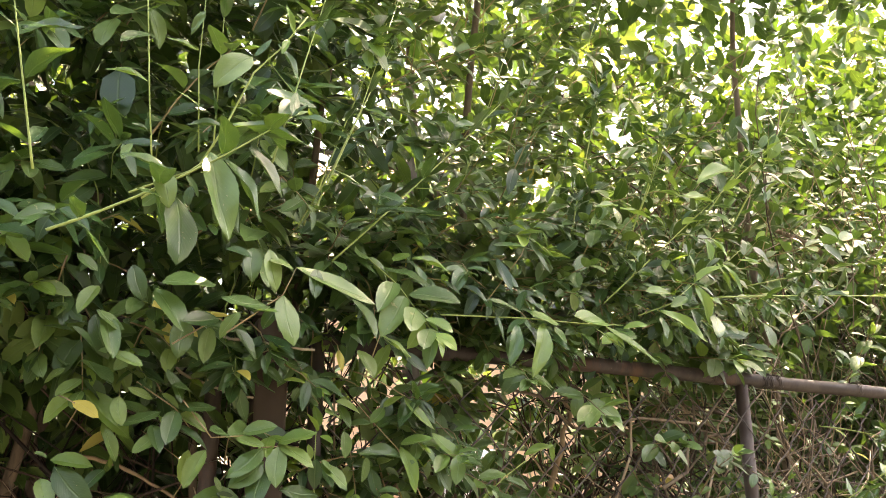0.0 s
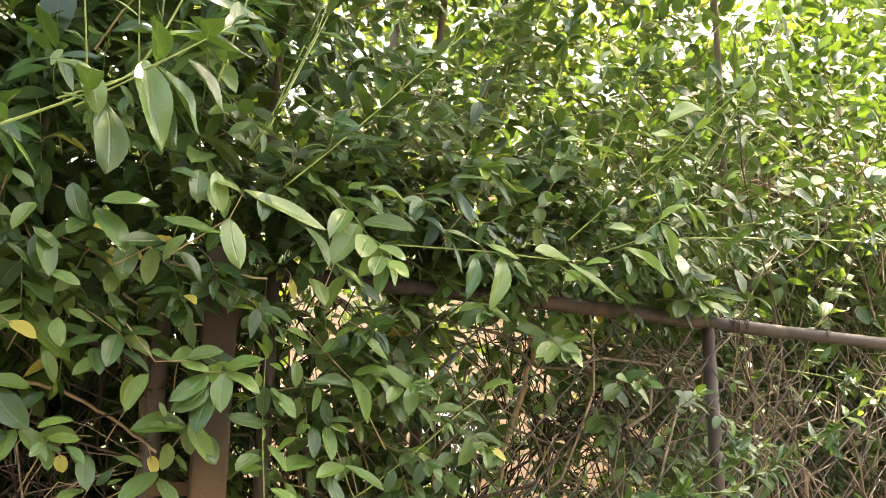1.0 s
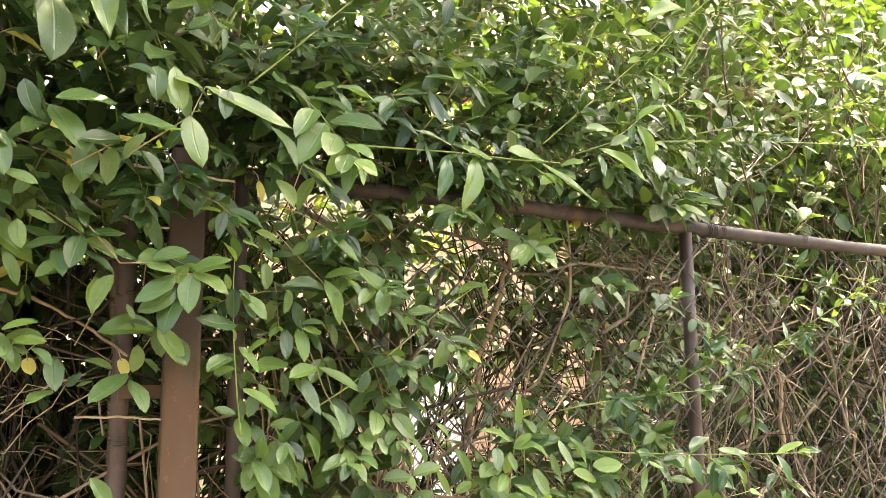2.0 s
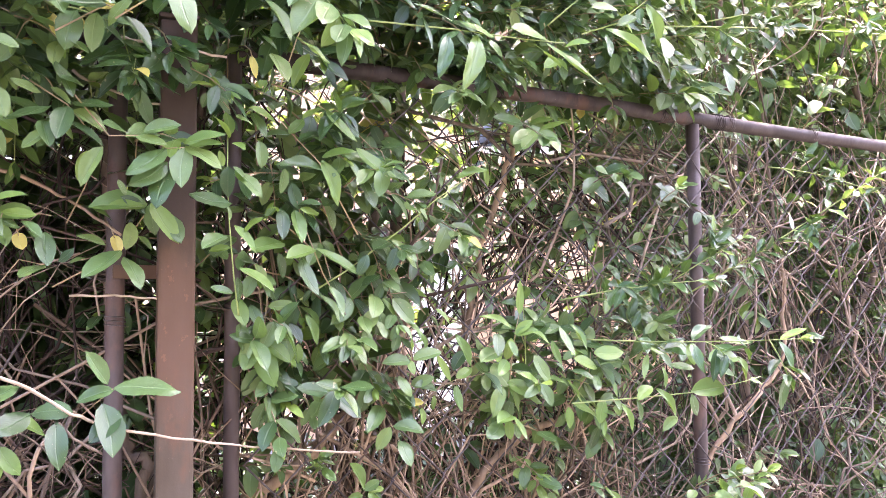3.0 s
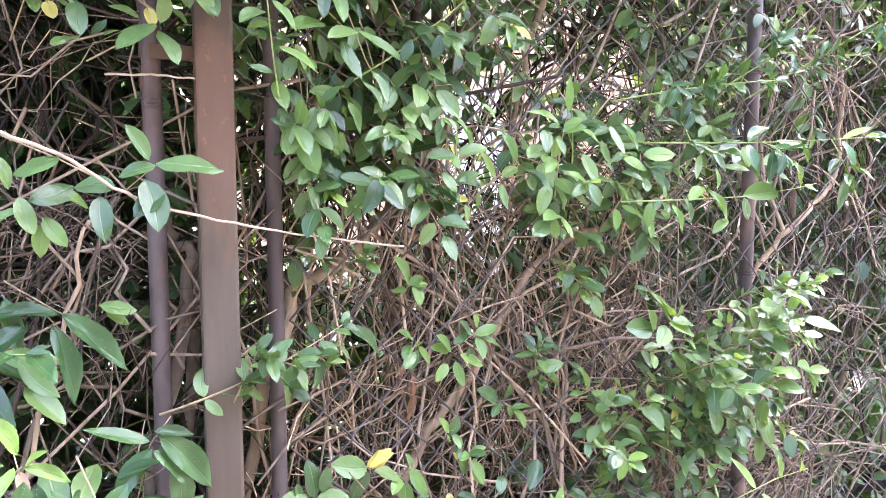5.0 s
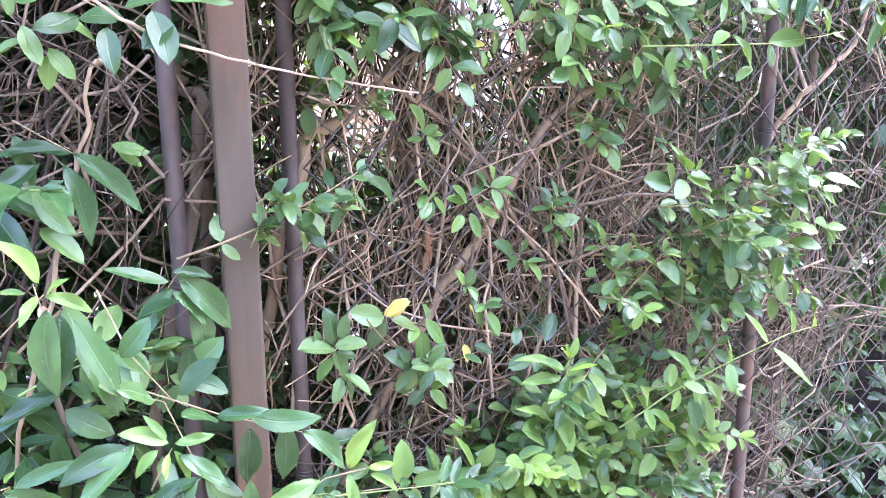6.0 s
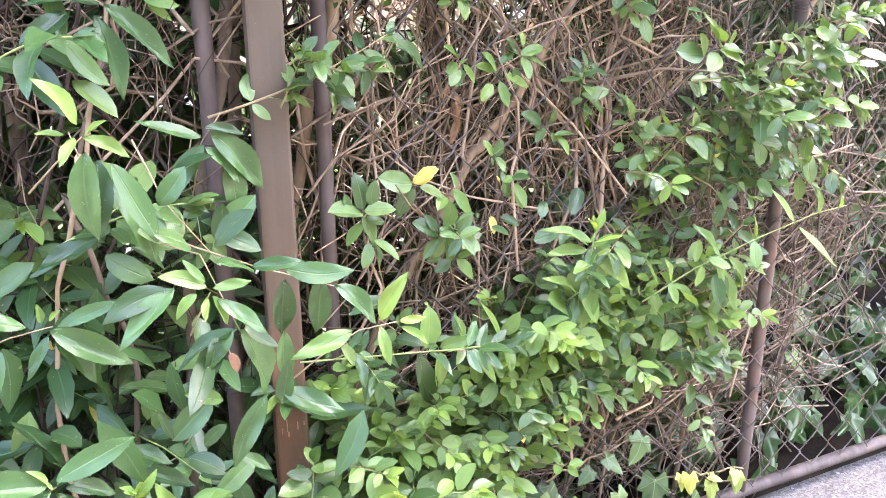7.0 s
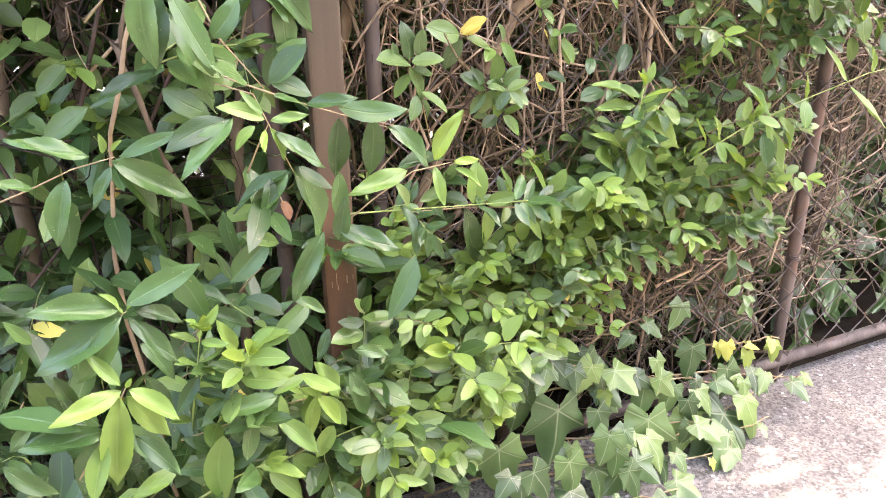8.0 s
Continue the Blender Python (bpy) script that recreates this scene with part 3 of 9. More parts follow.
def wire_panel(parent, u0, u1, z0, z1, cell=0.045, rise=0.0445, r=0.0015):
    """Chain link: each wire zigzags upright and hooks into its neighbours."""
    rng = random.Random(5)
    for k in range(int((u1 - u0) / cell)):
        s, pts = Shape(), []
        for j in range(int((z1 - z0) / rise) + 1):
            right = (j + k) % 2
            u = u0 + (k + right) * cell
            z = z0 + j * rise
            slip = rng.uniform(-0.0022, 0.0022)
            sign = 1 if right else -1
            pts.append(at(u - sign * 0.003 + slip, 0.0125 + 0.0016, z - 0.004 + slip))
            pts.append(at(u + sign * 0.0012 + slip, 0.0125, z))
            pts.append(at(u - sign * 0.003 + slip, 0.0125 - 0.0016, z + 0.004))
        s.tube(pts, r, 4, False)
        part("wire", s.mesh("wire", WIRE_STEEL), parent)


def wire_tie(parent, u, n, z, r, around="rail"):
    s, pts = Shape(), []
    for i in range(27):
        a = i * 2 * math.pi / 9
        push = (i - 13) * 0.0006
        if around == "rail":
            pts.append(at(u + push, n + r * math.cos(a), z + r * math.sin(a)))
        else:
            pts.append(at(u + r * math.cos(a), n + r * math.sin(a), z + push))
    s.tube(pts, 0.0009, 5)
    part("wire_tie", s.mesh("wire_tie", WIRE_STEEL), parent)


fence = thing("chain_link_fence", at(0.9, 0, 0), "chain-link fence panel with worn brown tube frame, overgrown by a hedge", "fence", "fence panels")
upright("upright_tube", fence, 0.008, -0.008, 0.0, 1.70, 0.0110, TUBE_PAINT)
upright("upright_tube", fence, 0.899, 0, -0.1, 1.688, 0.0130, TUBE_PAINT)
upright("upright_tube", fence, 2.4, 0, -0.1, 1.688, 0.0130, TUBE_PAINT)
crosswise("top_rail", fence, 0.01, 3.6, 0, 1.700, 0.0138, DARK_RAIL, "worn brown top rail")
crosswise("bottom_rail", fence, 0.01, 3.6, 0, 0.046, 0.0140, RAIL_PAINT, "scuffed grey-brown bottom rail")
for u in (0.815, 0.83, 0.958, 0.973, 0.998, 1.25, 1.6, 0.45):
    wire_tie(fence, u, 0, 1.700, 0.0154)
for z in (1.42, 1.05, 0.66, 0.30):
    wire_tie(fence, 0.899, 0, z, 0.0150, "post")
    wire_tie(fence, 0.008, -0.008, z - 0.07, 0.0126, "post")
wire_panel(fence, 0.02, 2.6, 0.062, 1.68)

fence_left = thing("chain_link_fence", at(-0.8, 0, 0), "worn brown tube fence frame hidden behind glossy privet leaves", "fence", "fence panels")
upright("upright_tube", fence_left, -0.148, 0.004, 0.0, 1.70, 0.0118, TUBE_PAINT)
crosswise("top_rail", fence_left, -1.9, -0.15, 0, 1.700, 0.0138, DARK_RAIL)
crosswise("bottom_rail", fence_left, -1.9, -0.15, 0, 0.046, 0.0140, RAIL_PAINT)
for z in (1.33, 0.9, 0.55):
    wire_tie(fence_left, -0.148, 0.004, z, 0.0134, "post")

post = thing("fence_post", at(-0.080, 0.040, 0), "square steel fence post with faded brown and rusty paint", "post")
bm = bmesh.new()
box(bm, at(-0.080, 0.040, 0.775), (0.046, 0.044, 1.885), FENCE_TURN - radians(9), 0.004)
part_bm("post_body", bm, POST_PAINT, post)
bm = bmesh.new()
box(bm, at(-0.080, 0.040, 1.722), (0.051, 0.049, 0.006), FENCE_TURN - radians(9), 0.002)
part_bm("cap", bm, POST_PAINT, post)
for z in (1.392, 0.30):
    bm = bmesh.new()
    box(bm, at(-0.126, 0.014, z), (0.055, 0.008, 0.018), FENCE_TURN, 0.0015)
    part_bm("bracket", bm, POST_PAINT, post, "rusty flat bracket")
post_turn = Matrix.Rotation(-radians(9), 3, "Z")
for along, z, tall, wide in ((-0.0140, 0.492, 0.010, 0.0012), (-0.0070, 0.500, 0.020, 0.0014), (-0.0055, 0.486, 0.008, 0.0022), (0.0080, 0.498, 0.013, 0.0016), (0.0170, 0.501, 0.007, 0.0012)):
    bm = bmesh.new()
    box(bm, at(-0.080, 0.040, z) + post_turn @ (OUT * 0.0218 + ALONG * along), (wide, 0.0010, tall), FENCE_TURN - radians(9), 0.0002)
    part_bm("scratch", bm, SCRATCHED, post, "pale scratch through the rusty paint")

# ---- privet hedge: three shrubs grown through and over the fence ----
left_shrub = thing("privet_shrub", at(-0.45, -0.2, -0.13), "dense privet shrub with long glossy green leaves beside the post", "shrub", "hedge shrubs")
middle_shrub = thing("privet_shrub", at(0.35, -0.25, -0.13), "privet shrub with bare tangled twigs and leafy shoots through the mesh", "shrub", "hedge shrubs")
right_shrub = thing("privet_shrub", at(1.25, -0.25, -0.13), "privet shrub, mostly bare grey twigs, leafy above the rail", "shrub", "hedge shrubs")

# limbs
limb(middle_shrub, [(0.02, -0.06, -0.13), (0.05, -0.04, 0.45), (0.220, -0.020, 0.797), (0.275, -0.020, 0.871), (0.325, -0.020, 0.928), (0.376, -0.020, 1.006), (0.429, -0.020, 1.073), (0.489, -0.020, 1.120), (0.568, -0.020, 1.146)], 0.0090, 0.006, LIMB, seed=1, wobble=0.003)
limb(middle_shrub, [(-0.06, -0.10, -0.13), (-0.05, -0.06, 0.6), (0.027, -0.030, 1.040), (0.096, -0.030, 1.100), (0.150, -0.030, 1.147), (0.200, -0.030, 1.199), (0.244, -0.030, 1.257), (0.294, -0.030, 1.320)], 0.0105, 0.007, LIMB, seed=2)
limb(middle_shrub, [(0.213, -0.020, 1.154), (0.245, -0.010, 1.132), (0.281, -0.010, 1.125)], 0.006, 0.003, LIMB, seed=3)
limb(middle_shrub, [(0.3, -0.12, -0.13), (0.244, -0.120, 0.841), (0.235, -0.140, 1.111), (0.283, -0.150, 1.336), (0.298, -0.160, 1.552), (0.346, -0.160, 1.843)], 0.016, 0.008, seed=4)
limb(middle_shrub, [(0.416, -0.080, 1.248), (0.471, -0.090, 1.444), (0.539, -0.100, 1.611), (0.537, -0.100, 1.685)], 0.006, 0.004, LIMB, seed=5)
limb(right_shrub, [(0.80, -0.1, -0.13), (0.84, -0.080, 0.60), (0.935, -0.060, 0.960), (1.046, -0.050, 1.105), (1.152, -0.050, 1.181), (1.210, -0.060, 1.249), (1.233, -0.070, 1.440)], 0.006, 0.004, LIMB, seed=6)
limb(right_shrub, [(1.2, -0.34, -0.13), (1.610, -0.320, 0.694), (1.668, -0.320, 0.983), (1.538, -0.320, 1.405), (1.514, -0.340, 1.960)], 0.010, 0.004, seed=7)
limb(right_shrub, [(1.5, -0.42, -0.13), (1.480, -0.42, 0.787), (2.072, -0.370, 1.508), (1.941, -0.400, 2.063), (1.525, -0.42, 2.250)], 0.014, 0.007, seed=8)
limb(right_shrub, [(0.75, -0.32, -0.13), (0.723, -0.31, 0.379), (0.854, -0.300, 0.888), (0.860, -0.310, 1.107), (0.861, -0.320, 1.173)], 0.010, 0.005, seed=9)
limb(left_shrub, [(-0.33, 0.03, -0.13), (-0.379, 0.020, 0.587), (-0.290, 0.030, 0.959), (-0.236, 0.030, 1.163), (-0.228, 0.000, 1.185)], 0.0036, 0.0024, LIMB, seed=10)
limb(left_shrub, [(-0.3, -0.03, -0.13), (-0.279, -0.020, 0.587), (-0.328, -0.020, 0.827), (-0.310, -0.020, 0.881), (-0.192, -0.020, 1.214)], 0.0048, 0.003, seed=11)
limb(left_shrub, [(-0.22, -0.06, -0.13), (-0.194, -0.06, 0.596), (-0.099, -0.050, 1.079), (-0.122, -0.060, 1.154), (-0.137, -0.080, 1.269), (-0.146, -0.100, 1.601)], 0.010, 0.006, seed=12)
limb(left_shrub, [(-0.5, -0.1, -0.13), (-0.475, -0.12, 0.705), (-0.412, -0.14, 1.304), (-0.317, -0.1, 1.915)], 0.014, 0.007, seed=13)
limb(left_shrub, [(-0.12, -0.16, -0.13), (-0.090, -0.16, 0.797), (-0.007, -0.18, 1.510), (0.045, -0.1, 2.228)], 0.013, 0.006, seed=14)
limb(left_shrub, [(-0.342, 0.140, 1.296), (-0.267, 0.140, 1.265), (-0.202, 0.130, 1.224), (-0.152, 0.110, 1.203), (-0.017, 0.080, 1.171), (0.175, 0.050, 1.139)], 0.0022, 0.0014, PALE_TWIG, "bare_twig", 15, 0.0012)
limb(left_shrub, [(-0.155, 0.050, 1.687), (-0.099, 0.070, 1.678), (-0.022, 0.060, 1.677)], 0.0022, 0.0016, PALE_TWIG, "bare_twig", 16, 0.002)
limb(left_shrub, [(-0.208, 0.030, 1.641), (-0.135, 0.050, 1.608), (-0.065, 0.060, 1.605)], 0.0020, 0.0014, PALE_TWIG, "bare_twig", 17, 0.002)
limb(left_shrub, [(-0.205, 0.020, 1.361), (-0.155, 0.040, 1.361), (-0.107, 0.060, 1.357)], 0.0017, 0.0012, PALE_TWIG, "bare_twig", 18, 0.001)
limb(left_shrub, [(-0.309, -0.050, 1.528), (-0.258, -0.040, 1.516), (-0.207, -0.020, 1.488), (-0.146, 0.030, 1.438)], 0.0030, 0.0018, LIMB, "bare_twig", 19, 0.002)
limb(right_shrub, [(0.814, 0.020, 0.306), (0.852, 0.020, 0.459), (0.882, 0.030, 0.462)], 0.0024, 0.0018, PALE_TWIG, "bare_twig", 20, 0.001)
limb(middle_shrub, [(0.305, 0.000, 0.237), (0.343, 0.010, 0.309), (0.412, 0.010, 0.356)], 0.0030, 0.0020, PALE_TWIG, "bare_twig", 21, 0.001)
limb(middle_shrub, [(-0.115, -0.020, 0.254), (0.057, -0.030, 0.449), (0.129, -0.030, 0.505), (0.181, -0.050, 0.559)], 0.0075, 0.005, LIMB, seed=22)


# Limbs added to carry the unseen shading leaves overhead
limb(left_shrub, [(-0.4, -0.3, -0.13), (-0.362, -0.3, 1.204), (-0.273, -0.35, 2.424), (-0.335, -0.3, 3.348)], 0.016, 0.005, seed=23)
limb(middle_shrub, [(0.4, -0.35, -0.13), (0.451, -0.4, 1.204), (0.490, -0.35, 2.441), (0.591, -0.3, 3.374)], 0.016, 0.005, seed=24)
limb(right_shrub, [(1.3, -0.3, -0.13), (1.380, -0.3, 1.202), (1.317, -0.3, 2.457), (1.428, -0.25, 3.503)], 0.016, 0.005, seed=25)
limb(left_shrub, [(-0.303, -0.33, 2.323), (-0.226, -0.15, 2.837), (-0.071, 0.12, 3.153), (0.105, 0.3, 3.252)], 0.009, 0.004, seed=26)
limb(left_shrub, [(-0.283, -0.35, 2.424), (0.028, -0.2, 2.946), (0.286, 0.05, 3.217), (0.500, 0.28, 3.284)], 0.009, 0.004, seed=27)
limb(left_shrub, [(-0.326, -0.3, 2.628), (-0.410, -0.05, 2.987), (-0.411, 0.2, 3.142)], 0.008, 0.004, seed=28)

# tangle of dry twigs
def tangle(plant, count, u, n, z, length, seed, rise=0.75, r=(0.0008, 0.0022), lean=0.35, mat=None, clear=None):
    """Bare crooked twigs through a block of the plan, joined."""
    rng = random.Random(seed)
    s = Shape()
    for _ in range(count):
        p = Vector((rng.uniform(*u), rng.uniform(*n), rng.uniform(*z)))
        if clear and p.z < clear(p.x):
            continue
        way = Vector((rng.gauss(0.0, lean), rng.gauss(0, 0.16), rng.gauss(rise, 0.45)))
        if rng.random() < 0.2:
            way = Vector((rng.gauss(0, 1), rng.gauss(0, 0.25), rng.gauss(0, 0.6)))
        way.normalize()
        total = rng.uniform(*length)
        bend = Vector((rng.gauss(0, 0.5), rng.gauss(0, 0.14), rng.gauss(-0.1, 0.4)))
        pts, radius = [], rng.uniform(r[0], r[1]) * rng.choice((0.7, 0.8, 1, 1, 1.6))
        for i in range(7):
            q = p + way * (total * (i / 6 - 0.5)) + bend * (total * (i / 6 - 0.5) ** 2) + Vector((rng.gauss(0, 0.014), rng.gauss(0, 0.006), rng.gauss(0, 0.012)))
            q.y = min(q.y, n[1] + 0.012)
            q.z = max(q.z, -0.12)
            pts.append(at(*q))
        s.tube(pts, [radius * (1.15 - 0.08 * i) for i in range(7)], 4, False)
        for _ in range(rng.choice((0, 1, 2, 2))):
            i = rng.randrange(1, 5)
            d = (pts[i + 1] - pts[i]).normalized() + Vector([rng.gauss(0, 0.6) for _ in range(3)])
            e = pts[i] + d.normalized() * rng.uniform(0.04, 0.16)
            m = (pts[i] + e) / 2 + Vector([rng.gauss(0, 0.006) for _ in range(3)])
            s.tube([pts[i], m, e], [radius * 0.7, radius * 0.6, radius * 0.4], 3, False)
    part("twig_tangle", s.mesh("twig_tangle", mat or DRY_TWIG), plant, kind="stuff")


tangle(middle_shrub, 300, (-0.05, 0.75), (-0.30, -0.08), (0.10, 1.65), (0.22, 0.75), 31, r=(0.0009, 0.0024), mat=SHADE_TWIG)
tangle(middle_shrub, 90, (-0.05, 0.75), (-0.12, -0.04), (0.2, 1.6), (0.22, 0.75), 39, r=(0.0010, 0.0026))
tangle(right_shrub, 480, (0.6, 2.1), (-0.34, -0.13), (0.16, 1.70), (0.2, 0.65), 40, 0.5, (0.0010, 0.0026), 0.7, SHADE_TWIG, clear=lambda u: 0.12 + (u - 1.02) * 1.2)
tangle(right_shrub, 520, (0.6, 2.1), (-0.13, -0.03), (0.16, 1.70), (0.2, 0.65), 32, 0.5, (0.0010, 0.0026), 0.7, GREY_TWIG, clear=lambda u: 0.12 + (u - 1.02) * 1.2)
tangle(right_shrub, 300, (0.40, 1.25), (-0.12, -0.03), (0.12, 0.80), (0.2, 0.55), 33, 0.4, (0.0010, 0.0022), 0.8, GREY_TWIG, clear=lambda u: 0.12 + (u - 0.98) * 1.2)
tangle(left_shrub, 420, (-0.75, 0.1), (-0.30, -0.02), (0.1, 1.7), (0.22, 0.7), 34, mat=SHADE_TWIG)
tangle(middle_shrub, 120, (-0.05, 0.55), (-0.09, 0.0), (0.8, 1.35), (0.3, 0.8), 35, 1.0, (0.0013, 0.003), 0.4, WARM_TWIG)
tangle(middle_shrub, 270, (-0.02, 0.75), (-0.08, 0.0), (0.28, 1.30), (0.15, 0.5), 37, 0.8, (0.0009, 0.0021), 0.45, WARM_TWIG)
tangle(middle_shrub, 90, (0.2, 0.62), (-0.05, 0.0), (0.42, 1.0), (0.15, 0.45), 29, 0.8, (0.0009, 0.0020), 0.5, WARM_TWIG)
tangle(left_shrub, 130, (-0.60, -0.13), (-0.12, 0.0), (0.98, 1.45), (0.12, 0.34), 110, 0.7, (0.0007, 0.0017), 0.6, GREY_TWIG)
tangle(left_shrub, 45, (-0.5, -0.16), (-0.05, 0.015), (0.85, 1.25), (0.12, 0.3), 38, 0.7, (0.0009, 0.002), 0.5)
tangle(right_shrub, 160, (0.7, 2.2), (-0.5, -0.05), (1.65, 2.4), (0.3, 0.8), 36, 1.0, (0.0008, 0.002), 0.5)


# leaf masses
def hollow(u, z):
    """The dark gap under the rail beside the post, free of shoots."""
    return -0.44 < u < -0.14 and z < 1.66


def mass(target, count, u, n, z, length, span, way, spread, seed, kind="oval", gap=0.5, lance=0.0, young=0.1, yellow=0.004, droop=0.3, bare=None):
    """Shoots strewn through a block of the plan, growing about one way."""
    rng = random.Random(seed)
    for _ in range(count):
        p = Vector((rng.uniform(*u), rng.uniform(*n), rng.uniform(*z)))
        if bare and bare(p.x, p.z):
            continue
        d = Vector(way) + Vector([rng.gauss(0, spread) for _ in range(3)])
        d.normalize()
        k = rng.uniform(*span)
        size = rng.uniform(*length)
        shape = "lance" if rng.random() < lance else kind
        bow = (rng.gauss(0, 0.1) * k, rng.gauss(0, 0.1) * k, rng.uniform(0.05, 0.22) * k)
        target.shoot(tuple(p), tuple(p + d * k), bow, size, size * gap, shape, rng=rng, young=young if rng.random() < 0.5 else 0, yellow=yellow, droop=droop)


def open_space(u, z):
    """Between the mound of leaves and the shoots above it only twigs show."""
    return u > 0.34 and z < 0.45 - (u - 0.34) * 0.1


foliage = Foliage()
mass(foliage, 290, (-0.95, 0.06), (-0.45, 0.06), (1.70, 2.75), (0.055, 0.085), (0.14, 0.32), (0.1, 0.9, -0.25), 0.45, 41, "oval", 0.42, 0.7, droop=0.5)
mass(foliage, 60, (-0.75, -0.12), (-0.24, -0.08), (1.50, 1.76), (0.050, 0.070), (0.12, 0.24), (0.2, 0.8, -0.3), 0.5, 42, "oval", 0.42, 0.1, yellow=0.008, bare=hollow)
mass(foliage, 42, (-0.75, -0.06), (-0.22, -0.05), (0.05, 0.62), (0.06, 0.09), (0.12, 0.28), (0.1, 0.8, 0.3), 0.5, 43, "lance", 0.40, 0.7)
mass(foliage, 12, (-0.75, -0.16), (-0.25, -0.12), (0.60, 0.92), (0.06, 0.09), (0.12, 0.25), (0.2, 0.8, 0.1), 0.5, 44, "oval", 0.45, 0.5)
mass(foliage, 110, (-1.0, 0.1), (-0.6, -0.2), (0.0, 1.0), (0.05, 0.07), (0.15, 0.3), (0.0, 0.5, 0.2), 0.6, 45, "oval", 0.6)
mass(foliage, 60, (-1.0, 0.1), (-0.6, -0.2), (1.58, 1.75), (0.05, 0.07), (0.15, 0.3), (0.0, 0.5, 0.4), 0.5, 46, "oval", 0.6)
mass(foliage, 40, (-0.16, 0.06), (0.08, 0.16), (0.18, 0.36), (0.045, 0.065), (0.08, 0.16), (0.1, 0.6, 0.5), 0.45, 47, "oval", 0.45, 0.15, young=0.8)
mass(foliage, 60, (-0.8, -0.1), (-0.10, 0.04), (0.0, 0.30), (0.05, 0.075), (0.1, 0.2), (0.1, 0.6, 0.4), 0.5, 48, "oval", 0.42, 0.6)
foliage.close(left_shrub, GREEN_STEM)

foliage = Foliage()
mass(foliage, 130, (0.05, 0.92), (-0.26, -0.05), (1.73, 1.98), (0.05, 0.07), (0.12, 0.22), (0.15, 0.9, -0.05), 0.35, 51, "oval", 0.42, 0.4, droop=0.5)
mass(foliage, 22, (0.12, 0.92), (-0.10, -0.03), (1.75, 1.82), (0.045, 0.06), (0.08, 0.14), (0.15, 0.6, -0.5), 0.3, 59, "oval", 0.42, 0.25, droop=0.6)
mass(foliage, 115, (0.1, 0.95), (-0.55, -0.02), (1.80, 2.55), (0.045, 0.065), (0.15, 0.32), (0.2, 0.6, 0.5), 0.6, 52, "oval", 0.5, 0.3)
mass(foliage, 34, (0.05, 0.26), (-0.2, -0.08), (1.28, 1.62), (0.045, 0.06), (0.10, 0.22), (0.1, 0.7, -0.5), 0.45, 53, "oval", 0.45)
mass(foliage, 20, (0.25, 0.80), (-0.22, -0.02), (1.30, 1.68), (0.04, 0.055), (0.12, 0.25), (0.1, 0.3, -0.3), 0.6, 54, "oval", 0.5)
mass(foliage, 100, (-0.04, 0.36), (-0.05, 0.05), (0.27, 0.46), (0.038, 0.05), (0.09, 0.18), (0.15, 0.6, 0.55), 0.45, 55, "oval", 0.48, young=1.25, bare=open_space)
mass(foliage, 110, (0.30, 0.68), (-0.05, 0.02), (0.36, 0.58), (0.038, 0.05), (0.09, 0.19), (0.35, 0.5, 0.45), 0.4, 56, "oval", 0.48, young=1.25, bare=open_space)
mass(foliage, 12, (0.45, 0.75), (0.0, 0.04), (0.62, 0.84), (0.036, 0.05), (0.07, 0.15), (0.2, 0.5, 0.1), 0.5, 57, "oval", 0.5)
mass(foliage, 45, (0.0, 1.0), (-0.7, -0.35), (0.0, 1.0), (0.045, 0.065), (0.15, 0.3), (0.0, 0.3, 0.5), 0.6, 58, "oval", 0.6)
foliage.close(middle_shrub, BROWN_STEM)

foliage = Foliage()
mass(foliage, 120, (0.85, 2.4), (-0.75, 0.02), (1.70, 2.25), (0.045, 0.06), (0.15, 0.35), (0.1, 0.4, 0.6), 0.6, 61, "oval", 0.55, 0.3)
mass(foliage, 16, (0.60, 0.90), (-0.02, 0.04), (0.84, 1.0), (0.042, 0.055), (0.10, 0.2), (0.4, 0.6, 0.1), 0.4, 62, "oval", 0.48, 0.2)
mass(foliage, 46, (0.9, 2.3), (-0.6, -0.25), (0.2, 1.7), (0.045, 0.06), (0.15, 0.3), (0.0, 0.3, 0.5), 0.6, 63, "oval", 0.6)
mass(foliage, 20, (0.7, 2.0), (-0.3, -0.05), (1.45, 1.72), (0.035, 0.05), (0.12, 0.25), (0.1, 0.3, 0.3), 0.6, 64, "oval", 0.6)
foliage.close(right_shrub, BROWN_STEM)

# the hedge's far side, and shading leaves added above it
def strew(plant, count, u, n, z, length, seed, tone="green", kind="oval", name="foliage"):
    """Leaves alone, strewn through a block of the plan, joined."""
    rng = random.Random(seed)
    f = Foliage()
    for _ in range(count):
        way = heading(rng.gauss(0, 0.6), rng.gauss(0.2, 0.6), rng.gauss(-0.4, 0.4))
        spot = [rng.uniform(*u), rng.uniform(*n), rng.uniform(*z)]
        if rng.random() < 0.3:
            spot = [v + rng.gauss(0, 0.09) for v in spot]
        elif rng.random() < 0.5:
            spot = [spot[0] + rng.gauss(0, 0.12), spot[1] - abs(rng.gauss(0, 0.16)), spot[2] + rng.gauss(0, 0.04)]
        spot[2] = max(spot[2], -0.1)
        f.leaf(leaf_pose(at(*spot), way, UP + OUT * 0.3 + Vector([rng.gauss(0, 0.4) for _ in range(3)]), rng.uniform(*length)), kind, tone, rng)
    f.close(plant, BROWN_STEM, name)


# Deep-toned inner leaves: the shade of the gaps is in their colour
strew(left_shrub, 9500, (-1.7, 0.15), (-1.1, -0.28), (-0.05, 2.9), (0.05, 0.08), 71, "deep")
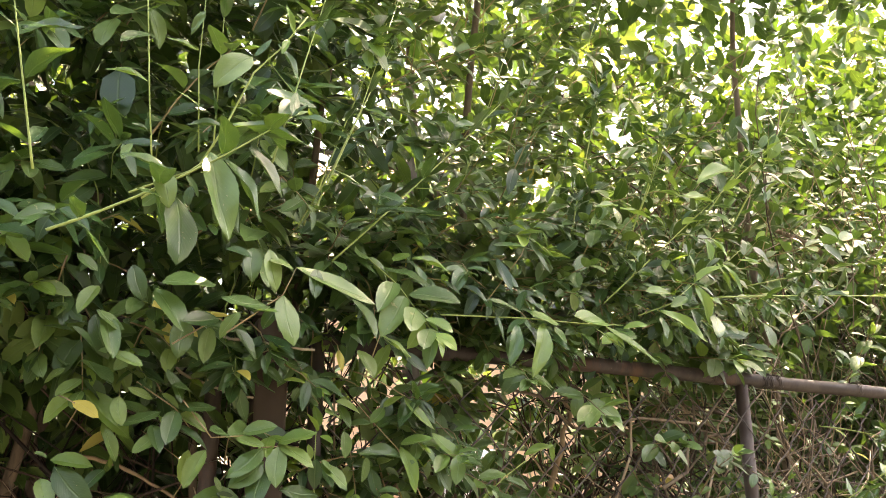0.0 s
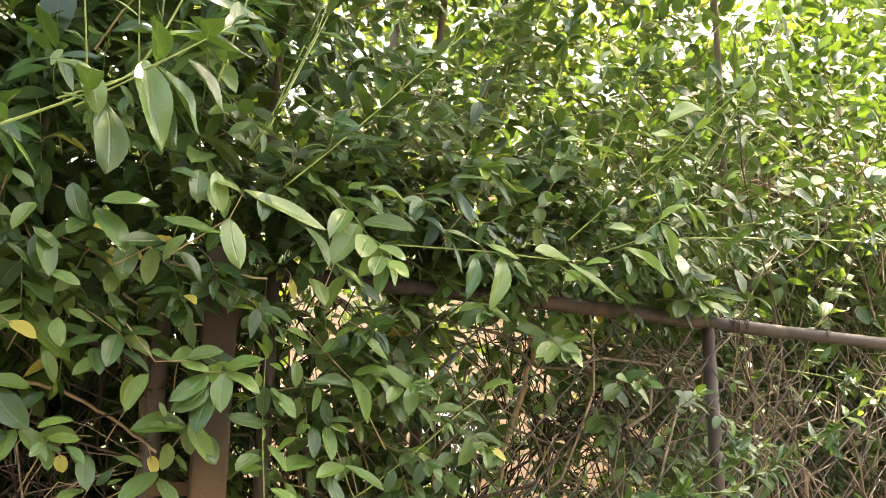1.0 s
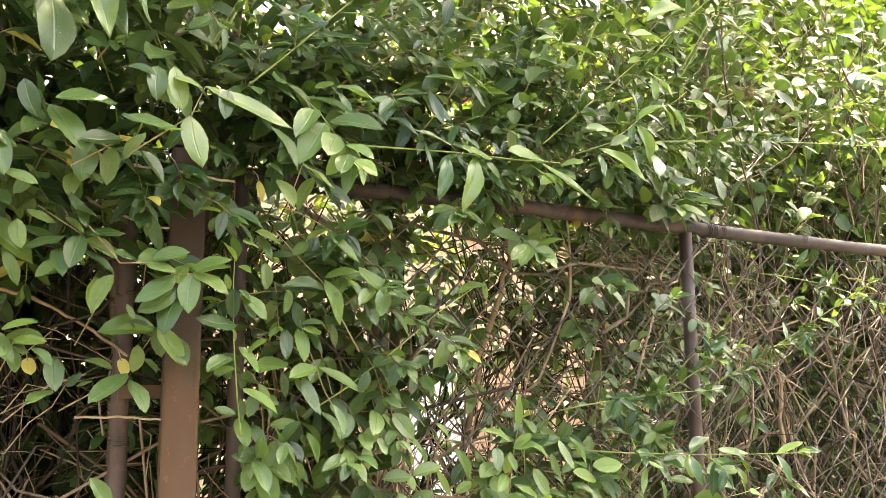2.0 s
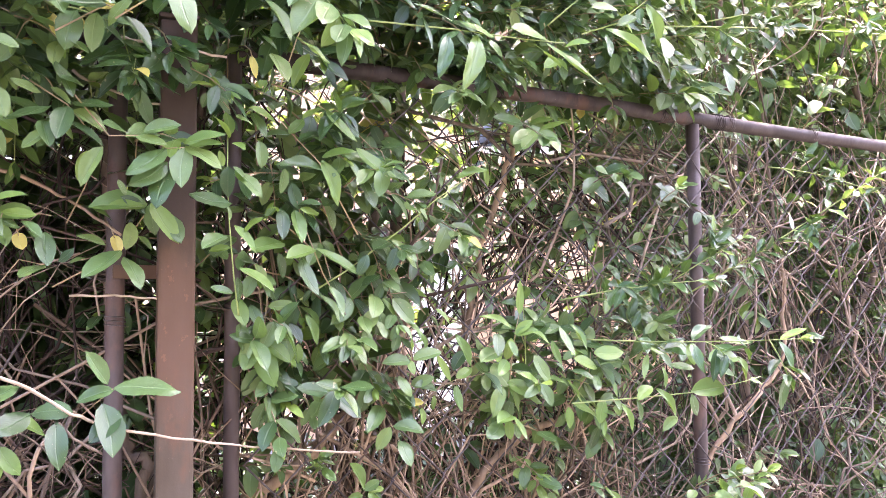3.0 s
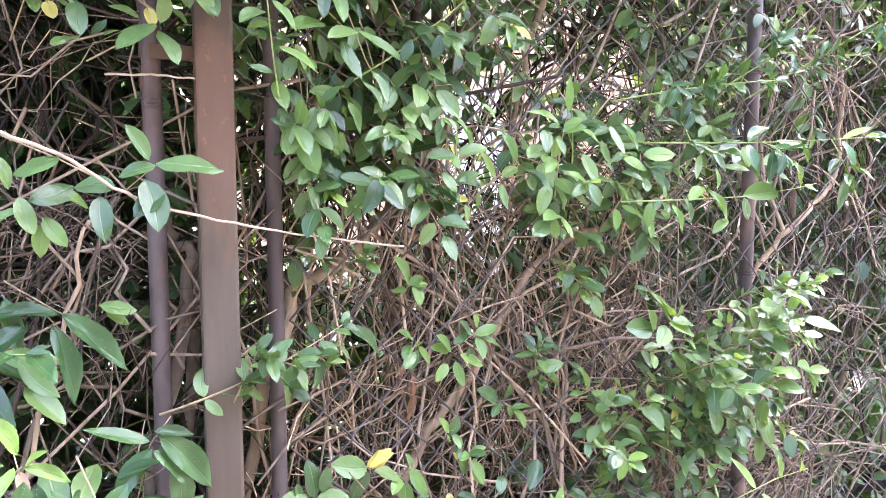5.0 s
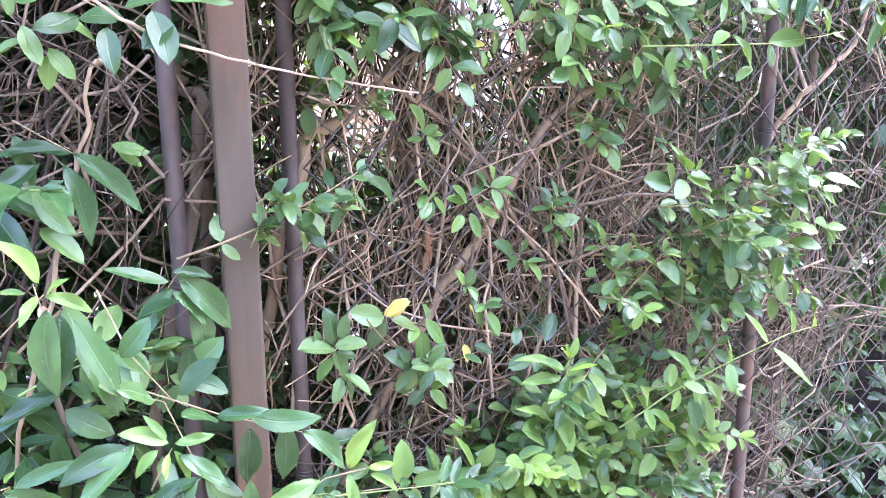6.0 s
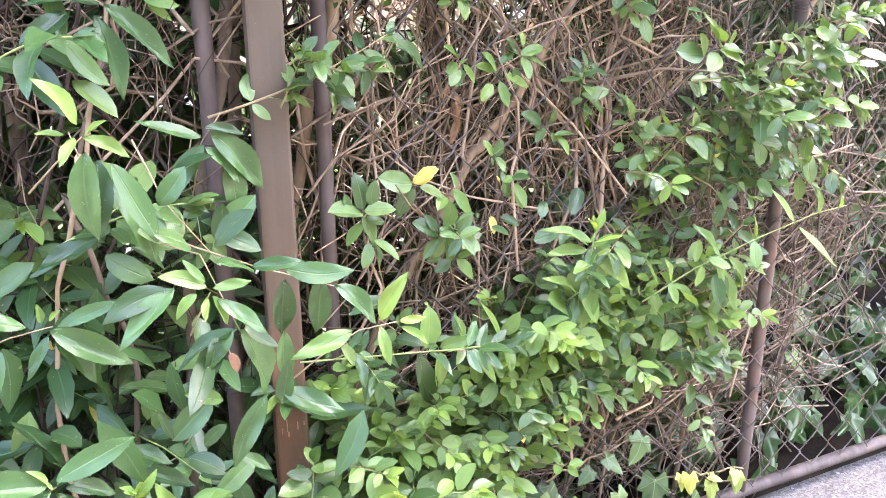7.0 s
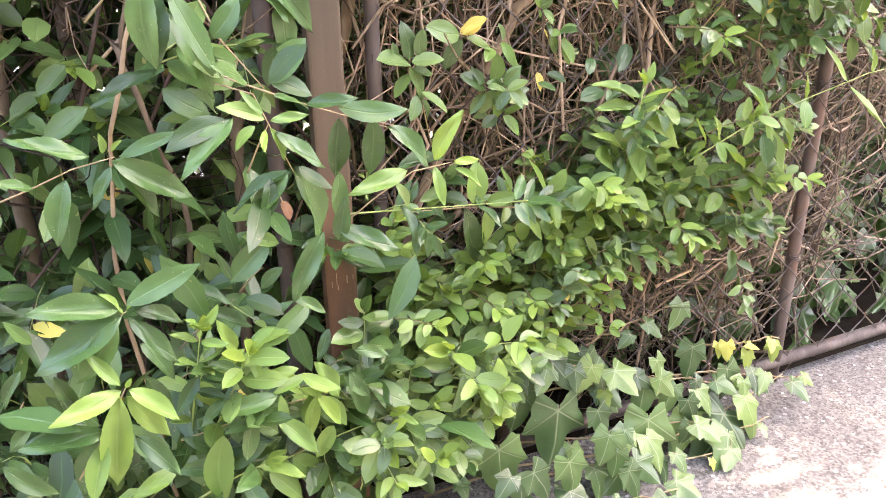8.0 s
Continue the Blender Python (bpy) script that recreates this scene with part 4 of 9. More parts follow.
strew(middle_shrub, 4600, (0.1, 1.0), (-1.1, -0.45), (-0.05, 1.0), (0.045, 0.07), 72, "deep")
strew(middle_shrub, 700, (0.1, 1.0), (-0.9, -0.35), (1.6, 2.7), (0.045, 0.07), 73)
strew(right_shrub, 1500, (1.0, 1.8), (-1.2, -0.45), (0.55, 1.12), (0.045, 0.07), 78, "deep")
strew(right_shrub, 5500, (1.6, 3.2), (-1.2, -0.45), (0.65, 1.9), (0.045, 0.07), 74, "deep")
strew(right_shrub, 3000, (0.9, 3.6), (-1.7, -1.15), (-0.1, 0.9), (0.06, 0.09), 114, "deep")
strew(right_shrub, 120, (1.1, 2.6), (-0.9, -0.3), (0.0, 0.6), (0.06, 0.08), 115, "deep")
strew(right_shrub, 2600, (1.0, 3.0), (-1.0, -0.1), (1.75, 2.6), (0.045, 0.07), 75)

strew(left_shrub, 1500, (-1.0, -0.02), (-0.35, 0.0), (1.7, 2.95), (0.06, 0.085), 76)

# Hedge top, mostly out of view, added to shade the leaves below
strew(left_shrub, 3000, (-1.0, 1.1), (-0.9, 0.05), (2.6, 3.5), (0.06, 0.085), 77)

strew(middle_shrub, 380, (0.6, 1.3), (-1.2, -0.5), (1.0, 1.68), (0.045, 0.07), 81)
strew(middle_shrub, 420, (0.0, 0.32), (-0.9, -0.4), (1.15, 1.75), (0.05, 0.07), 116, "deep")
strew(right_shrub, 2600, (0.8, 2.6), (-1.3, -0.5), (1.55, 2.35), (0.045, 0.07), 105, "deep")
# Added high on the right to keep sun out of the hollow
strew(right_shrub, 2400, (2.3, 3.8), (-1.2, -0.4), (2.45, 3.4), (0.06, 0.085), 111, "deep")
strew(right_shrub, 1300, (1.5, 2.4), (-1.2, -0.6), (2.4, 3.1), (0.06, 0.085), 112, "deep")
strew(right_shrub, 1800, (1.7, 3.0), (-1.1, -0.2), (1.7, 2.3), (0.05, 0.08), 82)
# Unseen leaves overhead that hold skylight off the top shoots
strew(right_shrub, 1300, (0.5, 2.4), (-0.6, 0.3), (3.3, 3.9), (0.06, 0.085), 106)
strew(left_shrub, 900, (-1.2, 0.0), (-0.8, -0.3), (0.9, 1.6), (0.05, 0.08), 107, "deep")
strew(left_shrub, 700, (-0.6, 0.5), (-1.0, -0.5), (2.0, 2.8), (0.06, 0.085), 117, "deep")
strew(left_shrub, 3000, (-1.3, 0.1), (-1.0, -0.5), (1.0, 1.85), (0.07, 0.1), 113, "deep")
# Unseen leaves placed to block the sun above the rail
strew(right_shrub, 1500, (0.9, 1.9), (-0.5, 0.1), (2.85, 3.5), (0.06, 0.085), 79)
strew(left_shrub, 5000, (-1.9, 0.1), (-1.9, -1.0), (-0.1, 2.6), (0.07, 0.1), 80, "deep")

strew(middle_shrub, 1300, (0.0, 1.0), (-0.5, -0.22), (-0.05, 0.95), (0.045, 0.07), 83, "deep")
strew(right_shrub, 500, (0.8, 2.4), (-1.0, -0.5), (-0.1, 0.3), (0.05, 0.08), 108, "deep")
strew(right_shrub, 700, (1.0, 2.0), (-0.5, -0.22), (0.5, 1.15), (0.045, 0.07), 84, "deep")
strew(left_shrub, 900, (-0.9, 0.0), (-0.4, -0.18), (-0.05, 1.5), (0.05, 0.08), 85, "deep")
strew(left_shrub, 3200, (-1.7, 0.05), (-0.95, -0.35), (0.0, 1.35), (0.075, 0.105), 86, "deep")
# Unseen overhang, put there to shade the outermost leaves
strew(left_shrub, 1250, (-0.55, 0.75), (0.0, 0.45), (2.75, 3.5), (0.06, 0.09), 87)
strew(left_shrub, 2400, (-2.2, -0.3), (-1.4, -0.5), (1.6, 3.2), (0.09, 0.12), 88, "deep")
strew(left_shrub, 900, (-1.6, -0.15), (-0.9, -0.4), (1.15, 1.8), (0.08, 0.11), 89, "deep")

# second rank of leaves, behind the nearest shoots
strew(left_shrub, 190, (-0.65, -0.04), (0.04, 0.20), (-0.02, 0.72), (0.065, 0.095), 95, "deep", "lance")
strew(left_shrub, 240, (-0.95, -0.15), (-0.2, 0.05), (1.85, 2.6), (0.06, 0.085), 100, "deep")
strew(left_shrub, 90, (-0.55, -0.16), (0.0, 0.06), (0.0, 0.9), (0.05, 0.07), 97)

second = Foliage()
mass(second, 17, (-0.55, -0.12), (-0.02, 0.05), (1.42, 1.74), (0.045, 0.062), (0.06, 0.12), (0.2, 0.5, -0.3), 0.5, 91, "oval", 0.45, 0.1, bare=hollow)
mass(second, 24, (-0.85, -0.14), (0.0, 0.05), (1.66, 1.76), (0.05, 0.068), (0.06, 0.12), (0.2, 0.5, -0.6), 0.35, 101, "oval", 0.42, 0.3, droop=0.6)
mass(second, 46, (-0.85, 0.08), (-0.02, 0.07), (1.66, 1.95), (0.05, 0.068), (0.07, 0.14), (0.2, 0.6, -0.3), 0.5, 93, "oval", 0.42, 0.55, droop=0.5)
mass(second, 34, (-0.95, -0.10), (-0.05, 0.15), (1.9, 2.5), (0.06, 0.08), (0.10, 0.18), (0.2, 0.6, -0.2), 0.5, 96, "oval", 0.40, 0.8, droop=0.5)
mass(second, 18, (-0.10, 0.03), (-0.14, -0.04), (1.05, 1.55), (0.042, 0.056), (0.06, 0.12), (0.1, 0.4, -0.4), 0.5, 109, "oval", 0.45, 0.2, droop=0.5)
second.close(left_shrub, BROWN_STEM)
second = Foliage()
mass(second, 42, (0.01, 0.26), (-0.03, 0.04), (1.14, 1.66), (0.042, 0.056), (0.06, 0.12), (0.15, 0.5, -0.4), 0.5, 92, "oval", 0.45, 0.15, droop=0.5)
mass(second, 34, (0.06, 0.74), (-0.01, 0.06), (1.76, 1.87), (0.045, 0.058), (0.06, 0.12), (0.3, 0.7, -0.1), 0.4, 94, "oval", 0.42, 0.6, droop=0.4)
mass(second, 16, (0.36, 0.60), (-0.01, 0.04), (1.08, 1.30), (0.040, 0.050), (0.06, 0.12), (0.3, 0.5, -0.3), 0.5, 98, "oval", 0.45)
mass(second, 26, (0.12, 0.42), (-0.16, -0.03), (1.38, 1.66), (0.042, 0.056), (0.08, 0.16), (0.1, 0.5, -0.5), 0.5, 102, "oval", 0.45, 0.3, droop=0.6)
mass(second, 6, (0.50, 0.72), (-0.16, -0.03), (1.52, 1.66), (0.042, 0.056), (0.08, 0.16), (0.1, 0.5, -0.5), 0.5, 103, "oval", 0.45, 0.3, droop=0.6)
mass(second, 20, (0.62, 0.90), (-0.16, -0.03), (1.22, 1.66), (0.036, 0.050), (0.08, 0.16), (0.1, 0.5, -0.2), 0.6, 104, "oval", 0.5, 0.2, droop=0.5)
second.close(middle_shrub, BROWN_STEM)
second = Foliage()
mass(second, 14, (0.62, 0.86), (-0.02, 0.04), (0.74, 0.90), (0.040, 0.050), (0.06, 0.13), (0.4, 0.5, 0.0), 0.45, 99, "oval", 0.45)
second.close(right_shrub, BROWN_STEM)

# shoots near the path, one by one: beside and in front of the post
single_shoot(left_shrub, (-0.162, 0.060, 0.948), (0.078, 0.060, 1.038), (0, 0.02, -0.015), 0.042, 0.032, "oval", 0.0022, BROWN_STEM, start=0.22, droop=0.2, sides=4)
single_shoot(left_shrub, (-0.073, 0.070, 0.954), (-0.047, 0.090, 1.021), (0, 0, 0), 0.04, 0.03, "oval", 0.0014, BROWN_STEM, sides=1)
single_shoot(left_shrub, (-0.077, 0.100, 0.615), (0.215, 0.170, 0.609), (0, 0, 0.0), 0.052, 0.045, "lance", 0.0016, droop=0.2, sides=3)
single_shoot(left_shrub, (-0.335, 0.200, 0.407), (-0.314, 0.270, 0.584), (0, 0, 0.0), 0.05, 0.035, "lance", 0.0018, young=1.2, sides=2)
single_shoot(left_shrub, (-0.307, 0.200, 0.398), (-0.265, 0.270, 0.538), (0, 0, 0.0), 0.06, 0.021, "oval", 0.0018, young=1.2, sides=1)
single_shoot(left_shrub, (-0.359, 0.220, 0.307), (-0.260, 0.260, 0.372), (0, 0, 0.01), 0.085, 0.026, "lance", 0.0022, young=0.5, sides=1)
single_shoot(left_shrub, (-0.276, 0.160, 0.276), (-0.062, 0.200, 0.346), (0, 0, 0.01), 0.06, 0.026, "lance", 0.0018, young=0.8, sides=2)
single_shoot(left_shrub, (-0.156, 0.120, 0.294), (-0.063, 0.170, 0.414), (0, 0, 0.02), 0.07, 0.026, "lance", 0.002, sides=1)
single_shoot(left_shrub, (-0.351, 0.100, 0.821), (-0.207, 0.120, 0.860), (0, 0, 0.02), 0.075, 0.033, "oval", 0.002, droop=0.6, sides=1)
single_shoot(left_shrub, (-0.401, 0.080, 1.016), (-0.307, 0.140, 1.056), (0, 0, 0.02), 0.09, 0.033, "lance", 0.002, droop=0.8)

# leaves of the nearest shoots, each at its place
wood = stem(left_shrub, [(-0.322, 0.070, 1.288), (-0.264, 0.090, 1.261), (-0.199, 0.110, 1.224), (-0.168, 0.130, 1.254)], 0.0012, BROWN_STEM)
leaf_at(wood, (-0.167, 0.130, 1.254), (-0.096, 0.140, 1.250), "green", "oval")
leaf_at(wood, (-0.174, 0.130, 1.259), (-0.198, 0.137, 1.297), "green", "oval")
leaf_at(wood, (-0.167, 0.130, 1.253), (-0.206, 0.128, 1.243), "green", "oval")
leaf_at(wood, (-0.179, 0.130, 1.238), (-0.172, 0.156, 1.182), "green", "oval")
leaf_at(wood, (-0.210, 0.130, 1.231), (-0.251, 0.120, 1.234), "green", "oval")
leaf_at(wood, (-0.253, 0.130, 1.232), (-0.296, 0.158, 1.220), "green", "oval")
leaf_at(wood, (-0.268, 0.130, 1.227), (-0.238, 0.121, 1.206), "fresh", "oval")
leaf_at(wood, (-0.227, 0.130, 1.220), (-0.225, 0.159, 1.177), "green", "oval")
leaf_at(wood, (-0.310, 0.130, 1.244), (-0.270, 0.138, 1.268), "green", "oval")
leaf_at(wood, (-0.315, 0.130, 1.229), (-0.327, 0.137, 1.268), "green", "oval")
leaf_at(wood, (-0.306, 0.130, 1.221), (-0.293, 0.148, 1.184), "green", "oval")
leaf_at(wood, (-0.302, 0.130, 1.208), (-0.340, 0.128, 1.191), "green", "oval")
leaf_at(wood, (-0.284, 0.130, 1.199), (-0.261, 0.136, 1.169), "fresh", "oval")
leaf_at(wood, (-0.281, 0.130, 1.194), (-0.290, 0.137, 1.159), "fresh", "oval")
leaf_at(wood, (-0.161, 0.130, 1.229), (-0.194, 0.147, 1.198), "green", "oval")
wood = stem(left_shrub, [(-0.323, 0.030, 1.121), (-0.290, 0.050, 1.099), (-0.263, 0.070, 1.082)], 0.0012, BROWN_STEM)
leaf_at(wood, (-0.266, 0.070, 1.084), (-0.195, 0.076, 1.016), "deep")
leaf_at(wood, (-0.278, 0.070, 1.072), (-0.253, 0.095, 0.987), "deep")
leaf_at(wood, (-0.270, 0.070, 1.084), (-0.341, 0.098, 1.097), "deep")
leaf_at(wood, (-0.341, 0.070, 1.038), (-0.289, 0.083, 1.009), "deep")
leaf_at(wood, (-0.324, 0.070, 1.107), (-0.311, 0.089, 1.045), "deep")
leaf_at(wood, (-0.226, 0.070, 1.091), (-0.184, 0.070, 1.087), "fresh", "oval")
leaf_at(wood, (-0.220, 0.070, 1.083), (-0.193, 0.060, 1.064), "fresh", "oval")
leaf_at(wood, (-0.238, 0.070, 1.082), (-0.242, 0.068, 1.067), "green", "oval")
leaf_at(wood, (-0.309, 0.070, 1.003), (-0.270, 0.100, 0.964), "green", "oval")
wood = stem(left_shrub, [(-0.204, 0.060, 0.805), (-0.190, 0.080, 0.867), (-0.180, 0.100, 0.926), (-0.159, 0.120, 0.962)], 0.0012, BROWN_STEM)
leaf_at(wood, (-0.183, 0.120, 0.936), (-0.253, 0.119, 0.960), "deep")
leaf_at(wood, (-0.178, 0.120, 0.947), (-0.129, 0.112, 0.936), "deep")
leaf_at(wood, (-0.172, 0.120, 0.941), (-0.109, 0.122, 0.868), "deep")
leaf_at(wood, (-0.181, 0.120, 0.927), (-0.222, 0.114, 0.862), "deep")
leaf_at(wood, (-0.180, 0.120, 0.924), (-0.142, 0.133, 0.885), "deep")
leaf_at(wood, (-0.213, 0.120, 0.843), (-0.246, 0.132, 0.866), "fresh", "oval")
leaf_at(wood, (-0.213, 0.120, 0.843), (-0.179, 0.113, 0.856), "green", "oval")
leaf_at(wood, (-0.177, 0.120, 0.811), (-0.128, 0.124, 0.860), "deep", "oval")
leaf_at(wood, (-0.174, 0.120, 0.815), (-0.126, 0.127, 0.791), "deep", "oval")
leaf_at(wood, (-0.181, 0.120, 0.807), (-0.200, 0.108, 0.773), "deep", "oval")
leaf_at(wood, (-0.155, 0.120, 0.901), (-0.148, 0.114, 0.835), "deep", "oval")
leaf_at(wood, (-0.165, 0.120, 0.854), (-0.176, 0.121, 0.808), "green", "oval")
leaf_at(wood, (-0.273, 0.120, 0.815), (-0.235, 0.111, 0.782), "deep")
leaf_at(wood, (-0.219, 0.120, 0.898), (-0.178, 0.145, 0.919), "deep", "oval")
wood = stem(left_shrub, [(-0.371, 0.210, 0.913), (-0.344, 0.230, 0.944), (-0.318, 0.250, 0.972)], 0.0012, BROWN_STEM)
leaf_at(wood, (-0.317, 0.250, 0.971), (-0.274, 0.247, 0.950), "fresh")
leaf_at(wood, (-0.317, 0.250, 0.957), (-0.319, 0.270, 0.876), "deep")
leaf_at(wood, (-0.295, 0.250, 0.944), (-0.261, 0.256, 0.862), "deep")
leaf_at(wood, (-0.321, 0.250, 0.984), (-0.346, 0.270, 1.031), "fresh")
leaf_at(wood, (-0.325, 0.250, 0.972), (-0.342, 0.275, 0.953), "fresh")
leaf_at(wood, (-0.333, 0.250, 0.975), (-0.358, 0.244, 0.977), "fresh")
leaf_at(wood, (-0.315, 0.250, 0.972), (-0.298, 0.265, 0.990), "young")
wood = stem(left_shrub, [(-0.506, 0.200, 0.734), (-0.449, 0.220, 0.757), (-0.410, 0.240, 0.777), (-0.369, 0.260, 0.790)], 0.0012, BROWN_STEM)
leaf_at(wood, (-0.392, 0.260, 0.793), (-0.460, 0.255, 0.822), "deep")
leaf_at(wood, (-0.372, 0.260, 0.786), (-0.299, 0.268, 0.739), "deep")
leaf_at(wood, (-0.364, 0.260, 0.789), (-0.306, 0.278, 0.811), "deep")
leaf_at(wood, (-0.374, 0.260, 0.781), (-0.399, 0.273, 0.745), "deep")
leaf_at(wood, (-0.369, 0.260, 0.776), (-0.333, 0.268, 0.725), "deep")
leaf_at(wood, (-0.417, 0.260, 0.774), (-0.438, 0.281, 0.717), "deep")
leaf_at(wood, (-0.448, 0.260, 0.770), (-0.477, 0.280, 0.790), "deep")
leaf_at(wood, (-0.379, 0.260, 0.795), (-0.379, 0.265, 0.816), "fresh")
leaf_at(wood, (-0.371, 0.260, 0.796), (-0.362, 0.267, 0.808), "young")
wood = stem(left_shrub, [(-0.238, 0.250, 0.749), (-0.227, 0.270, 0.785), (-0.220, 0.290, 0.810)], 0.0012, BROWN_STEM)
leaf_at(wood, (-0.255, 0.290, 0.821), (-0.317, 0.316, 0.785), "deep")
leaf_at(wood, (-0.260, 0.290, 0.820), (-0.324, 0.301, 0.800), "deep")
leaf_at(wood, (-0.223, 0.290, 0.816), (-0.268, 0.286, 0.833), "fresh")
leaf_at(wood, (-0.224, 0.290, 0.822), (-0.243, 0.281, 0.846), "fresh")
leaf_at(wood, (-0.217, 0.290, 0.814), (-0.178, 0.291, 0.816), "fresh")
leaf_at(wood, (-0.218, 0.290, 0.806), (-0.197, 0.282, 0.767), "young")
leaf_at(wood, (-0.234, 0.290, 0.811), (-0.257, 0.303, 0.794), "young")
leaf_at(wood, (-0.224, 0.290, 0.805), (-0.232, 0.316, 0.791), "young")
leaf_at(wood, (-0.213, 0.290, 0.801), (-0.167, 0.300, 0.760), "deep")
wood = stem(left_shrub, [(-0.247, 0.160, 0.828), (-0.208, 0.180, 0.815), (-0.175, 0.200, 0.723)], 0.0012, BROWN_STEM)
leaf_at(wood, (-0.178, 0.200, 0.724), (-0.252, 0.198, 0.696), "deep")
leaf_at(wood, (-0.182, 0.200, 0.724), (-0.240, 0.209, 0.674), "deep")
leaf_at(wood, (-0.174, 0.200, 0.723), (-0.133, 0.192, 0.625), "deep")
leaf_at(wood, (-0.168, 0.200, 0.729), (-0.137, 0.225, 0.704), "deep")
leaf_at(wood, (-0.203, 0.200, 0.720), (-0.221, 0.228, 0.678), "deep")
wood = stem(left_shrub, [(-0.238, 0.180, 0.838), (-0.193, 0.200, 0.819), (-0.158, 0.220, 0.806), (-0.061, 0.240, 0.769)], 0.0012, BROWN_STEM)
leaf_at(wood, (-0.164, 0.240, 0.812), (-0.118, 0.266, 0.825), "deep")
leaf_at(wood, (-0.128, 0.240, 0.804), (-0.056, 0.264, 0.798), "deep")
leaf_at(wood, (-0.129, 0.240, 0.792), (-0.132, 0.232, 0.719), "deep")
leaf_at(wood, (-0.088, 0.240, 0.786), (-0.092, 0.230, 0.714), "deep")
leaf_at(wood, (-0.070, 0.240, 0.774), (-0.018, 0.253, 0.725), "deep")
leaf_at(wood, (-0.163, 0.240, 0.808), (-0.197, 0.268, 0.840), "deep", "oval")
leaf_at(wood, (-0.133, 0.240, 0.729), (-0.129, 0.242, 0.663), "deep")
leaf_at(wood, (-0.226, 0.240, 0.843), (-0.256, 0.260, 0.873), "green", "oval")
wood = stem(left_shrub, [(-0.142, 0.230, 0.650), (-0.097, 0.250, 0.692), (-0.054, 0.270, 0.726), (-0.013, 0.290, 0.737)], 0.0012, BROWN_STEM)
leaf_at(wood, (-0.155, 0.290, 0.684), (-0.091, 0.315, 0.655), "deep")
leaf_at(wood, (-0.171, 0.290, 0.681), (-0.213, 0.304, 0.606), "deep")
leaf_at(wood, (-0.069, 0.290, 0.737), (-0.143, 0.313, 0.731), "fresh")
leaf_at(wood, (-0.034, 0.290, 0.743), (-0.018, 0.318, 0.801), "fresh")
leaf_at(wood, (-0.035, 0.290, 0.735), (-0.030, 0.314, 0.697), "fresh")
leaf_at(wood, (-0.011, 0.290, 0.737), (0.023, 0.289, 0.735), "young")
leaf_at(wood, (-0.009, 0.290, 0.729), (0.024, 0.298, 0.706), "young")
leaf_at(wood, (-0.084, 0.290, 0.724), (-0.058, 0.284, 0.690), "green")
leaf_at(wood, (-0.154, 0.290, 0.668), (-0.148, 0.302, 0.719), "deep")
wood = stem(left_shrub, [(-0.466, 0.300, 0.601), (-0.430, 0.320, 0.628), (-0.388, 0.340, 0.660)], 0.0012, BROWN_STEM)
leaf_at(wood, (-0.387, 0.340, 0.667), (-0.315, 0.344, 0.696), "deep")
leaf_at(wood, (-0.395, 0.340, 0.663), (-0.470, 0.353, 0.686), "deep")
leaf_at(wood, (-0.393, 0.340, 0.656), (-0.481, 0.346, 0.623), "deep")
leaf_at(wood, (-0.388, 0.340, 0.653), (-0.348, 0.345, 0.595), "deep")
leaf_at(wood, (-0.399, 0.340, 0.654), (-0.444, 0.353, 0.598), "deep")
leaf_at(wood, (-0.380, 0.340, 0.657), (-0.333, 0.331, 0.634), "deep")
leaf_at(wood, (-0.394, 0.340, 0.666), (-0.407, 0.344, 0.686), "fresh")
leaf_at(wood, (-0.387, 0.340, 0.662), (-0.378, 0.331, 0.665), "young")
leaf_at(wood, (-0.391, 0.340, 0.658), (-0.396, 0.333, 0.666), "young")
wood = stem(left_shrub, [(-0.464, 0.320, 0.467), (-0.427, 0.340, 0.532), (-0.403, 0.360, 0.588)], 0.0012, BROWN_STEM)
leaf_at(wood, (-0.407, 0.360, 0.586), (-0.473, 0.380, 0.580), "fresh")
leaf_at(wood, (-0.407, 0.360, 0.592), (-0.430, 0.349, 0.631), "fresh")
leaf_at(wood, (-0.400, 0.360, 0.585), (-0.357, 0.373, 0.547), "fresh")
leaf_at(wood, (-0.403, 0.360, 0.578), (-0.369, 0.353, 0.516), "fresh")
leaf_at(wood, (-0.410, 0.360, 0.579), (-0.429, 0.365, 0.476), "fresh")
leaf_at(wood, (-0.427, 0.360, 0.544), (-0.503, 0.370, 0.558), "deep")
leaf_at(wood, (-0.431, 0.360, 0.533), (-0.453, 0.389, 0.487), "fresh")
leaf_at(wood, (-0.403, 0.360, 0.531), (-0.368, 0.385, 0.487), "deep")
leaf_at(wood, (-0.403, 0.360, 0.589), (-0.396, 0.367, 0.602), "young")
wood = stem(left_shrub, [(-0.266, 0.180, 0.952), (-0.242, 0.200, 0.884), (-0.204, 0.220, 0.830)], 0.0012, BROWN_STEM)
leaf_at(wood, (-0.305, 0.220, 0.942), (-0.311, 0.245, 0.872), "deep")
leaf_at(wood, (-0.294, 0.220, 0.921), (-0.258, 0.243, 0.836), "deep")
leaf_at(wood, (-0.198, 0.220, 0.836), (-0.161, 0.239, 0.876), "deep", "oval")
leaf_at(wood, (-0.310, 0.220, 0.842), (-0.269, 0.242, 0.819), "green", "oval")
leaf_at(wood, (-0.311, 0.220, 0.863), (-0.380, 0.238, 0.838), "deep")
leaf_at(wood, (-0.282, 0.220, 0.880), (-0.249, 0.230, 0.853), "green", "oval")
leaf_at(wood, (-0.252, 0.220, 0.888), (-0.225, 0.225, 0.927), "deep", "oval")
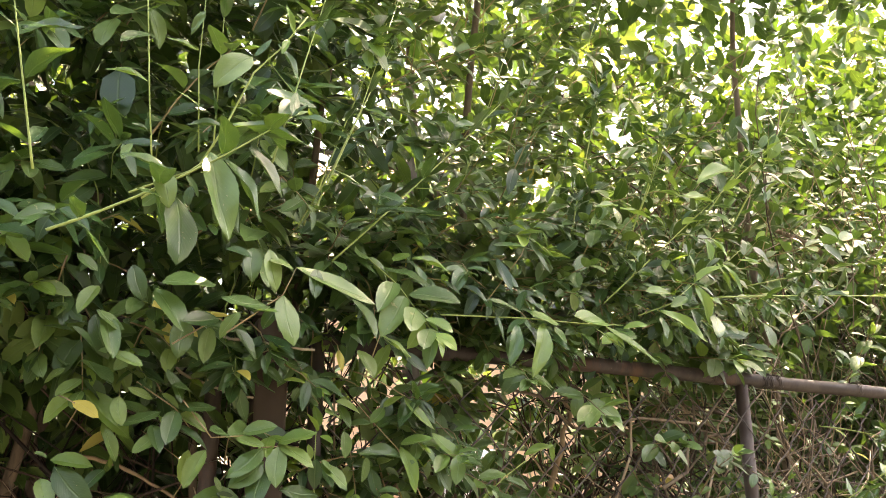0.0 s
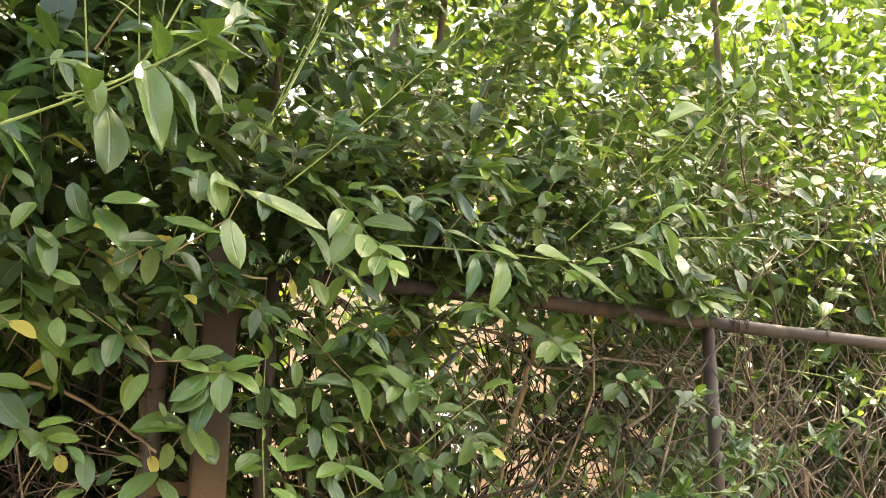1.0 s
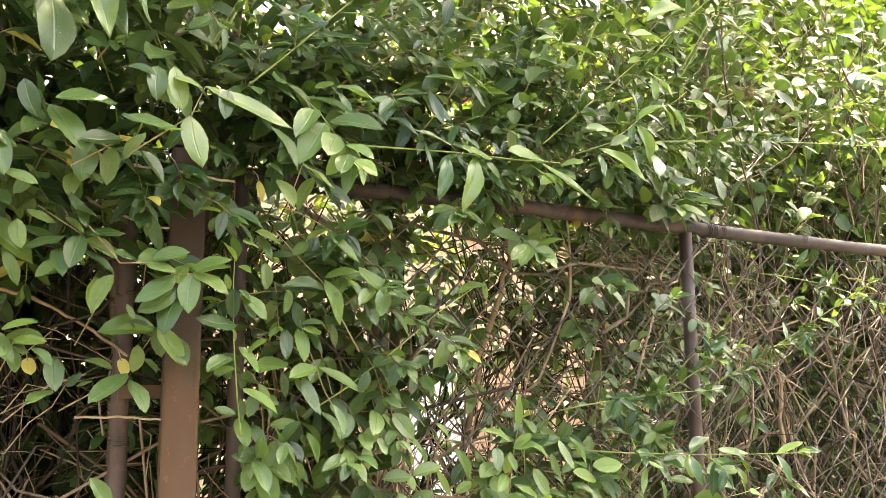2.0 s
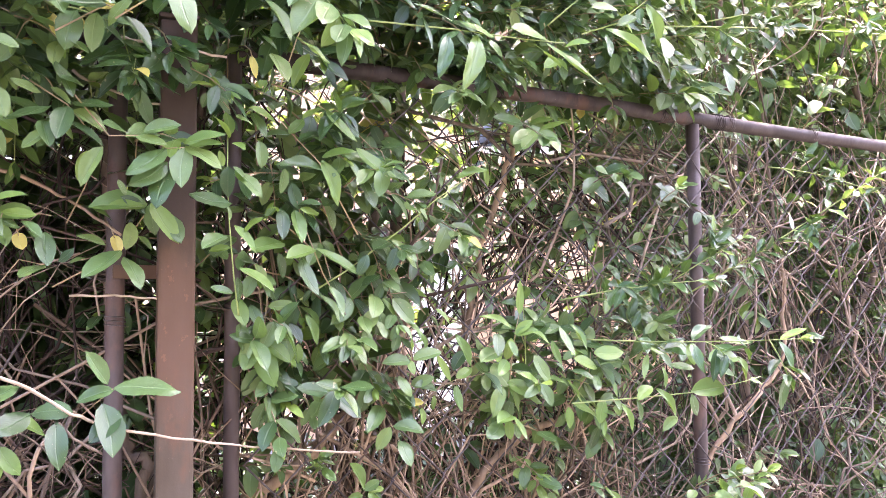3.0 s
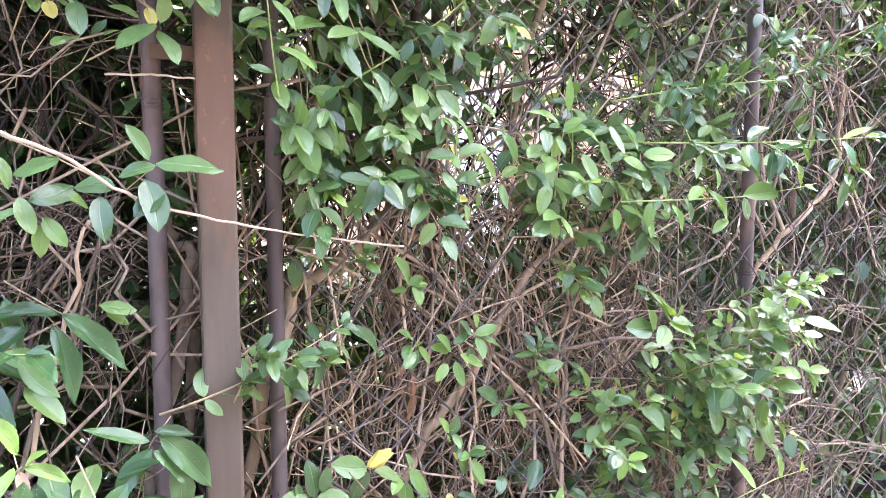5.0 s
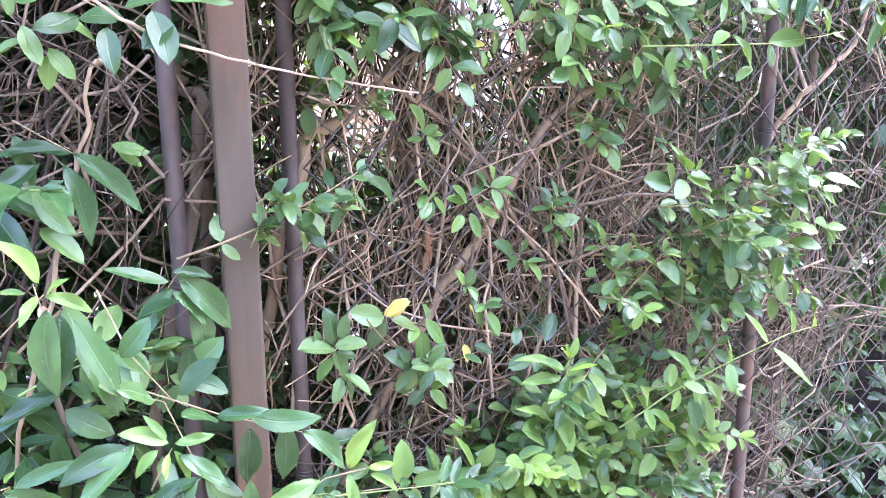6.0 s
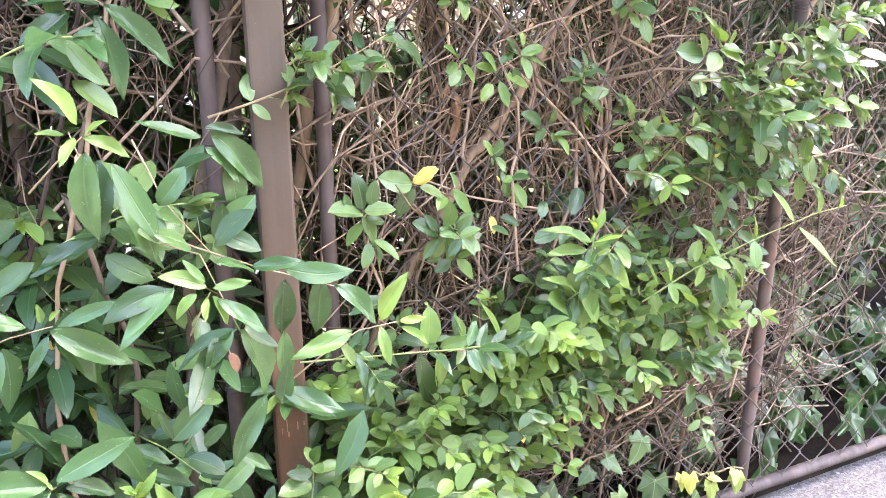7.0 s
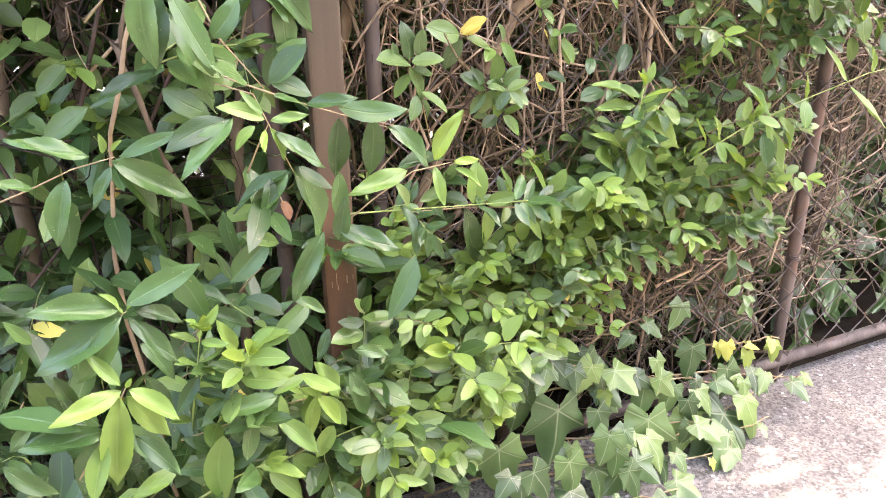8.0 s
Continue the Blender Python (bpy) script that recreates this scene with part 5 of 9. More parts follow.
leaf_at(wood, (-0.300, 0.220, 0.870), (-0.288, 0.241, 0.856), "green", "oval")
wood = stem(left_shrub, [(-0.348, 0.180, 0.382), (-0.271, 0.200, 0.404), (-0.208, 0.220, 0.423), (-0.153, 0.240, 0.436)], 0.0012, BROWN_STEM)
leaf_at(wood, (-0.186, 0.240, 0.444), (-0.193, 0.237, 0.375), "fresh")
leaf_at(wood, (-0.153, 0.240, 0.428), (-0.184, 0.259, 0.497), "fresh")
leaf_at(wood, (-0.243, 0.240, 0.484), (-0.190, 0.230, 0.441), "fresh")
leaf_at(wood, (-0.168, 0.240, 0.432), (-0.144, 0.231, 0.374), "fresh")
leaf_at(wood, (-0.267, 0.240, 0.518), (-0.250, 0.244, 0.476), "fresh", "oval")
leaf_at(wood, (-0.270, 0.240, 0.527), (-0.298, 0.242, 0.517), "fresh", "oval")
leaf_at(wood, (-0.259, 0.240, 0.532), (-0.214, 0.260, 0.546), "fresh", "oval")
leaf_at(wood, (-0.296, 0.240, 0.447), (-0.240, 0.247, 0.400), "deep")
leaf_at(wood, (-0.236, 0.240, 0.419), (-0.186, 0.240, 0.349), "deep")
leaf_at(wood, (-0.301, 0.240, 0.410), (-0.315, 0.241, 0.325), "deep")
leaf_at(wood, (-0.186, 0.240, 0.446), (-0.152, 0.236, 0.440), "young")

# upper part beside the post and over the rail, leaf by leaf
single_shoot(left_shrub, (-0.259, 0.060, 1.699), (-0.190, 0.120, 1.686), (0, 0, 0.02), 0.06, 0.023, "oval", 0.0018, yellow=0.075, sides=1)
single_shoot(middle_shrub, (0.043, 0.040, 1.655), (0.212, 0.080, 1.540), (0, 0.02, 0.03), 0.058, 0.042, "lance", 0.0014, BROWN_STEM, droop=0.5, sides=2)
single_shoot(middle_shrub, (0.099, 0.020, 1.521), (0.154, 0.050, 1.294), (0, 0.02, 0.0), 0.05, 0.036, "oval", 0.0014, BROWN_STEM, droop=0.6, sides=2)
single_shoot(middle_shrub, (0.030, 0.030, 1.405), (0.034, 0.060, 1.208), (0, 0.02, 0.0), 0.05, 0.036, "oval", 0.0014, BROWN_STEM, droop=0.7, sides=2)
wood = stem(left_shrub, [(-0.222, 0.125, 1.599), (-0.177, 0.130, 1.545), (-0.140, 0.135, 1.548), (-0.115, 0.140, 1.534), (-0.093, 0.145, 1.536)], 0.0011, BROWN_STEM)
leaf_at(wood, (-0.142, 0.145, 1.550), (-0.105, 0.161, 1.562), "green", "oval")
leaf_at(wood, (-0.116, 0.145, 1.533), (-0.163, 0.165, 1.500), "green", "oval")
leaf_at(wood, (-0.094, 0.145, 1.536), (-0.103, 0.167, 1.488), "green", "oval")
leaf_at(wood, (-0.094, 0.145, 1.537), (-0.058, 0.173, 1.512), "green", "oval")
leaf_at(wood, (-0.095, 0.145, 1.540), (-0.056, 0.165, 1.558), "fresh", "oval")
leaf_at(wood, (-0.108, 0.145, 1.511), (-0.134, 0.172, 1.468), "green", "oval")
leaf_at(wood, (-0.186, 0.145, 1.529), (-0.210, 0.138, 1.486), "green", "oval")
leaf_at(wood, (-0.114, 0.145, 1.517), (-0.158, 0.155, 1.488), "green", "oval")
leaf_at(wood, (-0.162, 0.145, 1.549), (-0.190, 0.173, 1.550), "green", "oval")
leaf_at(wood, (-0.150, 0.145, 1.544), (-0.119, 0.162, 1.537), "green", "oval")
wood = stem(left_shrub, [(-0.267, 0.100, 1.612), (-0.220, 0.110, 1.581), (-0.182, 0.120, 1.533)], 0.0011, BROWN_STEM)
leaf_at(wood, (-0.221, 0.120, 1.577), (-0.234, 0.146, 1.535), "green", "oval")
leaf_at(wood, (-0.238, 0.120, 1.575), (-0.285, 0.116, 1.561), "green", "oval")
leaf_at(wood, (-0.218, 0.120, 1.581), (-0.176, 0.130, 1.589), "green", "oval")
leaf_at(wood, (-0.239, 0.120, 1.597), (-0.217, 0.121, 1.579), "green", "oval")
leaf_at(wood, (-0.218, 0.120, 1.559), (-0.183, 0.133, 1.531), "green", "oval")
leaf_at(wood, (-0.235, 0.120, 1.627), (-0.216, 0.134, 1.587), "green", "oval")
leaf_at(wood, (-0.216, 0.120, 1.572), (-0.176, 0.112, 1.557), "green", "oval")
leaf_at(wood, (-0.280, 0.120, 1.602), (-0.248, 0.120, 1.595), "green", "oval")
leaf_at(wood, (-0.267, 0.120, 1.525), (-0.242, 0.123, 1.551), "green", "oval")
leaf_at(wood, (-0.247, 0.120, 1.559), (-0.241, 0.147, 1.525), "green", "oval")
leaf_at(wood, (-0.290, 0.120, 1.591), (-0.285, 0.141, 1.560), "green", "oval")
leaf_at(wood, (-0.301, 0.120, 1.552), (-0.281, 0.118, 1.517), "green", "oval")
leaf_at(wood, (-0.204, 0.120, 1.602), (-0.229, 0.142, 1.606), "green", "oval")
wood = stem(left_shrub, [(-0.059, 0.080, 1.631), (-0.051, 0.090, 1.627), (-0.027, 0.100, 1.597)], 0.0009, BROWN_STEM)
leaf_at(wood, (-0.080, 0.100, 1.622), (-0.106, 0.097, 1.644), "green", "oval")
leaf_at(wood, (-0.078, 0.100, 1.626), (-0.053, 0.115, 1.622), "young", "oval")
leaf_at(wood, (-0.050, 0.100, 1.622), (-0.022, 0.097, 1.598), "green", "oval")
leaf_at(wood, (-0.054, 0.100, 1.617), (-0.062, 0.092, 1.599), "green", "oval")
wood = stem(left_shrub, [(-0.228, 0.065, 1.371), (-0.156, 0.072, 1.413), (-0.124, 0.078, 1.465), (-0.112, 0.085, 1.482)], 0.0011, BROWN_STEM)
leaf_at(wood, (-0.125, 0.085, 1.473), (-0.191, 0.110, 1.469), "fresh", "oval")
leaf_at(wood, (-0.144, 0.085, 1.450), (-0.149, 0.085, 1.417), "green", "oval")
leaf_at(wood, (-0.172, 0.085, 1.421), (-0.203, 0.085, 1.433), "green", "oval")
leaf_at(wood, (-0.155, 0.085, 1.415), (-0.201, 0.114, 1.381), "green", "oval")
leaf_at(wood, (-0.152, 0.085, 1.407), (-0.135, 0.110, 1.370), "green", "oval")
leaf_at(wood, (-0.119, 0.085, 1.476), (-0.116, 0.088, 1.436), "green", "oval")
leaf_at(wood, (-0.111, 0.085, 1.466), (-0.090, 0.114, 1.427), "green", "oval")
leaf_at(wood, (-0.127, 0.085, 1.461), (-0.157, 0.097, 1.479), "green", "oval")
leaf_at(wood, (-0.166, 0.085, 1.452), (-0.189, 0.103, 1.462), "green", "oval")
leaf_at(wood, (-0.135, 0.085, 1.433), (-0.119, 0.085, 1.416), "green", "oval")
wood = stem(left_shrub, [(-0.287, 0.060, 1.370), (-0.264, 0.067, 1.403), (-0.238, 0.073, 1.397), (-0.229, 0.080, 1.420)], 0.0009, BROWN_STEM)
leaf_at(wood, (-0.294, 0.080, 1.470), (-0.259, 0.108, 1.473), "green", "oval")
leaf_at(wood, (-0.289, 0.080, 1.446), (-0.279, 0.098, 1.418), "fresh", "oval")
leaf_at(wood, (-0.238, 0.080, 1.396), (-0.265, 0.109, 1.389), "green", "oval")
leaf_at(wood, (-0.238, 0.080, 1.435), (-0.236, 0.106, 1.397), "green", "oval")
leaf_at(wood, (-0.223, 0.080, 1.400), (-0.210, 0.086, 1.417), "green", "oval")
leaf_at(wood, (-0.211, 0.080, 1.399), (-0.193, 0.078, 1.406), "green", "oval")
leaf_at(wood, (-0.288, 0.080, 1.449), (-0.264, 0.078, 1.443), "green", "oval")
leaf_at(wood, (-0.256, 0.080, 1.435), (-0.242, 0.074, 1.427), "green", "oval")
wood = stem(middle_shrub, [(-0.012, 0.090, 1.335), (-0.020, 0.095, 1.385), (-0.028, 0.100, 1.457), (-0.032, 0.105, 1.507), (-0.033, 0.110, 1.569)], 0.0012, GREEN_STEM)
leaf_at(wood, (-0.038, 0.110, 1.551), (-0.085, 0.113, 1.545), "fresh", "oval")
leaf_at(wood, (-0.031, 0.110, 1.559), (-0.050, 0.125, 1.585), "fresh", "oval")
leaf_at(wood, (-0.031, 0.110, 1.563), (-0.033, 0.102, 1.594), "young", "oval")
leaf_at(wood, (-0.027, 0.110, 1.553), (-0.016, 0.128, 1.545), "young", "oval")
leaf_at(wood, (-0.039, 0.110, 1.522), (-0.045, 0.115, 1.541), "fresh", "oval")
leaf_at(wood, (-0.032, 0.110, 1.523), (-0.034, 0.114, 1.485), "green", "oval")
leaf_at(wood, (-0.024, 0.110, 1.518), (0.005, 0.133, 1.485), "fresh", "oval")
leaf_at(wood, (-0.027, 0.110, 1.476), (-0.080, 0.120, 1.486), "green", "oval")
leaf_at(wood, (-0.030, 0.110, 1.454), (-0.033, 0.114, 1.473), "green", "oval")
leaf_at(wood, (-0.024, 0.110, 1.448), (0.004, 0.120, 1.419), "young", "oval")
leaf_at(wood, (-0.013, 0.110, 1.441), (0.006, 0.129, 1.459), "fresh", "oval")
leaf_at(wood, (-0.028, 0.110, 1.420), (-0.053, 0.104, 1.416), "young", "oval")
leaf_at(wood, (-0.017, 0.110, 1.395), (0.018, 0.139, 1.364), "fresh", "oval")
leaf_at(wood, (-0.020, 0.110, 1.383), (-0.014, 0.103, 1.352), "green", "oval")
leaf_at(wood, (-0.006, 0.110, 1.501), (-0.029, 0.130, 1.520), "green", "oval")
leaf_at(wood, (-0.035, 0.110, 1.435), (-0.069, 0.134, 1.421), "green", "oval")
leaf_at(wood, (-0.025, 0.110, 1.363), (-0.051, 0.103, 1.371), "green", "oval")
leaf_at(wood, (-0.002, 0.110, 1.580), (-0.024, 0.132, 1.587), "green", "oval")
wood = stem(middle_shrub, [(0.159, 0.080, 1.445), (0.099, 0.087, 1.541), (0.057, 0.093, 1.576), (0.023, 0.100, 1.607)], 0.0011, BROWN_STEM)
leaf_at(wood, (0.011, 0.100, 1.561), (0.014, 0.106, 1.526), "green", "oval")
leaf_at(wood, (0.035, 0.100, 1.585), (-0.006, 0.114, 1.600), "fresh", "oval")
leaf_at(wood, (0.051, 0.100, 1.573), (0.018, 0.092, 1.572), "green", "oval")
leaf_at(wood, (0.051, 0.100, 1.574), (0.073, 0.094, 1.598), "fresh", "oval")
leaf_at(wood, (0.070, 0.100, 1.596), (0.102, 0.099, 1.614), "fresh", "oval")
leaf_at(wood, (0.103, 0.100, 1.612), (0.136, 0.128, 1.566), "fresh")
leaf_at(wood, (0.046, 0.100, 1.527), (0.040, 0.099, 1.494), "green", "oval")
leaf_at(wood, (0.098, 0.100, 1.546), (0.137, 0.121, 1.560), "fresh", "oval")
leaf_at(wood, (0.148, 0.100, 1.563), (0.198, 0.127, 1.518), "fresh")
leaf_at(wood, (0.097, 0.100, 1.542), (0.112, 0.128, 1.485), "fresh")
leaf_at(wood, (0.101, 0.100, 1.528), (0.037, 0.105, 1.537), "green")
leaf_at(wood, (0.133, 0.100, 1.547), (0.182, 0.105, 1.514), "deep")
leaf_at(wood, (0.000, 0.100, 1.597), (0.019, 0.112, 1.568), "green", "oval")
wood = stem(middle_shrub, [(0.145, 0.070, 1.334), (0.109, 0.077, 1.389), (0.075, 0.083, 1.464), (0.066, 0.090, 1.486)], 0.0011, BROWN_STEM)
leaf_at(wood, (0.067, 0.090, 1.481), (0.091, 0.111, 1.484), "green", "oval")
leaf_at(wood, (0.069, 0.090, 1.475), (0.060, 0.086, 1.511), "deep", "oval")
leaf_at(wood, (0.063, 0.090, 1.474), (0.066, 0.110, 1.430), "fresh", "oval")
leaf_at(wood, (0.049, 0.090, 1.429), (-0.001, 0.112, 1.421), "fresh", "oval")
leaf_at(wood, (0.092, 0.090, 1.422), (0.044, 0.115, 1.409), "fresh", "oval")
leaf_at(wood, (0.094, 0.090, 1.423), (0.163, 0.083, 1.388), "fresh")
leaf_at(wood, (0.072, 0.090, 1.410), (0.086, 0.118, 1.360), "green")
leaf_at(wood, (0.041, 0.090, 1.416), (0.049, 0.085, 1.383), "green", "oval")
leaf_at(wood, (0.155, 0.090, 1.388), (0.165, 0.095, 1.417), "green", "oval")
leaf_at(wood, (0.097, 0.090, 1.472), (0.067, 0.105, 1.476), "fresh", "oval")
leaf_at(wood, (0.046, 0.090, 1.473), (0.040, 0.117, 1.437), "green", "oval")
leaf_at(wood, (0.010, 0.090, 1.401), (0.023, 0.095, 1.372), "green", "oval")
leaf_at(wood, (0.112, 0.090, 1.373), (0.125, 0.117, 1.334), "green")
wood = stem(middle_shrub, [(0.086, 0.050, 1.355), (0.152, 0.055, 1.395), (0.240, 0.060, 1.459), (0.294, 0.065, 1.504), (0.359, 0.070, 1.547)], 0.0014, GREEN_STEM)
leaf_at(wood, (0.328, 0.070, 1.537), (0.374, 0.083, 1.557), "young")
leaf_at(wood, (0.378, 0.070, 1.558), (0.383, 0.074, 1.529), "fresh")
leaf_at(wood, (0.180, 0.070, 1.439), (0.213, 0.074, 1.403), "green")
leaf_at(wood, (0.291, 0.070, 1.501), (0.340, 0.069, 1.492), "green")
leaf_at(wood, (0.216, 0.070, 1.440), (0.259, 0.065, 1.405), "green")
wood = stem(middle_shrub, [(0.141, 0.140, 1.730), (0.280, 0.147, 1.737), (0.391, 0.153, 1.738), (0.467, 0.160, 1.741)], 0.0012, GREEN_STEM)
leaf_at(wood, (0.339, 0.160, 1.731), (0.286, 0.158, 1.749), "fresh", "oval")
leaf_at(wood, (0.433, 0.160, 1.741), (0.357, 0.178, 1.741), "fresh", "oval")
leaf_at(wood, (0.467, 0.160, 1.735), (0.489, 0.190, 1.741), "fresh", "oval")
leaf_at(wood, (0.408, 0.160, 1.731), (0.471, 0.158, 1.699), "fresh")
leaf_at(wood, (0.431, 0.160, 1.735), (0.539, 0.154, 1.687), "fresh")
leaf_at(wood, (0.308, 0.160, 1.729), (0.277, 0.189, 1.649), "green")
leaf_at(wood, (0.268, 0.160, 1.743), (0.202, 0.172, 1.752), "green")
leaf_at(wood, (0.328, 0.160, 1.726), (0.349, 0.167, 1.703), "green", "oval")
leaf_at(wood, (0.223, 0.160, 1.740), (0.237, 0.161, 1.695), "green")
leaf_at(wood, (0.262, 0.160, 1.723), (0.239, 0.175, 1.658), "deep")
wood = stem(middle_shrub, [(0.500, 0.160, 1.760), (0.565, 0.170, 1.785), (0.614, 0.180, 1.825)], 0.0011, GREEN_STEM)
leaf_at(wood, (0.612, 0.180, 1.825), (0.656, 0.203, 1.859), "fresh", "oval")
leaf_at(wood, (0.615, 0.180, 1.820), (0.642, 0.189, 1.758), "fresh")
leaf_at(wood, (0.617, 0.180, 1.831), (0.598, 0.188, 1.870), "green", "oval")
leaf_at(wood, (0.558, 0.180, 1.799), (0.509, 0.174, 1.800), "fresh", "oval")
leaf_at(wood, (0.531, 0.180, 1.767), (0.616, 0.207, 1.733), "fresh")
leaf_at(wood, (0.656, 0.180, 1.869), (0.661, 0.173, 1.914), "fresh")
leaf_at(wood, (0.672, 0.180, 1.868), (0.691, 0.191, 1.816), "fresh")
leaf_at(wood, (0.683, 0.180, 1.867), (0.712, 0.204, 1.821), "fresh")
leaf_at(wood, (0.594, 0.180, 1.796), (0.558, 0.177, 1.778), "green", "oval")
leaf_at(wood, (0.531, 0.180, 1.759), (0.524, 0.200, 1.717), "green")
leaf_at(wood, (0.649, 0.180, 1.773), (0.632, 0.208, 1.731), "green", "oval")
wood = stem(right_shrub, [(0.703, 0.140, 1.867), (0.739, 0.150, 1.891), (0.756, 0.160, 1.908)], 0.0010, GREEN_STEM)
leaf_at(wood, (0.748, 0.160, 1.889), (0.779, 0.182, 1.881), "young")
leaf_at(wood, (0.720, 0.160, 1.890), (0.692, 0.156, 1.931), "fresh")
wood = stem(middle_shrub, [(0.238, 0.100, 1.760), (0.305, 0.110, 1.849), (0.320, 0.120, 1.887)], 0.0011, BROWN_STEM)
leaf_at(wood, (0.311, 0.120, 1.878), (0.348, 0.129, 1.821), "green")
leaf_at(wood, (0.320, 0.120, 1.878), (0.370, 0.118, 1.848), "fresh")
leaf_at(wood, (0.252, 0.120, 1.836), (0.264, 0.144, 1.778), "deep")
leaf_at(wood, (0.262, 0.120, 1.826), (0.296, 0.123, 1.780), "deep")
leaf_at(wood, (0.207, 0.120, 1.805), (0.150, 0.129, 1.806), "green")
leaf_at(wood, (0.179, 0.120, 1.783), (0.219, 0.150, 1.764), "deep")
leaf_at(wood, (0.246, 0.120, 1.856), (0.303, 0.144, 1.850), "deep", "oval")
wood = stem(left_shrub, [(-0.333, 0.360, 1.766), (-0.277, 0.370, 1.796), (-0.256, 0.380, 1.815)], 0.0012, GREEN_STEM)
leaf_at(wood, (-0.261, 0.380, 1.815), (-0.239, 0.409, 1.723), "green")
leaf_at(wood, (-0.292, 0.380, 1.762), (-0.284, 0.389, 1.693), "green", "oval")
leaf_at(wood, (-0.313, 0.380, 1.795), (-0.299, 0.391, 1.748), "green", "oval")
leaf_at(wood, (-0.304, 0.380, 1.760), (-0.331, 0.400, 1.760), "green", "oval")
wood = stem(left_shrub, [(-0.180, 0.180, 1.668), (-0.114, 0.190, 1.721), (-0.101, 0.200, 1.756)], 0.0011, BROWN_STEM)
leaf_at(wood, (-0.101, 0.200, 1.756), (0.003, 0.210, 1.717), "green")
leaf_at(wood, (-0.138, 0.200, 1.775), (-0.125, 0.203, 1.724), "green", "oval")
leaf_at(wood, (-0.105, 0.200, 1.754), (-0.138, 0.207, 1.761), "green", "oval")
leaf_at(wood, (-0.172, 0.200, 1.917), (-0.136, 0.198, 1.873), "green")
leaf_at(wood, (-0.133, 0.200, 1.701), (-0.193, 0.206, 1.709), "green", "oval")
leaf_at(wood, (-0.153, 0.200, 1.694), (-0.132, 0.230, 1.692), "fresh", "oval")
leaf_at(wood, (-0.118, 0.200, 1.717), (-0.104, 0.228, 1.659), "green", "oval")
leaf_at(wood, (-0.073, 0.200, 1.757), (-0.079, 0.216, 1.717), "green", "oval")
leaf_at(wood, (-0.119, 0.200, 1.703), (-0.144, 0.211, 1.673), "green", "oval")
wood = stem(left_shrub, [(-0.238, 0.150, 1.654), (-0.187, 0.160, 1.689), (-0.165, 0.170, 1.679)], 0.0011, BROWN_STEM)
leaf_at(wood, (-0.162, 0.170, 1.698), (-0.189, 0.175, 1.667), "green", "oval")
leaf_at(wood, (-0.166, 0.170, 1.675), (-0.138, 0.165, 1.640), "green", "oval")
leaf_at(wood, (-0.198, 0.170, 1.675), (-0.201, 0.172, 1.632), "green", "oval")
leaf_at(wood, (-0.189, 0.170, 1.687), (-0.235, 0.192, 1.675), "green", "oval")
leaf_at(wood, (-0.195, 0.170, 1.729), (-0.261, 0.195, 1.723), "green", "oval")
leaf_at(wood, (-0.295, 0.170, 1.742), (-0.280, 0.176, 1.701), "green", "oval")
leaf_at(wood, (-0.267, 0.170, 1.716), (-0.235, 0.192, 1.662), "green", "oval")
leaf_at(wood, (-0.319, 0.170, 1.678), (-0.309, 0.191, 1.626), "green", "oval")
leaf_at(wood, (-0.308, 0.170, 1.636), (-0.276, 0.188, 1.622), "green", "oval")
leaf_at(wood, (-0.186, 0.170, 1.777), (-0.157, 0.187, 1.769), "green", "oval")
leaf_at(wood, (-0.151, 0.170, 1.783), (-0.153, 0.191, 1.739), "green", "oval")
leaf_at(wood, (-0.358, 0.170, 1.748), (-0.334, 0.176, 1.730), "green", "oval")
leaf_at(wood, (-0.331, 0.170, 1.712), (-0.352, 0.189, 1.678), "green", "oval")
leaf_at(wood, (-0.354, 0.170, 1.662), (-0.329, 0.173, 1.639), "green", "oval")
leaf_at(wood, (-0.297, 0.170, 1.663), (-0.329, 0.180, 1.683), "green", "oval")
wood = stem(middle_shrub, [(0.036, 0.110, 1.635), (0.055, 0.120, 1.699), (0.058, 0.130, 1.712)], 0.0011, BROWN_STEM)
leaf_at(wood, (0.060, 0.130, 1.712), (0.088, 0.151, 1.737), "fresh", "oval")
leaf_at(wood, (0.005, 0.130, 1.740), (0.041, 0.148, 1.690), "green", "oval")
leaf_at(wood, (0.023, 0.130, 1.676), (0.003, 0.133, 1.689), "green", "oval")
leaf_at(wood, (0.016, 0.130, 1.669), (0.031, 0.158, 1.633), "green", "oval")
leaf_at(wood, (0.050, 0.130, 1.695), (0.089, 0.147, 1.664), "fresh")
leaf_at(wood, (-0.004, 0.130, 1.803), (0.036, 0.144, 1.775), "green", "oval")
leaf_at(wood, (0.068, 0.130, 1.805), (0.095, 0.122, 1.828), "fresh", "oval")
leaf_at(wood, (0.056, 0.130, 1.763), (0.087, 0.143, 1.732), "fresh")
leaf_at(wood, (0.099, 0.130, 1.812), (0.166, 0.132, 1.809), "fresh")
leaf_at(wood, (0.104, 0.130, 1.804), (0.112, 0.148, 1.765), "green")
leaf_at(wood, (0.064, 0.130, 1.794), (0.068, 0.140, 1.769), "green", "oval")

# shoots through the mesh
wood = stem(middle_shrub, [(0.074, 0.040, 0.670), (0.052, 0.050, 0.764), (0.035, 0.060, 0.799)], 0.0011, BROWN_STEM)
leaf_at(wood, (0.035, 0.060, 0.804), (0.031, 0.061, 0.855), "green", "oval")
leaf_at(wood, (0.035, 0.060, 0.799), (-0.022, 0.089, 0.817), "green", "oval")
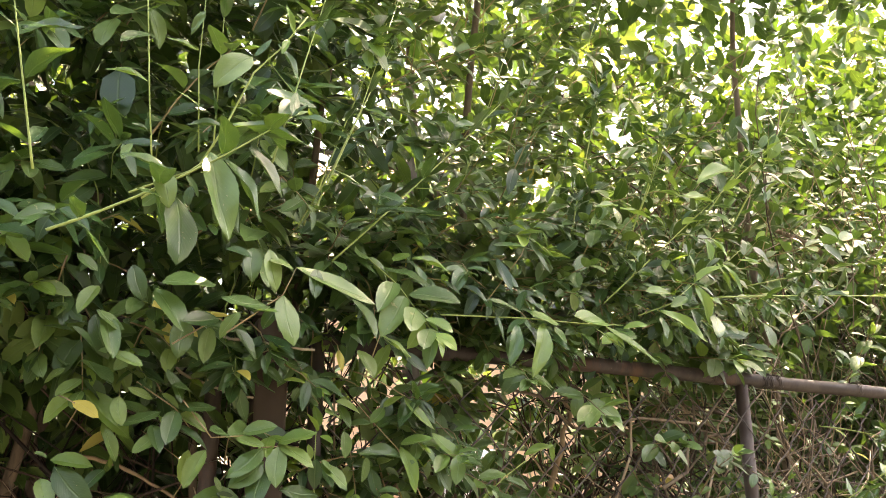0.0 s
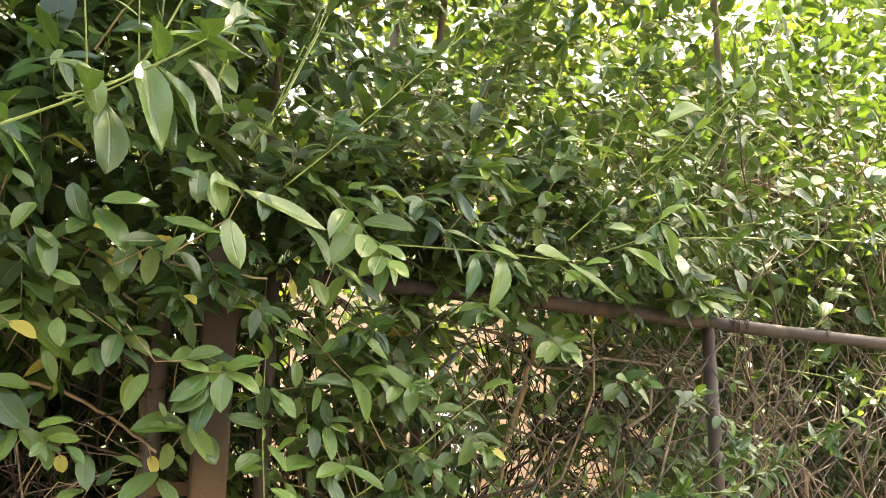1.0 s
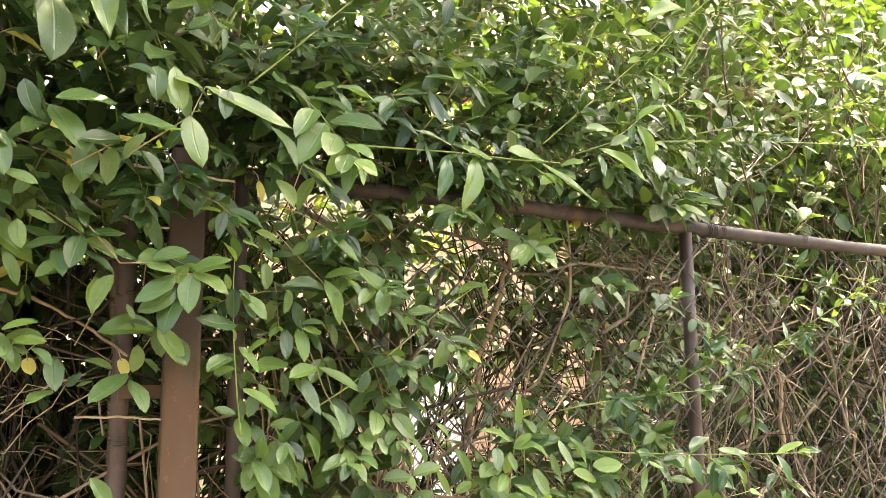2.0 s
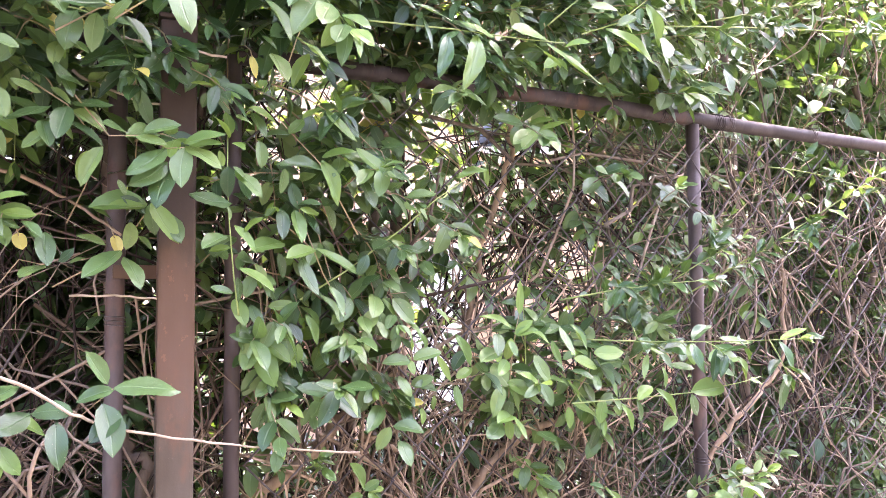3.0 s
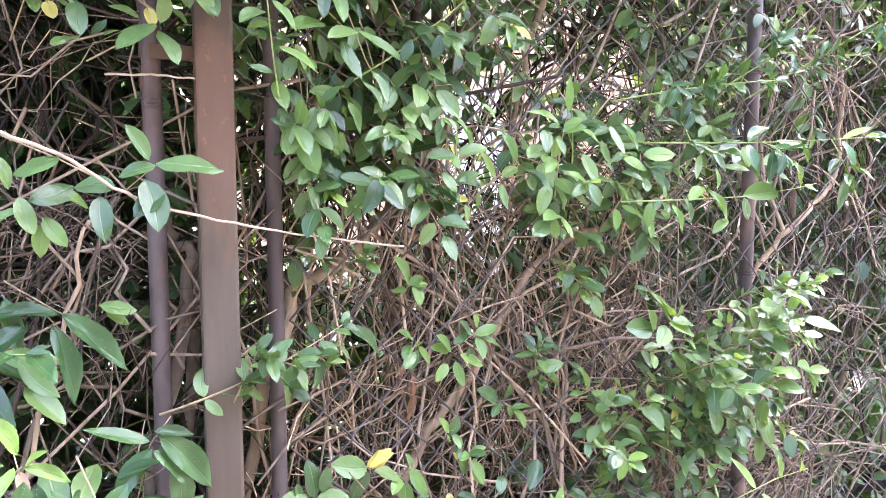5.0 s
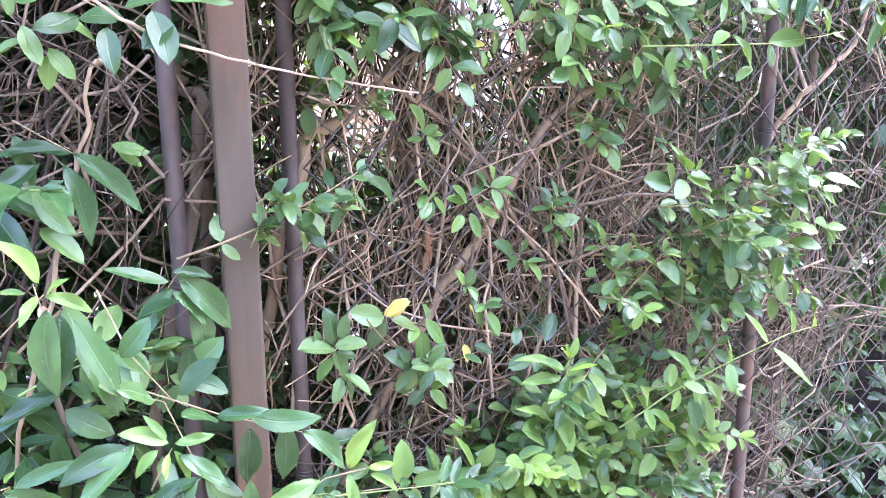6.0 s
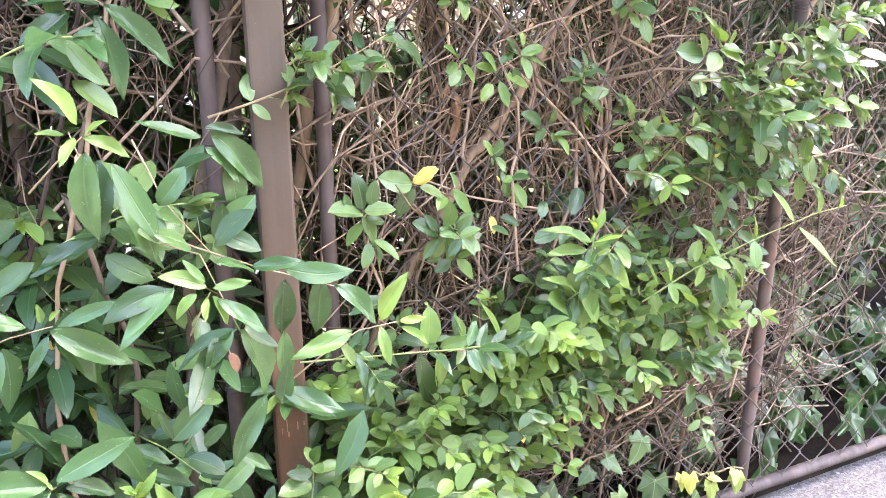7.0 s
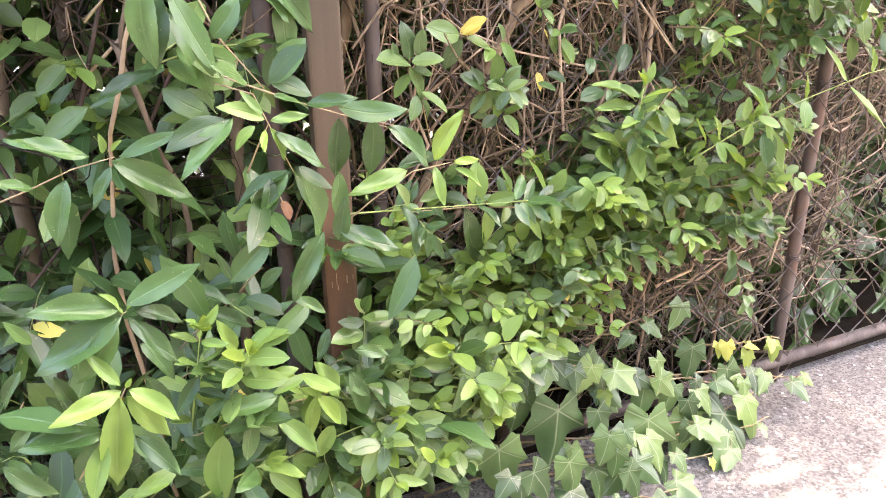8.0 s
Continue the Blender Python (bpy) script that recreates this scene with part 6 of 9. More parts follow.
leaf_at(wood, (0.035, 0.060, 0.794), (0.058, 0.057, 0.746), "green", "oval")
leaf_at(wood, (0.038, 0.060, 0.802), (0.077, 0.079, 0.804), "green", "oval")
leaf_at(wood, (0.040, 0.060, 0.791), (0.071, 0.055, 0.783), "green", "oval")
leaf_at(wood, (0.036, 0.060, 0.785), (0.010, 0.061, 0.757), "fresh", "oval")
leaf_at(wood, (0.052, 0.060, 0.759), (0.076, 0.090, 0.734), "fresh", "oval")
leaf_at(wood, (0.053, 0.060, 0.749), (0.065, 0.060, 0.719), "green", "oval")
leaf_at(wood, (0.044, 0.060, 0.755), (0.028, 0.076, 0.726), "green", "oval")
leaf_at(wood, (0.051, 0.060, 0.806), (0.053, 0.069, 0.845), "green", "oval")
leaf_at(wood, (0.016, 0.060, 0.805), (0.007, 0.069, 0.832), "deep", "oval")
wood = stem(middle_shrub, [(0.191, 0.030, 0.796), (0.149, 0.040, 0.818), (0.118, 0.050, 0.827)], 0.0011, BROWN_STEM)
leaf_at(wood, (0.116, 0.050, 0.829), (0.060, 0.061, 0.847), "green", "oval")
leaf_at(wood, (0.119, 0.050, 0.823), (0.095, 0.049, 0.782), "green", "oval")
leaf_at(wood, (0.118, 0.050, 0.832), (0.144, 0.074, 0.854), "yellow", "oval")
leaf_at(wood, (0.127, 0.050, 0.823), (0.174, 0.045, 0.797), "green", "oval")
leaf_at(wood, (0.176, 0.050, 0.797), (0.170, 0.051, 0.754), "fresh", "oval")
leaf_at(wood, (0.181, 0.050, 0.811), (0.225, 0.043, 0.775), "fresh", "oval")
leaf_at(wood, (0.185, 0.050, 0.815), (0.178, 0.052, 0.840), "green", "oval")
leaf_at(wood, (0.190, 0.050, 0.763), (0.212, 0.057, 0.753), "green", "oval")
leaf_at(wood, (0.167, 0.050, 0.805), (0.145, 0.076, 0.797), "fresh", "oval")
wood = stem(middle_shrub, [(0.198, 0.030, 0.640), (0.171, 0.040, 0.732), (0.157, 0.050, 0.744)], 0.0011, BROWN_STEM)
leaf_at(wood, (0.157, 0.050, 0.746), (0.116, 0.056, 0.775), "green", "oval")
leaf_at(wood, (0.153, 0.050, 0.751), (0.139, 0.046, 0.780), "green", "oval")
leaf_at(wood, (0.157, 0.050, 0.742), (0.131, 0.052, 0.715), "green", "oval")
leaf_at(wood, (0.169, 0.050, 0.740), (0.198, 0.080, 0.738), "green", "oval")
leaf_at(wood, (0.171, 0.050, 0.739), (0.183, 0.044, 0.697), "fresh", "oval")
leaf_at(wood, (0.189, 0.050, 0.707), (0.213, 0.066, 0.720), "fresh", "oval")
leaf_at(wood, (0.187, 0.050, 0.704), (0.211, 0.056, 0.672), "fresh", "oval")
leaf_at(wood, (0.175, 0.050, 0.706), (0.142, 0.067, 0.698), "green", "oval")
leaf_at(wood, (0.172, 0.050, 0.744), (0.149, 0.055, 0.714), "green", "oval")
wood = stem(middle_shrub, [(0.310, 0.010, 0.746), (0.283, 0.020, 0.807), (0.265, 0.030, 0.839)], 0.0011, BROWN_STEM)
leaf_at(wood, (0.269, 0.030, 0.830), (0.267, 0.048, 0.816), "green", "oval")
leaf_at(wood, (0.262, 0.030, 0.848), (0.266, 0.041, 0.875), "green", "oval")
leaf_at(wood, (0.265, 0.030, 0.846), (0.273, 0.047, 0.832), "green", "oval")
leaf_at(wood, (0.289, 0.030, 0.812), (0.306, 0.056, 0.821), "green", "oval")
leaf_at(wood, (0.296, 0.030, 0.803), (0.310, 0.044, 0.767), "fresh", "oval")
leaf_at(wood, (0.277, 0.030, 0.811), (0.297, 0.027, 0.782), "green", "oval")
leaf_at(wood, (0.265, 0.030, 0.820), (0.279, 0.024, 0.800), "yellow", "oval")
leaf_at(wood, (0.258, 0.030, 0.741), (0.272, 0.058, 0.733), "green", "oval")
leaf_at(wood, (0.273, 0.030, 0.753), (0.302, 0.041, 0.742), "green", "oval")
wood = stem(middle_shrub, [(0.343, 0.010, 0.683), (0.349, 0.030, 0.792)], 0.0008, BROWN_STEM)
leaf_at(wood, (0.336, 0.030, 0.705), (0.382, 0.029, 0.712), "deep", "oval")
leaf_at(wood, (0.420, 0.030, 0.783), (0.385, 0.058, 0.750), "deep", "oval")
leaf_at(wood, (0.360, 0.030, 0.773), (0.348, 0.044, 0.813), "deep", "oval")
leaf_at(wood, (0.391, 0.030, 0.805), (0.393, 0.050, 0.829), "deep", "oval")
leaf_at(wood, (0.355, 0.030, 0.769), (0.336, 0.055, 0.755), "deep", "oval")
wood = stem(middle_shrub, [(0.387, 0.090, 0.547), (0.379, 0.097, 0.630), (0.388, 0.103, 0.691), (0.392, 0.110, 0.712)], 0.0012, GREEN_STEM)
leaf_at(wood, (0.382, 0.110, 0.715), (0.310, 0.113, 0.761), "fresh")
leaf_at(wood, (0.382, 0.110, 0.709), (0.306, 0.116, 0.715), "fresh")
leaf_at(wood, (0.396, 0.110, 0.657), (0.372, 0.120, 0.577), "fresh")
leaf_at(wood, (0.393, 0.110, 0.693), (0.431, 0.107, 0.631), "fresh")
leaf_at(wood, (0.399, 0.110, 0.693), (0.459, 0.131, 0.638), "fresh")
leaf_at(wood, (0.372, 0.110, 0.687), (0.367, 0.106, 0.624), "fresh", "oval")
leaf_at(wood, (0.374, 0.110, 0.645), (0.393, 0.128, 0.591), "fresh", "oval")
leaf_at(wood, (0.364, 0.110, 0.642), (0.304, 0.129, 0.689), "fresh")
leaf_at(wood, (0.356, 0.110, 0.611), (0.301, 0.138, 0.653), "fresh", "oval")
leaf_at(wood, (0.384, 0.110, 0.648), (0.406, 0.134, 0.636), "fresh")
leaf_at(wood, (0.390, 0.110, 0.712), (0.419, 0.121, 0.732), "young")
leaf_at(wood, (0.384, 0.110, 0.718), (0.398, 0.110, 0.735), "young")
leaf_at(wood, (0.387, 0.110, 0.712), (0.403, 0.108, 0.693), "young")
leaf_at(wood, (0.360, 0.110, 0.591), (0.321, 0.122, 0.571), "fresh", "oval")
leaf_at(wood, (0.372, 0.110, 0.573), (0.421, 0.121, 0.537), "fresh", "oval")
leaf_at(wood, (0.364, 0.110, 0.619), (0.364, 0.105, 0.566), "fresh", "oval")
wood = stem(middle_shrub, [(0.490, 0.120, 0.606), (0.589, 0.125, 0.648), (0.719, 0.130, 0.683), (0.845, 0.135, 0.711), (0.916, 0.140, 0.718)], 0.0014, GREEN_STEM)
leaf_at(wood, (0.502, 0.140, 0.639), (0.449, 0.166, 0.699), "fresh")
leaf_at(wood, (0.529, 0.140, 0.641), (0.504, 0.151, 0.686), "fresh")
leaf_at(wood, (0.523, 0.140, 0.639), (0.532, 0.159, 0.610), "fresh", "oval")
leaf_at(wood, (0.531, 0.140, 0.634), (0.598, 0.140, 0.586), "fresh")
leaf_at(wood, (0.576, 0.140, 0.666), (0.576, 0.141, 0.705), "fresh", "oval")
leaf_at(wood, (0.629, 0.140, 0.668), (0.573, 0.132, 0.728), "fresh")
leaf_at(wood, (0.592, 0.140, 0.657), (0.574, 0.145, 0.627), "fresh", "oval")
leaf_at(wood, (0.647, 0.140, 0.663), (0.703, 0.142, 0.600), "fresh")
leaf_at(wood, (0.622, 0.140, 0.657), (0.674, 0.148, 0.566), "fresh")
leaf_at(wood, (0.637, 0.140, 0.644), (0.649, 0.146, 0.593), "green")
leaf_at(wood, (0.702, 0.140, 0.687), (0.684, 0.164, 0.736), "fresh", "oval")
leaf_at(wood, (0.703, 0.140, 0.683), (0.688, 0.166, 0.646), "fresh", "oval")
leaf_at(wood, (0.790, 0.140, 0.706), (0.727, 0.139, 0.769), "fresh")
leaf_at(wood, (0.803, 0.140, 0.692), (0.900, 0.147, 0.609), "fresh")
leaf_at(wood, (0.850, 0.140, 0.711), (0.841, 0.138, 0.756), "fresh")
leaf_at(wood, (0.895, 0.140, 0.716), (0.886, 0.157, 0.747), "fresh")
leaf_at(wood, (0.603, 0.140, 0.669), (0.625, 0.169, 0.659), "fresh", "oval")
leaf_at(wood, (0.482, 0.140, 0.652), (0.457, 0.140, 0.663), "fresh", "oval")
leaf_at(wood, (0.618, 0.140, 0.638), (0.622, 0.161, 0.589), "deep", "oval")
wood = stem(middle_shrub, [(0.526, 0.070, 0.485), (0.564, 0.080, 0.534), (0.644, 0.090, 0.531)], 0.0011, BROWN_STEM)
leaf_at(wood, (0.527, 0.090, 0.597), (0.577, 0.093, 0.547), "fresh", "oval")
leaf_at(wood, (0.516, 0.090, 0.579), (0.507, 0.083, 0.531), "fresh", "oval")
leaf_at(wood, (0.593, 0.090, 0.521), (0.545, 0.111, 0.504), "fresh", "oval")
leaf_at(wood, (0.618, 0.090, 0.525), (0.664, 0.095, 0.539), "fresh", "oval")
leaf_at(wood, (0.619, 0.090, 0.520), (0.664, 0.088, 0.465), "fresh", "oval")
leaf_at(wood, (0.471, 0.090, 0.548), (0.428, 0.099, 0.581), "fresh", "oval")
leaf_at(wood, (0.477, 0.090, 0.541), (0.504, 0.091, 0.561), "fresh", "oval")
leaf_at(wood, (0.472, 0.090, 0.532), (0.486, 0.098, 0.486), "fresh", "oval")
leaf_at(wood, (0.445, 0.090, 0.603), (0.466, 0.099, 0.613), "fresh", "oval")
leaf_at(wood, (0.556, 0.090, 0.528), (0.539, 0.098, 0.494), "fresh", "oval")
leaf_at(wood, (0.686, 0.090, 0.499), (0.719, 0.104, 0.459), "fresh")
leaf_at(wood, (0.658, 0.090, 0.516), (0.692, 0.093, 0.478), "green", "oval")
wood = stem(middle_shrub, [(0.003, 0.080, 0.593), (0.105, 0.087, 0.586), (0.223, 0.093, 0.566), (0.249, 0.100, 0.602)], 0.0010, BROWN_STEM)
leaf_at(wood, (0.112, 0.100, 0.595), (0.121, 0.096, 0.655), "fresh", "oval")
leaf_at(wood, (0.134, 0.100, 0.585), (0.134, 0.095, 0.524), "fresh", "oval")
leaf_at(wood, (0.099, 0.100, 0.590), (0.135, 0.096, 0.489), "green")
leaf_at(wood, (0.176, 0.100, 0.580), (0.153, 0.112, 0.648), "fresh")
leaf_at(wood, (0.191, 0.100, 0.575), (0.231, 0.106, 0.597), "fresh", "oval")
leaf_at(wood, (0.198, 0.100, 0.569), (0.216, 0.123, 0.526), "fresh")
leaf_at(wood, (0.237, 0.100, 0.591), (0.196, 0.111, 0.654), "fresh")
leaf_at(wood, (0.239, 0.100, 0.590), (0.256, 0.119, 0.626), "fresh", "oval")
leaf_at(wood, (0.249, 0.100, 0.569), (0.240, 0.129, 0.541), "fresh", "oval")
leaf_at(wood, (0.259, 0.100, 0.560), (0.293, 0.094, 0.563), "fresh", "oval")
leaf_at(wood, (0.269, 0.100, 0.552), (0.296, 0.093, 0.503), "fresh", "oval")
leaf_at(wood, (0.239, 0.100, 0.557), (0.251, 0.097, 0.505), "fresh", "oval")
leaf_at(wood, (0.171, 0.100, 0.532), (0.186, 0.107, 0.499), "fresh", "oval")
leaf_at(wood, (0.230, 0.100, 0.512), (0.194, 0.114, 0.486), "fresh", "oval")
leaf_at(wood, (0.244, 0.100, 0.508), (0.250, 0.120, 0.474), "fresh", "oval")
leaf_at(wood, (0.275, 0.100, 0.511), (0.313, 0.105, 0.473), "fresh", "oval")
leaf_at(wood, (0.290, 0.100, 0.531), (0.323, 0.129, 0.531), "fresh", "oval")
leaf_at(wood, (0.311, 0.100, 0.501), (0.344, 0.092, 0.448), "fresh", "oval")
leaf_at(wood, (0.134, 0.100, 0.592), (0.169, 0.124, 0.608), "fresh", "oval")
leaf_at(wood, (0.352, 0.100, 0.535), (0.397, 0.100, 0.499), "fresh", "oval")
leaf_at(wood, (0.370, 0.100, 0.495), (0.364, 0.125, 0.470), "fresh", "oval")
leaf_at(wood, (0.331, 0.100, 0.583), (0.368, 0.093, 0.543), "fresh", "oval")
wood = stem(middle_shrub, [(0.041, 0.050, 1.384), (0.033, 0.060, 1.327), (0.027, 0.070, 1.301)], 0.0011, BROWN_STEM)
leaf_at(wood, (-0.009, 0.070, 1.358), (-0.005, 0.099, 1.324), "fresh", "oval")
leaf_at(wood, (0.010, 0.070, 1.348), (0.020, 0.091, 1.319), "green", "oval")
leaf_at(wood, (0.024, 0.070, 1.298), (0.034, 0.100, 1.248), "fresh", "oval")
leaf_at(wood, (0.029, 0.070, 1.299), (0.059, 0.084, 1.272), "fresh", "oval")
leaf_at(wood, (0.021, 0.070, 1.299), (0.001, 0.069, 1.297), "green", "oval")
leaf_at(wood, (0.009, 0.070, 1.297), (-0.007, 0.099, 1.268), "green", "oval")
leaf_at(wood, (0.056, 0.070, 1.309), (0.059, 0.079, 1.271), "green", "oval")
leaf_at(wood, (0.076, 0.070, 1.296), (0.073, 0.065, 1.264), "fresh", "oval")
leaf_at(wood, (0.086, 0.070, 1.335), (0.100, 0.085, 1.297), "fresh")
leaf_at(wood, (0.033, 0.070, 1.346), (0.069, 0.081, 1.350), "green", "oval")
leaf_at(wood, (0.107, 0.070, 1.361), (0.138, 0.080, 1.328), "green")
leaf_at(wood, (0.095, 0.070, 1.367), (0.083, 0.068, 1.353), "green", "oval")
leaf_at(wood, (0.040, 0.070, 1.326), (0.034, 0.067, 1.305), "fresh", "oval")
leaf_at(wood, (0.063, 0.070, 1.324), (0.076, 0.084, 1.298), "deep", "oval")
leaf_at(wood, (0.039, 0.070, 1.252), (0.014, 0.079, 1.229), "green", "oval")
leaf_at(wood, (0.053, 0.070, 1.250), (0.078, 0.067, 1.200), "green")
leaf_at(wood, (0.051, 0.070, 1.252), (0.081, 0.079, 1.224), "deep", "oval")
leaf_at(wood, (-0.003, 0.070, 1.325), (-0.003, 0.090, 1.293), "green", "oval")
leaf_at(wood, (0.110, 0.070, 1.293), (0.111, 0.089, 1.267), "green")
wood = stem(middle_shrub, [(0.239, 0.030, 1.235), (0.253, 0.040, 1.298), (0.251, 0.050, 1.321)], 0.0009, BROWN_STEM)
leaf_at(wood, (0.206, 0.050, 1.361), (0.233, 0.060, 1.323), "fresh")
leaf_at(wood, (0.236, 0.050, 1.305), (0.224, 0.057, 1.280), "green", "oval")
leaf_at(wood, (0.251, 0.050, 1.321), (0.274, 0.056, 1.301), "fresh", "oval")
leaf_at(wood, (0.268, 0.050, 1.310), (0.287, 0.051, 1.277), "fresh")
leaf_at(wood, (0.248, 0.050, 1.328), (0.264, 0.050, 1.314), "green", "oval")
leaf_at(wood, (0.300, 0.050, 1.340), (0.322, 0.059, 1.321), "fresh", "oval")
leaf_at(wood, (0.301, 0.050, 1.271), (0.327, 0.046, 1.231), "fresh")
leaf_at(wood, (0.237, 0.050, 1.243), (0.251, 0.070, 1.218), "green", "oval")
leaf_at(wood, (0.255, 0.050, 1.267), (0.254, 0.069, 1.250), "fresh", "oval")
wood = stem(middle_shrub, [(0.444, 0.030, 1.244), (0.337, 0.040, 1.231), (0.273, 0.050, 1.210)], 0.0009, BROWN_STEM)
leaf_at(wood, (0.300, 0.050, 1.220), (0.260, 0.065, 1.232), "green", "oval")
leaf_at(wood, (0.295, 0.050, 1.211), (0.304, 0.043, 1.189), "fresh", "oval")
leaf_at(wood, (0.278, 0.050, 1.203), (0.250, 0.056, 1.202), "yellow", "oval")
leaf_at(wood, (0.275, 0.050, 1.195), (0.273, 0.058, 1.172), "fresh", "oval")
leaf_at(wood, (0.335, 0.050, 1.235), (0.366, 0.046, 1.252), "fresh", "oval")
leaf_at(wood, (0.335, 0.050, 1.224), (0.327, 0.079, 1.188), "fresh")
leaf_at(wood, (0.334, 0.050, 1.301), (0.352, 0.071, 1.257), "fresh")
leaf_at(wood, (0.256, 0.050, 1.207), (0.231, 0.061, 1.224), "fresh", "oval")
leaf_at(wood, (0.265, 0.050, 1.196), (0.241, 0.069, 1.215), "green", "oval")
wood = stem(middle_shrub, [(0.416, 0.070, 1.202), (0.419, 0.077, 1.267), (0.423, 0.083, 1.309), (0.424, 0.090, 1.330)], 0.0011, BROWN_STEM)
leaf_at(wood, (0.425, 0.090, 1.330), (0.427, 0.090, 1.382), "fresh")
leaf_at(wood, (0.409, 0.090, 1.310), (0.361, 0.091, 1.334), "fresh")
leaf_at(wood, (0.417, 0.090, 1.301), (0.440, 0.102, 1.322), "fresh", "oval")
leaf_at(wood, (0.439, 0.090, 1.306), (0.470, 0.110, 1.290), "fresh")
leaf_at(wood, (0.414, 0.090, 1.301), (0.446, 0.107, 1.307), "fresh", "oval")
leaf_at(wood, (0.409, 0.090, 1.295), (0.406, 0.082, 1.261), "fresh", "oval")
leaf_at(wood, (0.405, 0.090, 1.291), (0.407, 0.105, 1.267), "fresh", "oval")
leaf_at(wood, (0.385, 0.090, 1.302), (0.371, 0.117, 1.275), "green", "oval")
leaf_at(wood, (0.391, 0.090, 1.276), (0.343, 0.110, 1.266), "green", "oval")
leaf_at(wood, (0.401, 0.090, 1.261), (0.367, 0.117, 1.242), "fresh", "oval")
leaf_at(wood, (0.357, 0.090, 1.247), (0.376, 0.119, 1.219), "green")
leaf_at(wood, (0.401, 0.090, 1.228), (0.466, 0.090, 1.196), "fresh", "oval")
leaf_at(wood, (0.402, 0.090, 1.223), (0.423, 0.093, 1.184), "fresh")
leaf_at(wood, (0.392, 0.090, 1.223), (0.369, 0.103, 1.183), "green", "oval")
leaf_at(wood, (0.408, 0.090, 1.178), (0.367, 0.119, 1.178), "fresh", "oval")
leaf_at(wood, (0.403, 0.090, 1.172), (0.404, 0.096, 1.144), "fresh", "oval")
leaf_at(wood, (0.413, 0.090, 1.176), (0.416, 0.118, 1.145), "fresh")
leaf_at(wood, (0.389, 0.090, 1.170), (0.350, 0.114, 1.155), "green", "oval")
leaf_at(wood, (0.486, 0.090, 1.289), (0.495, 0.102, 1.252), "fresh")
leaf_at(wood, (0.451, 0.090, 1.268), (0.471, 0.106, 1.227), "green", "oval")
wood = stem(right_shrub, [(0.516, 0.080, 1.176), (0.559, 0.090, 1.235), (0.555, 0.100, 1.269)], 0.0010, BROWN_STEM)
leaf_at(wood, (0.514, 0.100, 1.314), (0.530, 0.128, 1.276), "fresh")
leaf_at(wood, (0.561, 0.100, 1.267), (0.604, 0.122, 1.270), "fresh", "oval")
leaf_at(wood, (0.567, 0.100, 1.244), (0.519, 0.103, 1.260), "fresh", "oval")
leaf_at(wood, (0.517, 0.100, 1.242), (0.541, 0.124, 1.227), "green", "oval")
leaf_at(wood, (0.502, 0.100, 1.240), (0.488, 0.099, 1.256), "green", "oval")
leaf_at(wood, (0.508, 0.100, 1.227), (0.531, 0.106, 1.193), "fresh")
leaf_at(wood, (0.568, 0.100, 1.231), (0.549, 0.128, 1.217), "green", "oval")
leaf_at(wood, (0.591, 0.100, 1.228), (0.593, 0.124, 1.202), "fresh")
leaf_at(wood, (0.509, 0.100, 1.185), (0.507, 0.104, 1.153), "fresh", "oval")
leaf_at(wood, (0.520, 0.100, 1.189), (0.569, 0.103, 1.167), "fresh", "oval")
leaf_at(wood, (0.581, 0.100, 1.192), (0.564, 0.115, 1.160), "fresh", "oval")
leaf_at(wood, (0.598, 0.100, 1.196), (0.594, 0.124, 1.180), "green", "oval")
leaf_at(wood, (0.577, 0.100, 1.167), (0.565, 0.118, 1.138), "fresh")
leaf_at(wood, (0.494, 0.100, 1.310), (0.501, 0.128, 1.267), "green")
leaf_at(wood, (0.606, 0.100, 1.257), (0.626, 0.120, 1.231), "fresh")
leaf_at(wood, (0.613, 0.100, 1.239), (0.613, 0.123, 1.261), "green", "oval")
wood = stem(right_shrub, [(0.469, 0.160, 1.199), (0.593, 0.165, 1.200), (0.703, 0.170, 1.202), (0.810, 0.175, 1.213), (0.855, 0.180, 1.221)], 0.0012, GREEN_STEM)
leaf_at(wood, (0.546, 0.180, 1.195), (0.561, 0.195, 1.157), "fresh")
leaf_at(wood, (0.578, 0.180, 1.198), (0.584, 0.186, 1.168), "green", "oval")
leaf_at(wood, (0.608, 0.180, 1.218), (0.575, 0.188, 1.204), "fresh", "oval")
leaf_at(wood, (0.631, 0.180, 1.247), (0.631, 0.191, 1.216), "fresh", "oval")
leaf_at(wood, (0.617, 0.180, 1.214), (0.659, 0.192, 1.170), "fresh")
leaf_at(wood, (0.648, 0.180, 1.249), (0.675, 0.204, 1.246), "green", "oval")
leaf_at(wood, (0.731, 0.180, 1.252), (0.803, 0.182, 1.261), "fresh", "oval")
leaf_at(wood, (0.799, 0.180, 1.256), (0.838, 0.175, 1.213), "fresh")
leaf_at(wood, (0.692, 0.180, 1.281), (0.684, 0.200, 1.253), "fresh", "oval")
leaf_at(wood, (0.759, 0.180, 1.288), (0.827, 0.182, 1.279), "fresh")
leaf_at(wood, (0.693, 0.180, 1.201), (0.702, 0.188, 1.169), "green", "oval")
leaf_at(wood, (0.766, 0.180, 1.209), (0.697, 0.176, 1.205), "fresh", "oval")
leaf_at(wood, (0.797, 0.180, 1.221), (0.742, 0.204, 1.239), "green", "oval")
leaf_at(wood, (0.829, 0.180, 1.217), (0.857, 0.182, 1.210), "young", "oval")
leaf_at(wood, (0.660, 0.180, 1.168), (0.629, 0.183, 1.152), "green", "oval")
